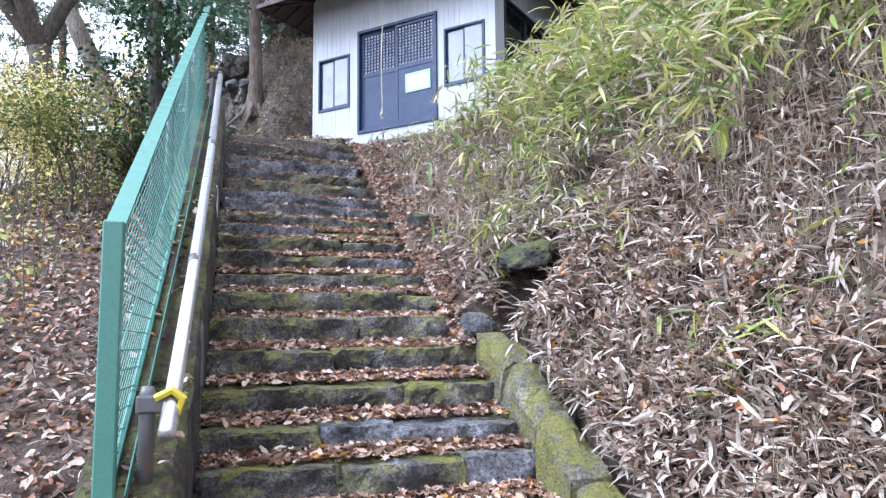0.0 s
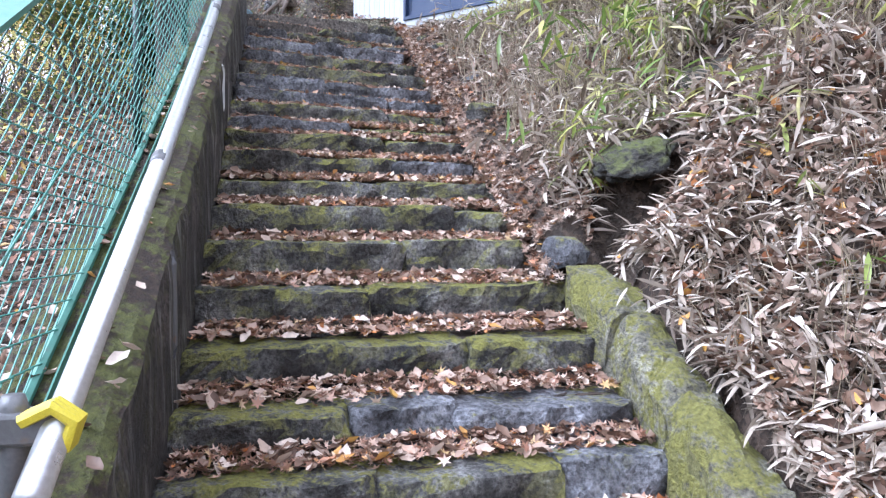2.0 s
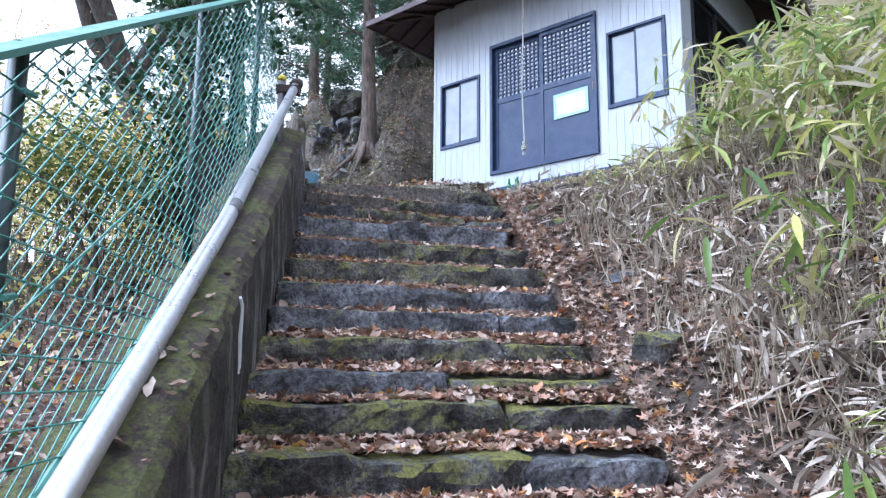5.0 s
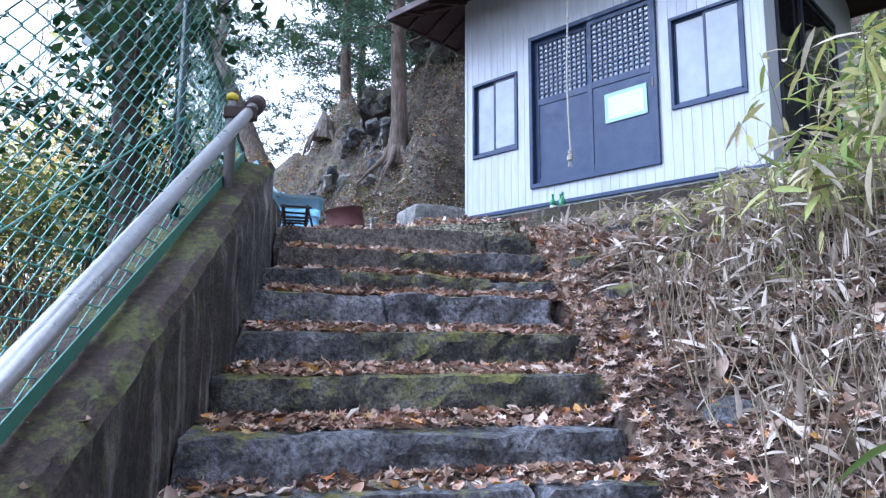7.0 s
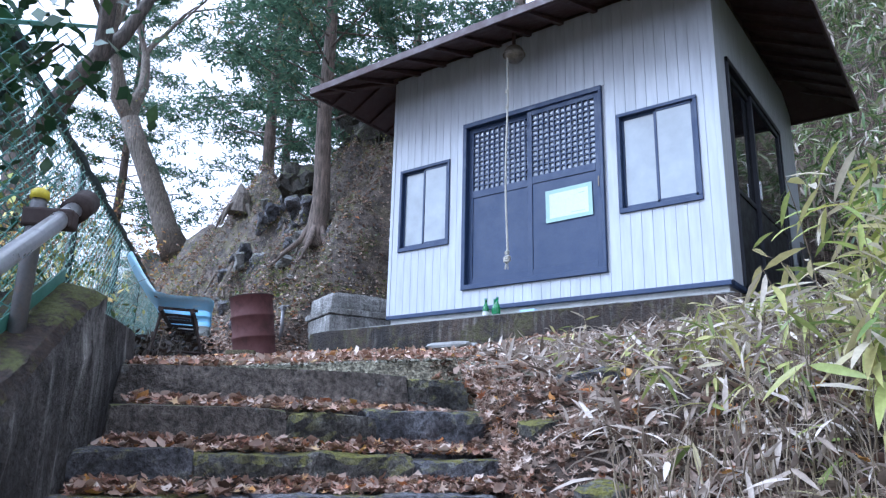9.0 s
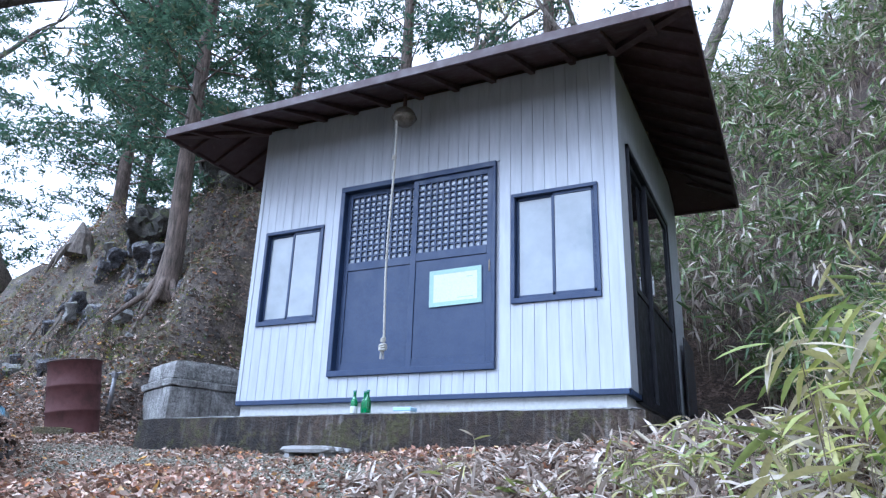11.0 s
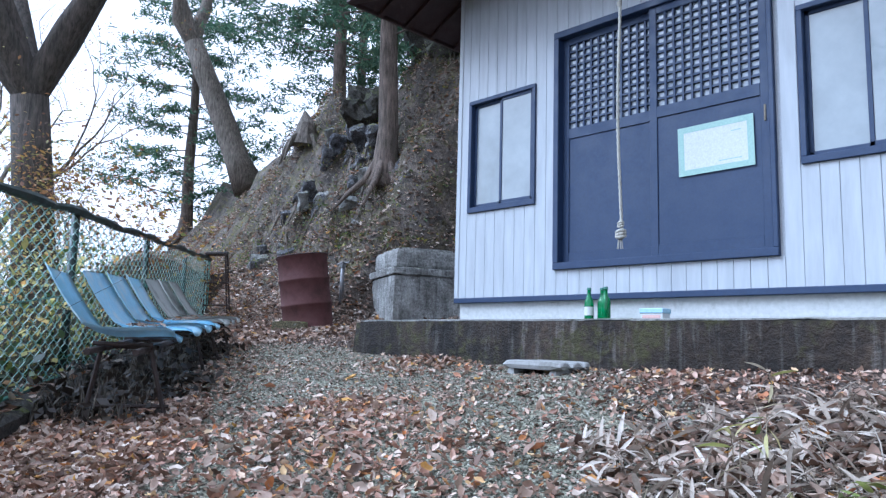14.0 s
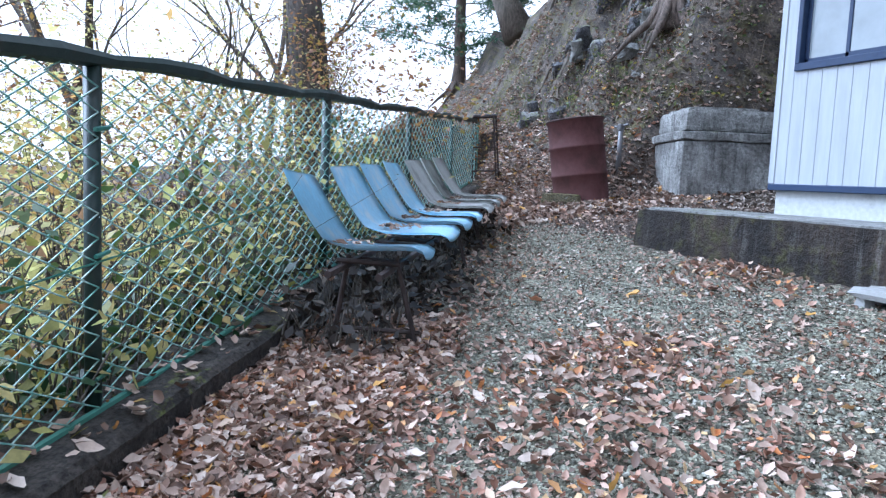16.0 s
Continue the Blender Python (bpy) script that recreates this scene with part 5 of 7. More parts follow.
LANCE_F = [(1, 8, 9, 3), (8, 2, 4, 9), (3, 9, 10, 5), (9, 4, 6, 10), (0, 2, 8, 1), (5, 10, 6, 7)]
SMALL_V = [(0, -0.5, 0), (0.27, 0.0, 0.06), (0, 0.5, 0.0), (-0.27, 0.0, 0.06)]
SMALL_F = [(0, 1, 2, 3)]
SPRAY_V = [(0, -0.5, 0.02), (0.13, 0.05, 0.0), (0, 0.5, -0.06), (-0.13, 0.05, 0.0)]

DEAD = leafy("fallen_leaves", [(0.0, (0.08, 0.048, 0.033)), (0.25, (0.21, 0.125, 0.082)), (0.48, (0.36, 0.25, 0.185)), (0.7, (0.50, 0.39, 0.31)), (0.9, (0.66, 0.56, 0.47)), (0.96, (0.42, 0.16, 0.06)), (1.0, (0.58, 0.35, 0.08))], 0.6, 0.15)
DEAD_RED = leafy("red_brown_leaves", [(0.0, (0.13, 0.075, 0.05)), (0.25, (0.32, 0.16, 0.10)), (0.5, (0.45, 0.27, 0.19)), (0.82, (0.64, 0.49, 0.39)), (0.94, (0.58, 0.40, 0.18)), (1.0, (0.55, 0.19, 0.05))], 0.6, 0.15)
DEAD_BROWN = leafy("brown_leaf_chaff", [(0.0, (0.08, 0.052, 0.038)), (0.4, (0.21, 0.14, 0.10)), (0.75, (0.36, 0.26, 0.195)), (1.0, (0.54, 0.45, 0.37))], 0.7, 0.1)
DEAD_GREY = leafy("grey_brown_leaves", [(0.0, (0.07, 0.055, 0.042)), (0.35, (0.19, 0.15, 0.118)), (0.7, (0.33, 0.275, 0.225)), (1.0, (0.52, 0.46, 0.40))], 0.7, 0.1)
STRAW = leafy("dead_bamboo_leaves", [(0.0, (0.10, 0.072, 0.052)), (0.35, (0.30, 0.245, 0.19)), (0.7, (0.46, 0.395, 0.325)), (1.0, (0.63, 0.57, 0.50))], 0.6, 0.2)
STALK = leafy("dry_stalks", [(0.0, (0.13, 0.10, 0.065)), (0.5, (0.26, 0.21, 0.14)), (1.0, (0.38, 0.32, 0.22))], 0.7, 0.0)
BAMBOO = leafy("green_bamboo_leaves", [(0.0, (0.09, 0.15, 0.04)), (0.3, (0.20, 0.28, 0.06)), (0.52, (0.33, 0.38, 0.09)), (0.70, (0.48, 0.45, 0.12)), (0.84, (0.50, 0.43, 0.26)), (1.0, (0.58, 0.53, 0.42))], 0.40, 0.4)
SASA_DULL = leafy("dull_bamboo_leaves", [(0.0, (0.06, 0.11, 0.035)), (0.4, (0.13, 0.20, 0.065)), (0.7, (0.22, 0.28, 0.10)), (0.88, (0.34, 0.34, 0.20)), (1.0, (0.52, 0.50, 0.42))], 0.45, 0.3)
SASA_PALE = leafy("yellowing_bamboo_leaves", [(0.0, (0.16, 0.22, 0.06)), (0.25, (0.33, 0.38, 0.11)), (0.5, (0.48, 0.46, 0.16)), (0.72, (0.50, 0.45, 0.24)), (0.86, (0.50, 0.44, 0.30)), (1.0, (0.60, 0.55, 0.46))], 0.45, 0.35)
CEDAR = leafy("cypress_sprays", [(0.0, (0.05, 0.095, 0.06)), (0.5, (0.085, 0.155, 0.095)), (0.9, (0.13, 0.21, 0.12)), (1.0, (0.22, 0.19, 0.10))], 0.6, 0.4)
IVY = leafy("ivy_leaves", [(0.0, (0.012, 0.035, 0.014)), (0.6, (0.028, 0.07, 0.026)), (1.0, (0.06, 0.11, 0.035))], 0.35, 0.2)
AUTUMN = leafy("autumn_leaves", [(0.0, (0.38, 0.42, 0.15)), (0.35, (0.62, 0.58, 0.22)), (0.7, (0.78, 0.67, 0.28)), (0.92, (0.56, 0.32, 0.10)), (1.0, (0.40, 0.22, 0.10))], 0.5, 0.6)
RUSSET = leafy("russet_leaves", [(0.0, (0.15, 0.08, 0.05)), (0.4, (0.30, 0.15, 0.07)), (0.7, (0.42, 0.26, 0.07)), (1.0, (0.20, 0.22, 0.05))], 0.5, 0.4)
SHRUB = leafy("shrub_leaves", [(0.0, (0.04, 0.08, 0.025)), (0.5, (0.11, 0.15, 0.04)), (0.8, (0.25, 0.25, 0.06)), (1.0, (0.40, 0.34, 0.08))], 0.5, 0.35)


def in_hut(x, y):
    return (x > -8.25) & (x < -3.85) & (y > 9.22) & (y < 13.3)


def sheet_height(x, y):
    """Height of the ground's mesh, whose cells are a tenth of a metre wide."""
    u, v = to_uv(x, y)
    fu, fv = (u + 3.0) / 0.10, (v + 3.0) / 0.10
    iu, iv = np.floor(fu), np.floor(fv)
    ru, rv = fu - iu, fv - iv
    z = 0.0
    for a in (0, 1):
        for b in (0, 1):
            cx, cy = to_xy((iu + a) * 0.10 - 3.0, (iv + b) * 0.10 - 3.0)
            z = z + ground(cx, cy) * (ru if a else 1 - ru) * (rv if b else 1 - rv)
    inside = (u > -2.9) & (u < 14.8) & (v > -2.9) & (v < 6.8)
    return np.where(inside, z, -99.0)


def in_hollow(x, y):
    u, v = to_uv(x, y)
    hit = np.zeros(np.shape(u), dtype=bool)
    for hu, hv, hr, hd in HOLLOWS:
        hit |= ((u - hu) / 1.25) ** 2 + (v - hv) ** 2 < (0.95 * hr) ** 2
    return hit


def litter(name, n, sampler, mat, size, tv, tf, label, lift=0.012, tilt=0.35):
    x, y, z = sampler(n)
    keep = ~in_hut(x, y) & ~in_hollow(x, y)
    x, y, z = x[keep], y[keep], z[keep]
    z = np.maximum(z, sheet_height(x, y))
    m = len(x)
    rot = scatter_frames(None, rng.uniform(0, 6.283, m), rng.normal(0, tilt, m), rng.normal(0, tilt, m), rng.uniform(size[0], size[1], m))
    ob = scatter(name, tv, tf, np.stack([x, y, z + lift], -1), rot, mat)
    return tagged(ob, label, "leaf litter", kind="stuff")


def on_treads(n):
    i = rng.integers(0, len(STEP_U) - 1, n)
    uu = np.array(STEP_U)
    nxt = uu[i + 1]
    f = rng.beta(2.2, 1.2, n)
    v = rng.uniform(0.02, 1.42, n)
    sk = 0.05 + 0.28 * np.clip((uu[i] - 1.5) / 1.6, 0, 1)
    u = uu[i] + 0.05 + f * (nxt - uu[i] - 0.05) + sk * (v - 0.6) / 1.4
    x, y = to_xy(u, v)
    return x, y, nosing(uu[i]) - 0.012 + rng.uniform(0, 0.02, n) + 0.02 * (f > 0.7)


def on_bank(n):
    u, v = rng.uniform(-2.6, 6.2, n), 1.60 + 4.1 * rng.beta(1.1, 1.7, n)
    x, y = to_xy(u, v)
    return x, y, ground(x, y)


def on_edge(n):
    u, v = rng.uniform(0.9, 5.4, n), 1.33 + 0.55 * rng.random(n) ** 1.4
    x, y = to_xy(u, v)
    return x, y, np.where(v > 1.42, ground(x, y), nosing(np.minimum(u, 4.85)) - 0.06 + 0.05 * rng.random(n))


def on_low_edge(n):
    u, v = rng.uniform(-2.5, 1.4, n), 1.61 + 0.9 * rng.random(n) ** 1.6
    x, y = to_xy(u, v)
    xi, yi = to_xy(u, v + 0.10)
    return x, y, np.maximum(ground(x, y), ground(xi, yi) - 0.02) + rng.uniform(0, 0.03, n)


def on_kerb(n):
    s = rng.uniform(0.8, 7, n)
    off = rng.uniform(-0.05, 0.15, n)
    x, y = FENCE0[0] + FX * s + 0.565 * off, FENCE0[1] + FY * s + 0.825 * off
    return x, y, yard(FENCE0[0] + FX * s, FENCE0[1] + FY * s) + 0.138


def on_heaps(n):
    """Leaves swept together here and there on the yard."""
    spots = np.array([(-6.4, 7.7, 0.20), (-5.9, 7.55, 0.30), (-6.95, 6.85, 0.22), (-6.3, 6.85, 0.30), (-5.6, 6.9, 0.35), (-5.2, 7.3, 0.40), (-7.5, 6.9, 0.18), (-4.9, 6.6, 0.30), (-7.6, 7.0, 0.35), (-8.4, 7.6, 0.4), (-5.2, 8.7, 0.4), (-7.1, 9.05, 0.25)])
    i = rng.integers(0, len(spots), n)
    dx, dy = rng.normal(0, 1, n), rng.normal(0, 1, n)
    x, y = spots[i, 0] + dx * spots[i, 2], spots[i, 1] + dy * spots[i, 2]
    z = ground(x, y) + 0.05 * np.exp(-(dx ** 2 + dy ** 2)) * rng.random(n)
    ok = (fence_side(x, y) > 0.2) & (to_uv(x, y)[0] > 5.0)
    return x[ok], y[ok], z[ok]


def on_drift(n):
    s = rng.uniform(0.2, 3.2, n)
    off = 0.18 + 0.75 * rng.beta(1.0, 1.6, n)
    x, y = FENCE0[0] + FX * s + 0.565 * off, FENCE0[1] + FY * s + 0.825 * off
    return x, y, ground(x, y) + rng.uniform(0, 0.04, n) * (1 - off)


def on_yard(n):
    x, y = rng.uniform(-12.5, -3.6, n), rng.uniform(5.6, 11.2, n)
    u, v = to_uv(x, y)
    patch = wobble(x, y, 1.0, 0.55) + rng.normal(0, 0.3, n)
    ok = (u > 4.98) & (fence_side(x, y) > 0.18) & ((patch > 0.3) | (v > 1.9) | (fence_side(x, y) < 0.8 + 0.3 * rng.random(n)) | (x < -9.2) | (rng.random(n) < 0.12))
    x, y = x[ok], y[ok]
    return x, y, ground(x, y) + rng.uniform(0, 0.012, len(x))


def on_yard_all(n):
    x, y = rng.uniform(-12.5, -3.6, n), rng.uniform(5.6, 11.2, n)
    ok = (to_uv(x, y)[0] > 4.98) & (fence_side(x, y) > 0.18)
    x, y = x[ok], y[ok]
    return x, y, ground(x, y)


def on_gravel(n):
    x, y = rng.uniform(-9.8, -4.2, n), rng.uniform(5.6, 9.4, n)
    u, v = to_uv(x, y)
    ok = (u > 4.98) & (fence_side(x, y) > 0.3) & (v < 2.2)
    x, y = x[ok], y[ok]
    return x, y, ground(x, y)


def on_spur(n):
    x, y = rng.uniform(-19, -8.3, n), rng.uniform(10.0, 16.5, n)
    ok = fence_side(x, y) > -0.5
    x, y = x[ok], y[ok]
    return x, y, ground(x, y)


def on_spur_high(n):
    x, y, z = on_spur(n)
    ok = (z > yard(x, y) + 0.7) & (y < 14.5)
    return x[ok], y[ok], z[ok]


def on_path(n):
    x, y = rng.uniform(-24, -9.5, n), rng.uniform(5.0, 14.5, n)
    ok = (fence_side(x, y) > 0.05) | ((x < -12.5) & (fence_side(x, y) > -5.0))
    x, y = x[ok], y[ok]
    return x, y, ground(x, y)


def on_foot(n):
    """The landing and the slopes about the foot of the stair."""
    u, v = rng.uniform(-7.0, -1.7, n), rng.uniform(-5.0, 6.0, n)
    x, y = to_xy(u, v)
    return x, y, ground(x, y)


def on_left(n):
    u, v = rng.uniform(-3.5, 11.0, n), -0.35 - 7.0 * rng.beta(1.0, 1.5, n)
    x, y = to_xy(u, v)
    ok = (u < 4.1) | (fence_side(x, y) < -0.2)
    x, y = x[ok], y[ok]
    return x, y, ground(x, y)


def on_wall(n):
    u = rng.uniform(-1.5, 4.2, n)
    v = -0.28 + 0.26 * rng.random(n)
    x, y = to_xy(u, v)
    return x, y, nosing(u) + 0.41


litter("tread_leaves", 19000, on_treads, DEAD_RED, (0.02, 0.052), MAPLE_V, MAPLE_F, "red-brown maple leaves heaped on the treads", 0.014, 0.45)
litter("tread_leaves", 9000, on_treads, DEAD, (0.02, 0.07), BROAD_V, BROAD_F, "tan dead leaves on the treads", 0.016, 0.4)
litter("bank_litter", 24000, on_bank, STRAW, (0.07, 0.17), LANCE_V, LANCE_F, "dry bamboo leaves lying thick on the bank", 0.02, 0.5)
litter("bank_litter", 7500, on_low_edge, STRAW, (0.05, 0.14), LANCE_V, LANCE_F, "dry bamboo leaves drifted against the kerb", 0.02, 0.5)
litter("bank_litter", 7000, on_low_edge, DEAD, (0.03, 0.08), BROAD_V, BROAD_F, "brown dead leaves drifted against the kerb", 0.02, 0.5)
litter("bank_litter", 14000, on_bank, DEAD, (0.04, 0.09), BROAD_V, BROAD_F, "brown dead leaves on the bank", 0.02, 0.5)
litter("edge_leaves", 6500, on_edge, DEAD, (0.025, 0.06), MAPLE_V, MAPLE_F, "brown and tan leaves drifted along the edge of the steps", 0.02, 0.5)
litter("yard_leaves", 15000, on_yard, DEAD, (0.016, 0.042), BROAD_V, BROAD_F, "brown and tan dead leaves over the yard", 0.010, 0.42)
litter("yard_fragments", 85000, on_yard_all, DEAD_BROWN, (0.010, 0.036), SMALL_V, SMALL_F, "small leaf fragments and chaff over the yard", 0.008, 0.35)
litter("leaf_heaps", 5200, on_heaps, DEAD_RED, (0.018, 0.048), BROAD_V, BROAD_F, "red-brown leaves drifted into loose heaps", 0.015, 0.55)
litter("leaf_heaps", 1500, on_heaps, DEAD, (0.025, 0.075), BROAD_V, BROAD_F, "pale dead leaves drifted into loose heaps", 0.015, 0.5)
litter("fence_drift", 2400, on_drift, DEAD_RED, (0.022, 0.055), BROAD_V, BROAD_F, "red-brown leaves drifted along the yard kerb", 0.02, 0.5)
litter("fence_drift", 5200, on_drift, DEAD, (0.025, 0.065), BROAD_V, BROAD_F, "pale dead leaves drifted along the yard kerb", 0.02, 0.5)
litter("yard_leaves", 420, on_yard, DEAD, (0.05, 0.09), BROAD_V, BROAD_F, "larger pale dead leaves over the yard", 0.010, 0.28)
litter("yard_leaves", 7000, on_yard, DEAD_RED, (0.022, 0.045), MAPLE_V, MAPLE_F, "small red-brown leaves over the yard", 0.010, 0.45)
litter("spur_leaves", 24000, on_spur, DEAD_GREY, (0.03, 0.07), SMALL_V, SMALL_F, "grey-brown leaf fragments over the rocky slope", 0.015, 0.5)
litter("spur_leaves", 9000, on_spur, DEAD_GREY, (0.03, 0.085), BROAD_V, BROAD_F, "dead leaves over the rocky slope", 0.015, 0.5)
litter("foot_leaves", 22000, on_foot, DEAD, (0.04, 0.10), BROAD_V, BROAD_F, "brown dead leaves about the foot of the stair", 0.02, 0.4)
litter("path_leaves", 44000, on_path, DEAD, (0.04, 0.10), BROAD_V, BROAD_F, "pale dead leaves thick on the climbing path", 0.02, 0.4)
litter("path_leaves", 12000, on_path, DEAD_RED, (0.03, 0.08), MAPLE_V, MAPLE_F, "red-brown leaves thick on the climbing path", 0.02, 0.4)
litter("slope_leaves", 13000, on_left, DEAD_RED, (0.03, 0.08), BROAD_V, BROAD_F, "red-brown dead leaves on the wooded slope", 0.015, 0.5)
litter("slope_leaves", 17000, on_left, DEAD, (0.03, 0.09), BROAD_V, BROAD_F, "pale brown dead leaves on the wooded slope", 0.02, 0.5)
litter("slope_leaves", 9000, on_left, STRAW, (0.05, 0.14), LANCE_V, LANCE_F, "grey straw and blades on the wooded slope", 0.02, 0.5)
CHIP_V = [(-0.5, -0.3, -0.2), (0.45, -0.4, -0.2), (0.5, 0.35, -0.2), (-0.4, 0.42, -0.2), (-0.22, -0.12, 0.34), (0.25, -0.15, 0.28), (0.2, 0.2, 0.32), (-0.2, 0.18, 0.25)]
CHIP_F = [(4, 5, 6, 7), (0, 1, 5, 4), (1, 2, 6, 5), (2, 3, 7, 6), (3, 0, 4, 7)]
litter("gravel", 60000, on_gravel, leafy("grey_green_chippings", [(0.0, (0.06, 0.058, 0.042)), (0.45, (0.15, 0.148, 0.108)), (0.85, (0.25, 0.248, 0.188)), (1.0, (0.40, 0.39, 0.33))], 0.9, 0.0), (0.006, 0.017), CHIP_V, CHIP_F, "grey-green stone chippings pressed into the yard", 0.006, 0.25)
litter("wall_leaves", 260, on_wall, DEAD, (0.02, 0.06), BROAD_V, BROAD_F, "dead leaves caught on the wall", 0.010, 0.3)
litter("wall_leaves", 240, on_kerb, DEAD, (0.03, 0.08), BROAD_V, BROAD_F, "dead leaves caught on the yard kerb", 0.010, 0.3)


def bamboo_grass(name, spots, height, leaves, mat, label, droop=0.3, length=(0.13, 0.24), lean=0.35):
    """Thin arching stalks with fans of narrow leaves."""
    x, y = spots
    n = len(x)
    z = np.maximum(ground(x, y), sheet_height(x, y) - 0.03)
    h = rng.uniform(height[0], height[1], n)
    az = rng.uniform(0, 6.283, n)
    ln = np.abs(rng.normal(0, lean, n)) * h
    SV, SF = [], []
    k = 5
    for j in range(k):
        f0, f1 = j / k, (j + 1) / k
        for f in (f0, f1):
            cx, cy, cz = x + ln * f * f * np.cos(az), y + ln * f * f * np.sin(az), z + h * f * (1 - 0.15 * f)
            wd = 0.0028 * (1 - 0.5 * f)
            for a in (0.0, 2.094, 4.189):
                SV.append(np.stack([cx + wd * math.cos(a), cy + wd * math.sin(a), cz], -1))
    sv = np.stack(SV, 1)
    tf = []
    for j in range(k):
        b = 6 * j
        tf += [(b, b + 1, b + 4, b + 3), (b + 1, b + 2, b + 5, b + 4), (b + 2, b, b + 3, b + 5)]
    tf = np.array(tf)
    sf = tf[None] + (np.arange(n) * 6 * k)[:, None, None]
    root = thing(name, Matrix(), label, "bamboo grass", kind="stuff")
    sheet("stalks", sv.reshape(-1, 3), sf.reshape(-1, 4), STALK, root)
    cnt = rng.integers(leaves[0], leaves[1] + 1, n)
    idx = np.repeat(np.arange(n), cnt)
    m = len(idx)
    f = 1 - 0.55 * rng.random(m) ** 1.6
    px = x[idx] + ln[idx] * f * f * np.cos(az[idx])
    py = y[idx] + ln[idx] * f * f * np.sin(az[idx])
    pz = z[idx] + h[idx] * f * (1 - 0.15 * f)
    rot = scatter_frames(None, rng.uniform(0, 6.283, m), rng.normal(-droop, 0.45, m), rng.normal(0, 0.5, m), rng.uniform(length[0], length[1], m))
    scatter("leaves", LANCE_V, LANCE_F, np.stack([px, py, pz], -1), rot, mat, root)
    return root


def bank_spots(n, u0, u1, v0, v1, clump=0.35, thin=None, h_low=False):
    c = max(1, n // 7)
    cu, cv = rng.uniform(u0, u1, c), rng.uniform(v0, v1, c)
    i = rng.integers(0, c, n)
    u, v = cu[i] + rng.normal(0, clump, n), np.maximum(cv[i] + rng.normal(0, clump, n), v0 - 0.05)
    x, y = to_xy(u, v)
    ok = ~((x > -8.3) & (x < -3.6) & (y > 7.2) & (y < 13.5)) & (v > 1.5) & ~((u > 0.45) & (u < 1.30) & (v < 2.1)) & ~((u > 0.85) & (u < 1.7) & (v > 2.1) & (v < 2.7)) & (v > 2.2 + 0.75 * (u - 3.0)) | ((v > 1.5) & (h_low) & ~((x > -8.3) & (x < -3.6) & (y > 8.6) & (y < 13.5)) & ~((u > 0.55) & (u < 1.25) & (v < 2.05)))
    ok &= ~in_hollow(x, y)
    if thin is not None:
        ok &= thin(u, v, x, y)
    return x[ok], y[ok]


def above_path(u, v, x, y):
    return v > 2.3 + 0.95 * np.maximum(u - 2.6, 0)


bamboo_grass("dead_bamboo_grass", bank_spots(1900, -2.2, 4.2, 1.7, 4.5, h_low=True, thin=lambda u, v, x, y: (u < 2.6) | (rng.random(len(u)) < 0.4)), (0.10, 0.36), (3, 6), STRAW, "dry tan bamboo grass leaning on the bank", 0.35, (0.07, 0.15), 0.8)
bamboo_grass("bamboo_grass", bank_spots(900, 0.5, 4.0, 2.75, 5.6, thin=above_path), (0.50, 1.05), (5, 9), BAMBOO, "yellow-green bamboo grass thick on the bank", 0.25, (0.13, 0.26))
bamboo_grass("bamboo_grass", bank_spots(700, 0.5, 4.0, 2.6, 5.6, thin=above_path), (0.40, 1.0), (5, 9), SASA_PALE, "yellowing bamboo grass on the bank", 0.3, (0.12, 0.25))
bamboo_grass("bamboo_grass", bank_spots(130, 0.6, 3.2, 1.75, 2.8, 0.25, h_low=True), (0.12, 0.34), (4, 7), SASA_PALE, "yellowing bamboo grass at the edge of the steps", 0.3, (0.09, 0.17))
bamboo_grass("bamboo_grass", bank_spots(120, -2.2, 0.4, 2.0, 4.0, 0.2, h_low=True), (0.12, 0.32), (3, 6), BAMBOO, "scattered green bamboo shoots on the lower bank", 0.3, (0.10, 0.18))
bamboo_grass("dead_bamboo_grass", bank_spots(900, 3.2, 6.0, 1.75, 3.6, 0.3, h_low=True), (0.03, 0.11), (2, 5), STRAW, "short dry bamboo grass before the hut", 0.3, (0.05, 0.11), 0.8)
bamboo_grass("bamboo_grass", bank_spots(110, 3.4, 5.8, 1.9, 3.6, 0.2, h_low=True), (0.05, 0.20), (2, 4), SASA_PALE, "sparse yellowing bamboo grass before the hut", 0.3, (0.09, 0.17))


def right_slope(n, x0, x1, y0, y1):
    return rng.uniform(x0, x1, n), rng.uniform(y0, y1, n)


bamboo_grass("bamboo_grass", right_slope(260, -2.5, -0.6, 7.0, 10.4), (0.4, 1.0), (6, 11), SASA_PALE, "tall bamboo grass beside the hut", 0.25, (0.11, 0.21))
bamboo_grass("bamboo_grass", right_slope(110, -2.3, -1.1, 5.9, 7.6), (0.5, 1.0), (5, 9), SASA_PALE, "yellowing bamboo grass at the edge of the slope", 0.3, (0.12, 0.24))
bamboo_grass("dead_bamboo_grass", right_slope(420, -2.8, -0.6, 6.8, 10.4), (0.12, 0.5), (5, 9), STRAW, "whitened dead bamboo grass beside the hut", 0.5, (0.07, 0.15))
bamboo_grass("bamboo_grass", right_slope(2600, -4.5, 5.5, 13.4, 20.0), (0.7, 1.8), (7, 12), SASA_DULL, "bamboo grass over the slope beyond the hut", 0.35, (0.16, 0.28))
bamboo_grass("dead_bamboo_grass", right_slope(1200, -4.5, 5.5, 13.4, 20.0), (0.6, 1.4), (7, 11), STRAW, "whitened dead bamboo leaves on the slope", 0.8, (0.16, 0.28))
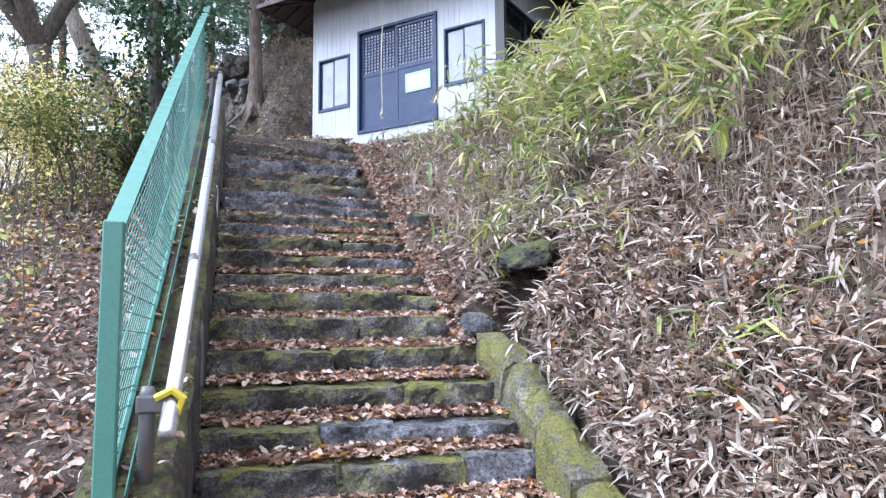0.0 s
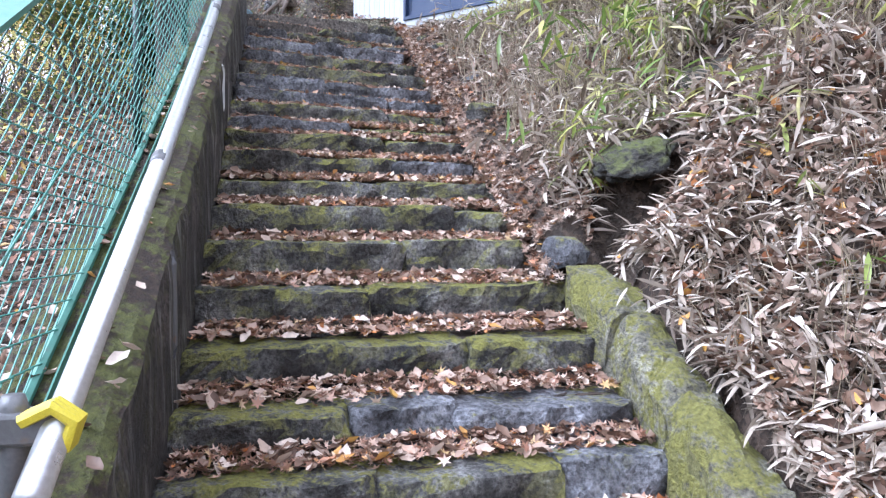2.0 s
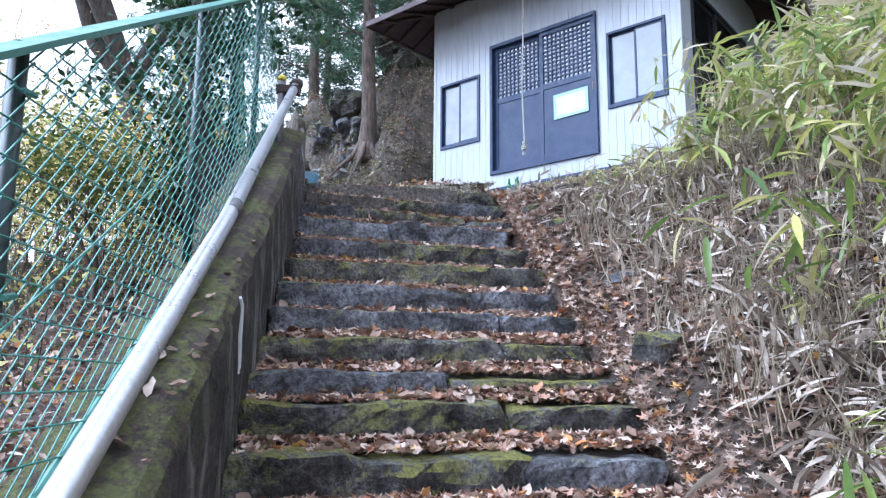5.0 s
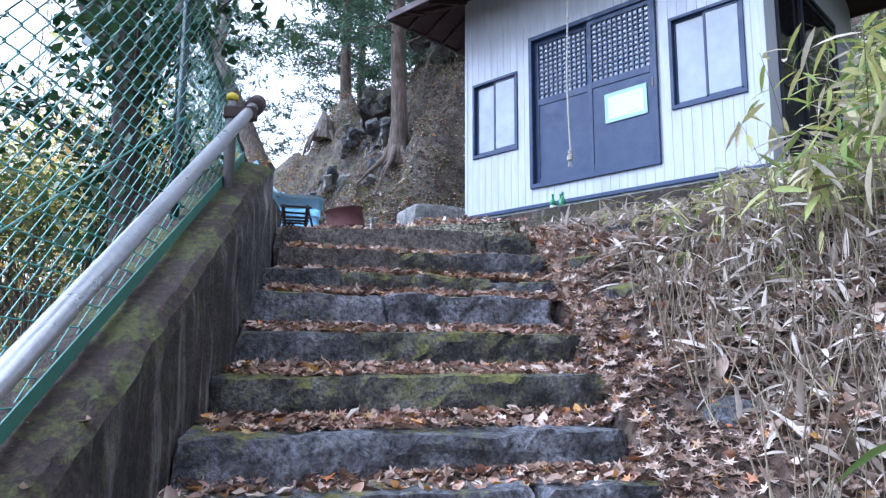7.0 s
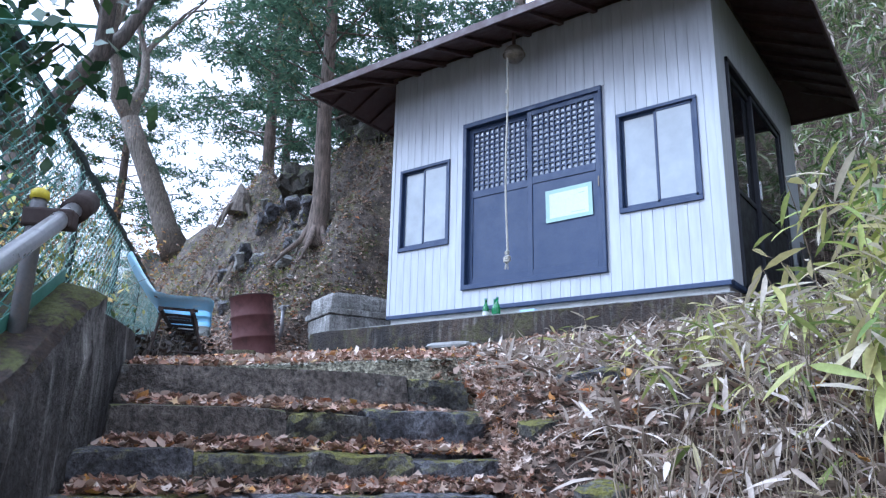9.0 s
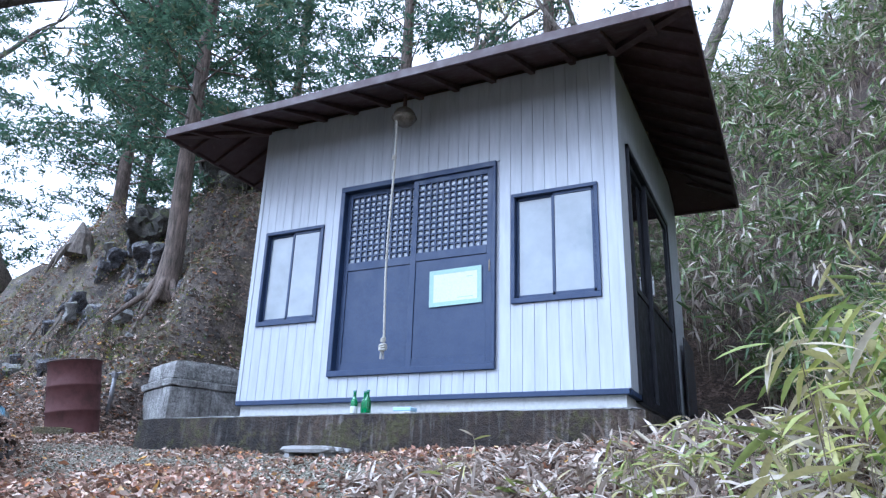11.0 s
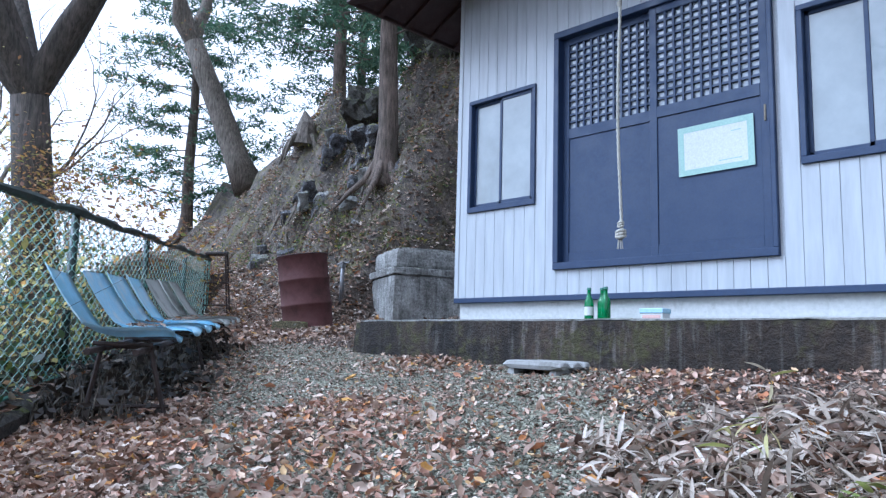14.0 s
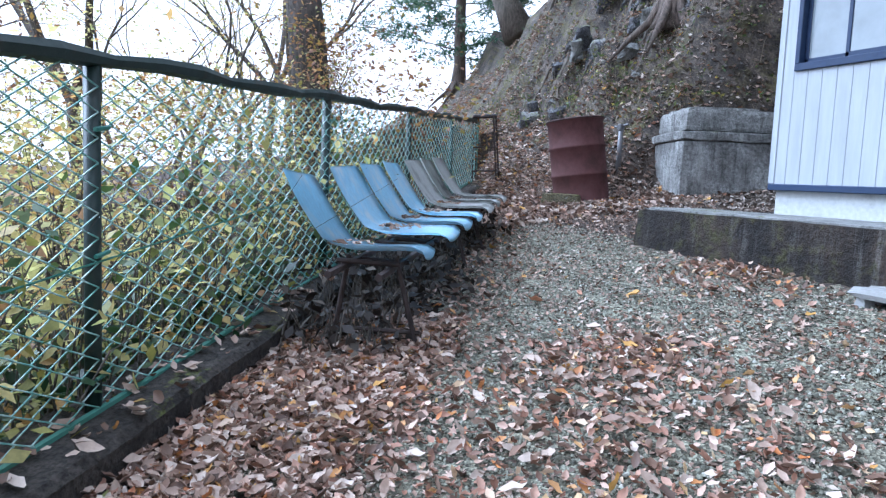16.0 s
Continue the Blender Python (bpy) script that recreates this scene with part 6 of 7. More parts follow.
bamboo_grass("bamboo_grass", right_slope(800, -1.2, 4.5, 10.0, 13.6), (0.7, 1.5), (7, 12), SASA_DULL, "bamboo grass at the side of the hut", 0.35, (0.14, 0.26))
bamboo_grass("dead_bamboo_grass", right_slope(800, -1.4, 4.5, 10.0, 13.6), (0.7, 1.4), (7, 11), STRAW, "dead bamboo leaves at the side of the hut", 0.8, (0.14, 0.26))

bamboo_grass("bamboo_grass", right_slope(130, -2.9, -1.5, 6.5, 8.3), (0.45, 1.0), (5, 9), BAMBOO, "bright green bamboo grass arching beside the path", 0.3, (0.12, 0.23), 0.4)
bamboo_grass("bamboo_grass", right_slope(150, -3.0, -1.5, 6.5, 8.5), (0.35, 0.95), (5, 9), SASA_PALE, "yellowing bamboo grass arching beside the path", 0.35, (0.12, 0.23), 0.4)
bamboo_grass("bamboo_grass", right_slope(110, -3.8, -2.7, 6.7, 8.6), (0.10, 0.30), (3, 6), SASA_PALE, "low bamboo grass before the hut's corner", 0.35, (0.09, 0.17), 0.5)
bamboo_grass("dead_bamboo_grass", right_slope(80, -3.6, -2.2, 6.5, 8.6), (0.10, 0.35), (3, 6), STRAW, "low whitened bamboo grass before the hut's corner", 0.4, (0.09, 0.17), 0.6)
bamboo_grass("bamboo_grass", right_slope(60, -2.1, -1.1, 5.0, 6.4), (0.5, 1.0), (5, 9), BAMBOO, "bamboo grass leaning over the upper steps", 0.3, (0.12, 0.22), 0.45)
bamboo_grass("bamboo_grass", right_slope(420, -3.3, -1.3, 10.4, 13.4), (0.5, 1.1), (6, 10), SASA_DULL, "dull bamboo grass in the shade behind the hut", 0.35, (0.12, 0.24))

# mossy slabs and tufts that overhang two small dark hollows in the bank
for hu, hv, hr, hd in HOLLOWS:
    bm = bmesh.new()
    bmesh.ops.create_icosphere(bm, subdivisions=4, radius=1.0)
    for q in bm.verts:
        w = 1 + 0.30 * noise.noise(q.co * 1.6 + Vector((hu * 7, hv, 0))) + 0.16 * noise.noise(q.co * 4.5 + Vector((hv, 0, 2))) + 0.06 * noise.noise(q.co * 12)
        q.co = Vector((q.co.x * 0.20 * w, q.co.y * 0.15 * w, q.co.z * 0.065 * w))
    rock = part("mossy_rock", bm, MOSSY_ROCK, None, smooth=True)
    top = nosing(hu) + (0.45 if hv < 2 else 0.72)
    rock.matrix_world = STAIR @ Matrix.Translation((hv + 0.02, hu + 0.10, top)) @ pose(0, 0, 0, 18, -22, 8)
    tagged(rock, "low mossy rock over a dark hollow in the bank", "rock", "rocks in the bank")
    tu, tv = hu + rng.uniform(0.20, 0.50, 120), hv + rng.uniform(-0.32, 0.40, 120)
    bamboo_grass("bamboo_grass", to_xy(tu[:30], tv[:30]), (0.20, 0.40), (3, 6), BAMBOO, "short green bamboo grass hanging over a hollow", 0.5, (0.08, 0.16), 1.0)
    bamboo_grass("dead_bamboo_grass", to_xy(tu[60:], tv[60:]), (0.12, 0.28), (3, 6), STRAW, "dry bamboo grass hanging over a hollow", 0.5, (0.08, 0.16), 1.0)


def weeds(name, n, sampler, mat, label, size, height):
    x, y, z = sampler(n)
    m = len(x)
    h = rng.uniform(height[0], height[1], m)
    idx = np.repeat(np.arange(m), 9)
    k = len(idx)
    p = np.stack([x[idx] + rng.normal(0, 0.12, k), y[idx] + rng.normal(0, 0.12, k), z[idx] + h[idx] * rng.random(k)], -1)
    rot = scatter_frames(None, rng.uniform(0, 6.283, k), rng.normal(0, 0.6, k), rng.normal(0, 0.6, k), rng.uniform(size[0], size[1], k))
    ob = scatter(name, SMALL_V, SMALL_F, p, rot, mat)
    return tagged(ob, label, "undergrowth", kind="stuff")


def twigs(name, n, sampler, label, height, mat=None):
    """Thin bare stems."""
    x, y, z = sampler(n)
    bm_v, bm_f = [], []
    for a, b, c in zip(x, y, z):
        h = rng.uniform(*height)
        d = rng.normal(0, 0.25, 2) * h
        i = len(bm_v)
        for f in (0, 0.5, 1):
            w = (0.006 if mat is None else 0.0035) * (1.1 - f)
            q = (a + d[0] * f, b + d[1] * f * f, c + h * f)
            bm_v += [(q[0] + w, q[1], q[2]), (q[0] - w / 2, q[1] + w, q[2]), (q[0] - w / 2, q[1] - w, q[2])]
        for s in (0, 3):
            bm_f += [(i + s, i + s + 1, i + s + 4, i + s + 3), (i + s + 1, i + s + 2, i + s + 5, i + s + 4), (i + s + 2, i + s, i + s + 3, i + s + 5)]
    ob = sheet(name, bm_v, bm_f, mat or BARK_GREY)
    return tagged(ob, label, "twigs", kind="stuff")


def straw_spots(n):
    u, v = rng.uniform(-2.4, 4.0, n), 1.55 + 3.2 * rng.beta(1.0, 1.4, n)
    x, y = to_xy(u, v)
    ok = ~((u > 0.45) & (u < 1.3) & (v < 2.1)) & ~((u > 0.85) & (u < 1.6) & (v > 2.1) & (v < 2.7)) & ~in_hut(x, y)
    x, y = x[ok], y[ok]
    return x, y, ground(x, y)


twigs("dry_straw", 7000, straw_spots, "dry grey-brown straw standing on the bank", (0.06, 0.34), STALK)
weeds("undergrowth", 1800, on_spur_high, SHRUB, "small green shrubs on the rocky slope", (0.03, 0.07), (0.05, 0.35))
twigs("bare_twigs", 1300, on_spur_high, "bare twigs on the rocky slope", (0.15, 0.6))
twigs("dry_straw", 2600, on_spur_high, "dry pale stalks on the rocky slope", (0.10, 0.5), STALK)


def left_far(n):
    u, v = rng.uniform(-4, 12.0, n), -1.2 - 9.0 * rng.random(n)
    x, y = to_xy(u, v)
    ok = fence_side(x, y) < -0.6
    x, y = x[ok], y[ok]
    return x, y, ground(x, y)


twigs("bare_twigs", 3600, left_far, "bare grey twigs on the wooded slope", (0.4, 1.5))
weeds("undergrowth", 3000, left_far, AUTUMN, "yellowing undergrowth on the wooded slope", (0.03, 0.075), (0.1, 1.2))
weeds("undergrowth", 1500, left_far, SHRUB, "green undergrowth on the wooded slope", (0.04, 0.09), (0.1, 0.8))


# ---- trees ----
def grow(bm, tips, p, d, length, radius, depth, r, up=0.15, split=(2, 3), wild=0.5, sides=7):
    """A limb that bends, tapers and forks; the ends are gathered in tips."""
    pts, rad = [p.copy()], [radius]
    n = 4
    q = p.copy()
    for k in range(n):
        d = (d + Vector((r.gauss(0, 0.16), r.gauss(0, 0.16), r.gauss(0, 0.10) + up * 0.3))).normalized()
        q = q + d * length / n
        pts.append(q.copy())
        rad.append(radius * (1 - 0.45 * (k + 1) / n))
        if depth <= 2:
            tips.append((q.copy(), d.copy()))
    tube(bm, pts, rad, max(3, sides), depth == 0)
    if depth == 0:
        return
    for k in range(r.randint(*split)):
        a = r.uniform(0, 6.283)
        s = d.orthogonal().normalized()
        t = d.cross(s)
        e = (d + wild * r.uniform(0.6, 1.3) * (math.cos(a) * s + math.sin(a) * t)).normalized()
        grow(bm, tips, q if k < 2 else pts[-2], e, length * r.uniform(0.62, 0.85), rad[-1] * r.uniform(0.65, 0.9), depth - 1, r, up, split, wild, sides - 1)


def leaf_cloud(name, tips, per, spread, size, mat, parent, flat=0.5):
    c = np.array([t[0] for t in tips])
    idx = np.repeat(np.arange(len(c)), per)
    m = len(idx)
    p = c[idx] + rng.normal(0, spread, (m, 3)) * np.array([1, 1, 0.6])
    rot = scatter_frames(None, rng.uniform(0, 6.283, m), rng.normal(0, flat, m), rng.normal(0, flat, m), rng.uniform(size[0], size[1], m))
    return scatter(name, SMALL_V, SMALL_F, p, rot, mat, parent)


def broad_tree(x, y, z, height, radius, seed, lean, label, mat, per=5, depth=5, barkm=BARK_GREY, size=(0.05, 0.10), spread=0.22, wild=0.55, fork=0.35, stems=1, limbs=3):
    r = random.Random(seed)
    root = thing("tree", Matrix.Translation((x, y, z - 0.2)), label, "tree")
    bm, tips = bmesh.new(), []
    for s in range(stems):
        d = Vector((lean[0] + (r.uniform(-0.3, 0.3) if stems > 1 else 0), lean[1] + (r.uniform(-0.3, 0.3) if stems > 1 else 0), 1)).normalized()
        trunk = height * fork
        pts = [Vector((0, 0, 0)) + Vector((r.uniform(-0.1, 0.1), r.uniform(-0.1, 0.1), 0)) * (stems > 1)]
        rad = [radius * 1.35]
        for k in range(5):
            d = (d + Vector((r.gauss(0, 0.05), r.gauss(0, 0.05), 0))).normalized()
            pts.append(pts[-1] + d * trunk / 5)
            rad.append(radius * (1.0 - 0.05 * k))
        tube(bm, pts, rad, 12, True)
        for k in range(limbs):
            a = r.uniform(0, 6.283)
            s2 = d.orthogonal().normalized()
            e = (d + wild * (math.cos(a + k * 6.3 / limbs) * s2 + math.sin(a + k * 6.3 / limbs) * d.cross(s2))).normalized()
            grow(bm, tips, pts[-1], e, height * 0.26, radius * 0.66, depth - 1, r, 0.2, (2, 3), wild, 8)
    part("trunk", bm, barkm, root, smooth=True)
    if per:
        leaf_cloud("crown", tips, per, spread, size, mat, root)
    return root


def cypress(x, y, z, height, radius, seed, first, label, reach=2.4, dens=1.0):
    r = random.Random(seed)
    root = thing("cypress_tree", Matrix.Translation((x, y, z - 0.15)), label, "tree")
    bm = bmesh.new()
    n = 14
    pts = [Vector((0.05 * math.sin(k), 0.04 * math.cos(k * 1.3), height * k / n)) for k in range(n + 1)]
    tube(bm, [Vector((0, 0, -0.1)), Vector((0, 0, 0.12))] + pts[1:], [radius * 1.9, radius * 1.3] + [radius * (1 - 0.85 * k / n) for k in range(1, n + 1)], 12)
    for k in range(6):
        a = k * 1.05 + r.uniform(-0.3, 0.3)
        q = Vector((math.cos(a), math.sin(a), 0))
        tube(bm, [Vector((0, 0, 0.35)) + q * radius * 0.7, q * radius * 1.7 + Vector((0, 0, 0.02)), q * radius * 3.2 + Vector((0, 0, -0.22)), q * radius * 4.6 + Vector((0, 0, -0.5))], [radius * 0.4, radius * 0.36, radius * 0.24, radius * 0.1], 6)
    P = []
    count = int(46 * dens)
    for k in range(count):
        f = first + (1 - first) * (k / count)
        h = height * f
        a = k * 2.399 + r.uniform(-0.4, 0.4)
        ln = reach * (1.15 - f) * r.uniform(0.55, 1.25) + 0.3
        q = Vector((math.cos(a), math.sin(a), 0))
        droop = r.uniform(-0.05, 0.30)
        bp = [Vector((0, 0, h)) + q * ln * g + Vector((0, 0, 0.12 * ln * g - droop * ln * g * g)) for g in (0, 0.35, 0.7, 1.0)]
        tube(bm, bp, [0.022, 0.016, 0.010, 0.004], 5, False)
        for w in range(int(11 * ln / 1.2) + 5):
            g = r.uniform(0.3, 1.05)
            c = Vector((0, 0, h)) + q * ln * g + Vector((0, 0, 0.12 * ln * g - droop * ln * g * g))
            side = q.cross(Vector((0, 0, 1))) * r.gauss(0, 0.22 * ln * g)
            c += side + Vector((0, 0, r.gauss(-0.03, 0.07)))
            P.append(c)
    c = np.array([tuple(v) for v in P])
    idx = np.repeat(np.arange(len(c)), 15)
    m = len(idx)
    p = c[idx] + rng.normal(0, 1, (m, 3)) * np.array([0.11, 0.11, 0.05])
    rot = scatter_frames(None, rng.uniform(0, 6.283, m), rng.normal(0, 0.5, m), rng.normal(0, 0.5, m), rng.uniform(0.10, 0.24, m))
    part("trunk", bm, BARK_RED, root, smooth=True)
    scatter("crown", SPRAY_V, SMALL_F, p, rot, CEDAR, root)
    return root


def gz(x, y):
    return float(ground(x, y))


cypress(-12.1, 12.75, gz(-12.1, 12.75) + 0.05, 12.0, 0.17, 1, 0.20, "tall red-barked cypress with bare roots on the slope", 2.8, 1.7)
cypress(-18.6, 16.5, gz(-18.6, 16.5), 12.0, 0.20, 2, 0.16, "straight cypress on the ridge", 3.2, 1.6)
cypress(-14.8, 18.6, gz(-14.8, 18.6), 13.0, 0.19, 3, 0.10, "dense cypress on the ridge", 3.4, 1.3)
cypress(-11.0, 18.2, gz(-11.0, 18.2), 13.0, 0.2, 4, 0.05, "dense cypress behind the hut", 3.4, 1.0)
cypress(-7.6, 19.5, gz(-7.6, 19.5), 14.0, 0.2, 5, 0.05, "dense cypress above the hut", 3.4, 0.9)
cypress(-21.5, 19.5, gz(-21.5, 19.5), 12.0, 0.18, 6, 0.12, "cypress far along the ridge", 3.0, 1.4)
cypress(-25.0, 15.5, gz(-25.0, 15.5), 12.0, 0.2, 16, 0.08, "cypress beyond the path", 3.2, 1.5)
broad_tree(-20.8, 15.3, gz(-20.8, 15.3), 11.0, 0.34, 21, (-0.34, -0.28), "leaning bare deciduous tree on the ridge", RUSSET, 1, 5, BARK_GREY, fork=0.42)
broad_tree(-12.55, 8.35, gz(-12.55, 8.35), 14.0, 0.25, 27, (-0.14, -0.14), "large deciduous tree with many spreading limbs beyond the fence", RUSSET, 1, 5, BARK_DARK, fork=0.315, wild=0.7, limbs=6)
broad_tree(-4.2, 18.0, gz(-4.2, 18.0), 10.0, 0.14, 24, (0.1, 0), "thin half-bare tree behind the hut", RUSSET, 14, 5, BARK_GREY)
broad_tree(-6.3, 16.6, gz(-6.3, 16.6), 9.5, 0.09, 26, (-0.05, 0.05), "thin russet-leaved tree behind the hut", RUSSET, 20, 5, BARK_GREY)
broad_tree(-8.8, 17.2, gz(-8.8, 17.2), 9.0, 0.09, 28, (0.05, 0.0), "thin yellow-leaved tree behind the hut", AUTUMN, 16, 5, BARK_GREY)
broad_tree(-1.0, 17.0, gz(-1.0, 17.0), 9.0, 0.10, 25, (-0.1, 0), "thin yellow-leaved tree above the hut", AUTUMN, 12, 5, BARK_GREY)
broad_tree(1.6, 16.8, gz(1.6, 16.8), 8.0, 0.10, 29, (-0.15, 0), "thin half-green tree on the slope above the hut", SHRUB, 14, 5, BARK_GREY)
broad_tree(-2.6, 20.0, gz(-2.6, 20.0), 11.0, 0.13, 30, (0.0, -0.05), "russet-leaved tree high behind the hut", RUSSET, 14, 5, BARK_GREY)
# bare trees over the valley, mirrored in the hut's panes
for x, y, h, seed in ((-8.5, -7.0, 11.0, 51), (-4.5, -10.5, 12.0, 52), (-0.5, -9.0, 10.0, 53), (-13.0, -6.0, 12.0, 54)):
    broad_tree(x, y, gz(x, y), h, 0.18, seed, (0.05, 0.0), "bare grey tree across the valley", RUSSET, 0, 5, BARK_GREY, fork=0.3)
# yellow trees and bushes beyond the fences
AUT = [(-12.0, 8.0, 4.5, 0.045, 31, RUSSET, 14), (-9.2, 5.6, 2.8, 0.03, 32, AUTUMN, 10), (-10.8, 6.5, 3.0, 0.03, 33, AUTUMN, 10), (-7.7, 4.4, 2.2, 0.03, 34, AUTUMN, 8), (-13.4, 6.6, 6.5, 0.08, 35, AUTUMN, 6), (-17.0, 5.4, 8.0, 0.12, 36, AUTUMN, 6), (-11.8, 3.2, 7.0, 0.10, 37, AUTUMN, 6), (-19.5, 9.2, 8.0, 0.1, 38, RUSSET, 5), (-8.4, 5.0, 2.2, 0.025, 40, AUTUMN, 7), (-10.0, 6.0, 2.2, 0.025, 41, AUTUMN, 8), (-14.2, 8.0, 3.6, 0.03, 42, SHRUB, 12), (-6.6, 4.9, 1.7, 0.03, 43, SHRUB, 16), (-11.2, 7.6, 3.8, 0.03, 49, RUSSET, 7), (-10.6, 5.3, 4.0, 0.03, 44, RUSSET, 12), (-12.2, 6.5, 3.8, 0.03, 45, AUTUMN, 13), (-13.1, 7.3, 4.2, 0.03, 46, SHRUB, 12), (-8.6, 3.5, 3.4, 0.03, 47, AUTUMN, 12), (-15.6, 7.0, 5.0, 0.04, 48, AUTUMN, 11)]
stock = []
for x, y, h, rad, seed, mt, per in AUT:
    lab = {id(AUTUMN): "slender yellow-leaved tree below the fence", id(RUSSET): "slender russet-leaved sapling beyond the fence", id(SHRUB): "green-yellow bush close behind the fence"}[id(mt)]
    stock.append(broad_tree(x, y, gz(x, y), h, rad, seed, (0.0, 0.0), lab, mt, int(per * 0.95), 4, BARK_GREY, (0.03, 0.07), 0.26, 0.6, 0.22))
far_r = random.Random(77)
for k in range(13):
    a = radians(far_r.uniform(118, 215))
    d = far_r.uniform(20, 38)
    x, y = -4 + d * math.cos(a), 6 + d * math.sin(a)
    if fence_side(x, y) > -2.0:
        continue
    src = stock[far_r.choice((4, 5, 6, 7, 4, 5))]
    o = copy_thing(src, Matrix.Translation((x, y, gz(x, y) - 0.3)) @ pose(0, 0, 0, 0, 0, far_r.uniform(0, 360)) @ Matrix.Scale(far_r.uniform(0.9, 1.35), 4))
    tagged(o, "yellowing tree down the wooded slope", group="trees down the slope")


def ivy_trunk(x, y, seed):
    z = gz(x, y)
    root = thing("ivy_clad_tree", Matrix.Translation((x, y, z)), "slim dark trunk overgrown with ivy beside the wall", "tree")
    r = random.Random(seed)
    bm = bmesh.new()
    pts = [(0.05 * math.sin(k * 0.9), 0.04 * math.cos(k), 0.6 * k) for k in range(11)]
    tube(bm, pts, [0.075 - 0.004 * k for k in range(11)], 9)
    tips = []
    for k in range(22):
        zz = 1.4 + 4.4 * k / 22
        a = r.uniform(0, 6.283)
        e = Vector((math.cos(a), math.sin(a), r.uniform(0.0, 0.6)))
        ln = r.uniform(0.15, 0.75)
        tube(bm, [(0, 0, zz), tuple(Vector((0, 0, zz)) + e * ln * 0.5), tuple(Vector((0, 0, zz)) + e * ln)], [0.012, 0.009, 0.004], 5, False)
        tips += [(Vector((0, 0, zz)) + e * ln * g, e) for g in (0.3, 0.5, 0.7, 0.85, 1.0)]
    tips += [(Vector((r.gauss(0, 0.06), r.gauss(0, 0.06), 1.0 + 0.05 * k)), Vector((0, 0, 1))) for k in range(95)]
    part("trunk", bm, BARK_DARK, root, smooth=True)
    leaf_cloud("crown", tips, 38, 0.14, (0.04, 0.085), IVY, root, 0.7)


ivy_trunk(-5.25, 4.85, 5)


def climbers(n):
    s = rng.uniform(0.3, 5.5, n)
    x, y = FENCE0[0] + FX * s, FENCE0[1] + FY * s
    off = -0.12 - 0.35 * rng.random(n)
    x, y = x + 0.565 * off, y + 0.825 * off
    return x, y, yard(x, y) - 0.15


weeds("fence_creeper", 700, climbers, IVY, "dark creeper leaves behind the yard fence", (0.04, 0.09), (0.1, 0.55))
weeds("fence_creeper", 500, climbers, SHRUB, "green creeper leaves behind the yard fence", (0.04, 0.08), (0.2, 1.2))
twigs("bare_twigs", 700, climbers, "thin bare stems tangled behind the yard fence", (0.3, 1.1))
weeds("fence_creeper", 420, climbers, AUTUMN, "yellow-green leaves behind the yard fence", (0.04, 0.09), (0.2, 1.1))

# rocks and roots on the spur
rock_r = random.Random(15)
for i in range(46):
    f = rock_r.random()
    x, y = -15.2 + 2.9 * f + rock_r.gauss(0, 0.25), 12.75 + rock_r.gauss(0, 0.42)
    size = rock_r.uniform(0.22, 0.62)
    bm = rough_stone(size * 0.24, size * 0.55, size * 1.3, 70 + i * 2.7, 0.16 * size, (4, 6, 9))
    o = part("rock", bm, STONE_BARE if i % 4 else CONCRETE_PALE)
    o.matrix_world = Matrix.Translation((x, y, gz(x, y) - 0.55 * size)) @ pose(0, 0, 0, rock_r.uniform(-5, 25), rock_r.uniform(28, 52), rock_r.uniform(-35, 10))
    tagged(o, "jagged tilted slab of grey rock jutting from the slope", "rock", "rocks on the slope")
for i, (x, y, size, up) in enumerate(((-12.2, 13.9, 1.2, 0.35), (-11.4, 13.8, 1.3, 0.4), (-10.6, 14.2, 1.6, 0.4), (-9.7, 14.8, 1.3, 0.3), (-13.0, 13.7, 0.7, 0.3))):
    bm = rough_stone(size, size * 0.7, size * 0.9, 170 + i * 2.7, 0.16 * size, (10, 8, 9))
    o = part("rock", bm, MOSSY_ROCK)
    o.matrix_world = Matrix.Translation((x - size / 2, y, gz(x, y) - up * size)) @ pose(0, 0, 0, 15, -10, 20 + i * 47)
    tagged(o, "mossy crag above the slope", "rock", "rocks on the slope")


def build_roots():
    """Bared roots that run down the slope from the cypress."""
    r = random.Random(31)
    for k in range(22):
        x, y = -12.2 + r.uniform(-2.9, 0.7), 12.85 + r.uniform(-0.2, 0.5)
        ang = r.uniform(-2.2, -0.9)
        pts = []
        for j in range(9):
            pts.append((x, y, gz(x, y) + 0.03 - 0.005 * j))
            ang += r.uniform(-0.45, 0.45)
            x, y = x + 0.15 * math.cos(ang), y + 0.15 * math.sin(ang)
        bm = bmesh.new()
        w = r.uniform(0.018, 0.042)
        tube(bm, pts, [w * (1 - 0.09 * j) for j in range(9)], 7)
        o = part("tree_root", bm, ROOT, None, smooth=True)
        tagged(o, "bared grey root running down the slope", "root", "roots on the slope")


build_roots()


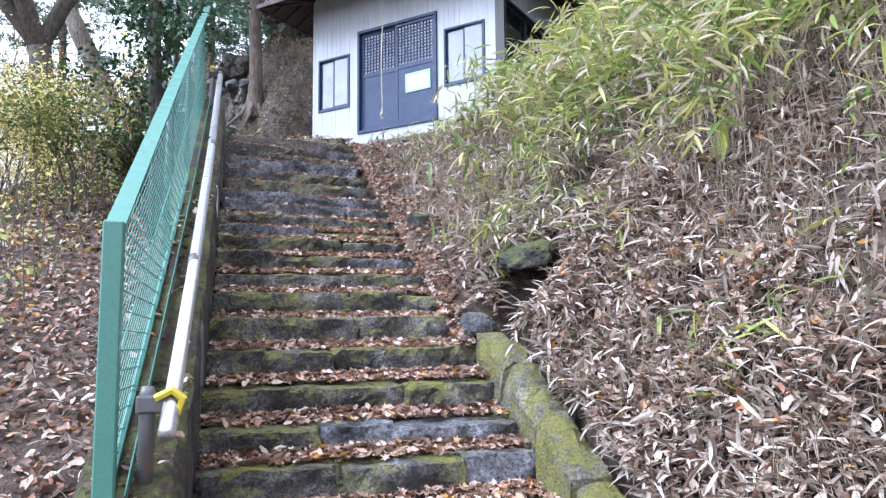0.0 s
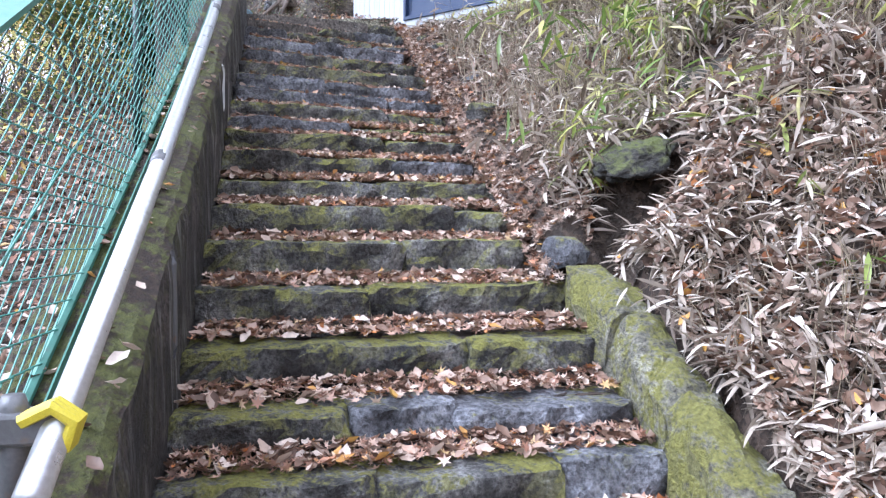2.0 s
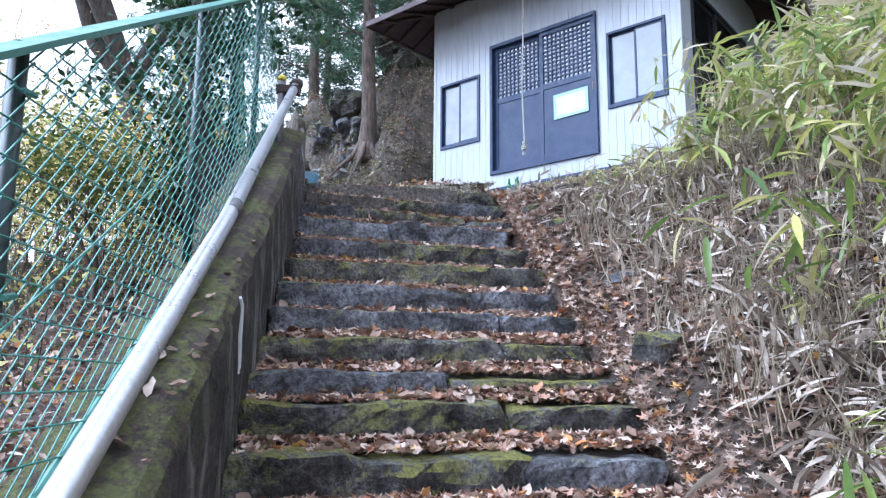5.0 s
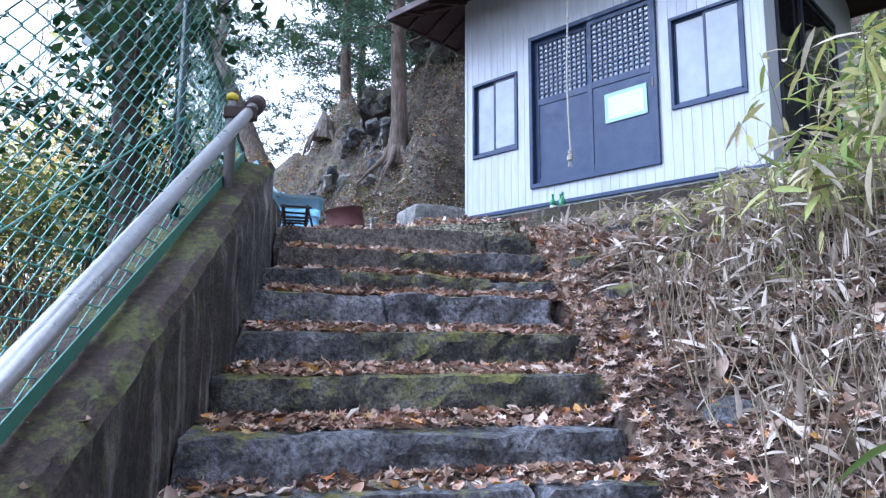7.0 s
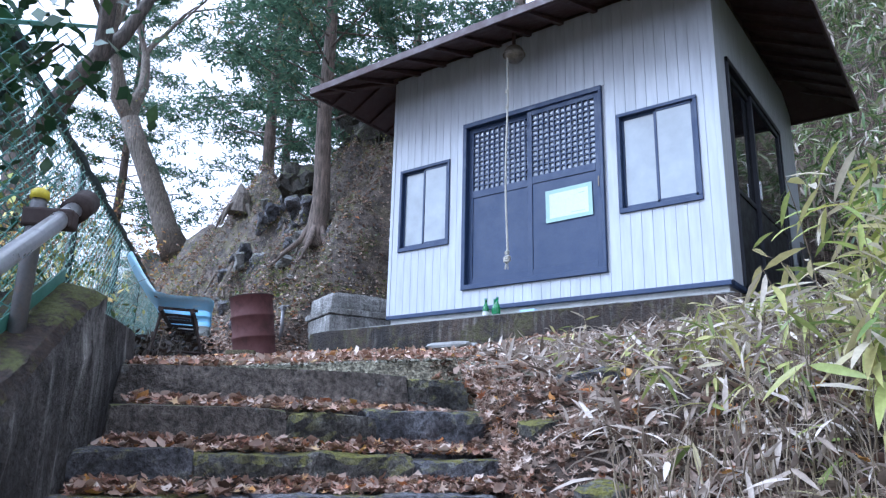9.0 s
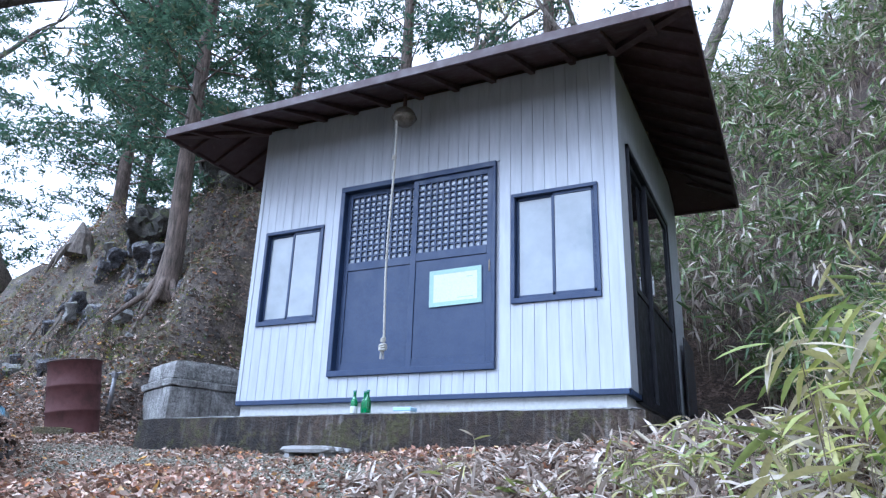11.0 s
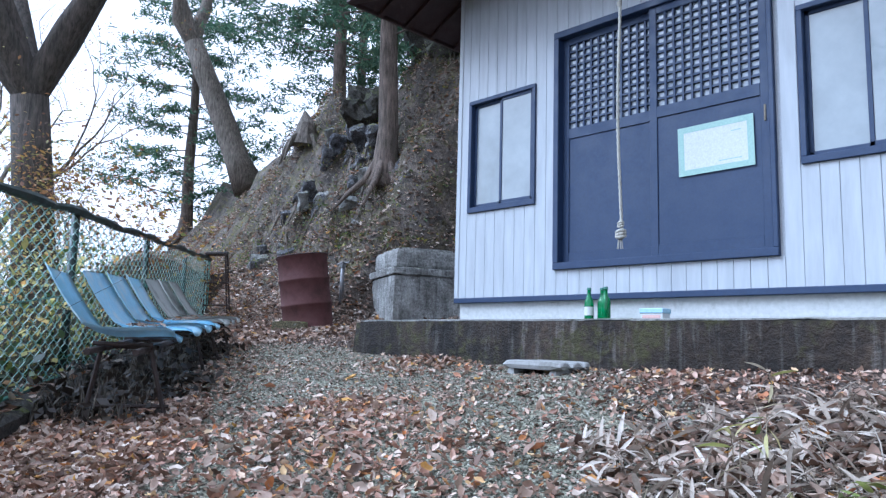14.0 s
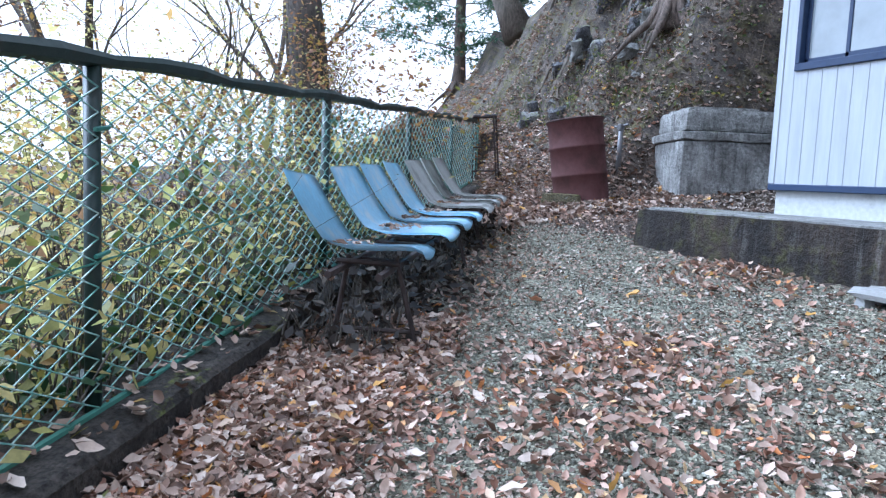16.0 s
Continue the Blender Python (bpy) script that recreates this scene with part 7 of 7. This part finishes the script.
def build_stump(x, y):
    z = gz(x, y)
    s = thing("tree_stump", Matrix.Translation((x, y, z)), "bleached dead stump with bared roots", "stump")
    r = random.Random(9)
    bm = bmesh.new()
    tube(bm, [(0, 0, -0.1), (0.02, 0, 0.12), (0.0, 0.02, 0.30), (-0.05, 0.03, 0.46), (-0.10, 0.03, 0.66)], [0.34, 0.24, 0.20, 0.13, 0.02], 10)
    part("trunk", bm, ROOT, s)
    for k in range(5):
        a = k * 1.25 + r.uniform(-0.2, 0.2)
        q = Vector((math.cos(a), math.sin(a), 0))
        bm = bmesh.new()
        tube(bm, [q * 0.10 + Vector((0, 0, 0.16)), q * 0.3 + Vector((0, 0, 0.0)), q * 0.42 + Vector((0, 0, -0.25)), q * 0.5 + Vector((0, 0, -0.5))], [0.07, 0.06, 0.04, 0.015], 6)
        part("root", bm, ROOT, s)


build_stump(-15.6, 13.55)


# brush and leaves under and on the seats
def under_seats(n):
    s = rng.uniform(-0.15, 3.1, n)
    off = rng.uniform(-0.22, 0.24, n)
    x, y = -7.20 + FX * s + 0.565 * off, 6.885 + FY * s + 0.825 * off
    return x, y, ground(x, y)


twigs("brushwood", 420, under_seats, "dark brushwood pushed under the seats", (0.10, 0.30))
# near-black leaves that fill the space below the seats
weeds("brushwood", 330, under_seats, leafy("near_black_leaves", [(0.0, (0.012, 0.010, 0.008)), (0.7, (0.035, 0.026, 0.02)), (1.0, (0.09, 0.07, 0.05))], 0.8, 0.0), "near-black leaves heaped under the seats", (0.04, 0.09), (0.02, 0.26))


def on_seats(n):
    c = np.array([0.0, 0.60, 1.04, 1.48, 2.06, 2.50])
    i = rng.integers(0, 6, n)
    a, b = rng.normal(0, 0.07, n), np.clip(rng.normal(0.09, 0.05, n), 0.03, 0.3)
    x = -7.20 + FX * (c[i] - a) + 0.565 * b
    y = 6.885 + FY * (c[i] - a) + 0.825 * b
    return x, y, 4.79 + 0.055 * c[i] + 0.012 + 0 * x


litter("seat_leaves", 130, on_seats, DEAD, (0.025, 0.06), BROAD_V, BROAD_F, "a few dead leaves lying on the seats", 0.012, 0.3)
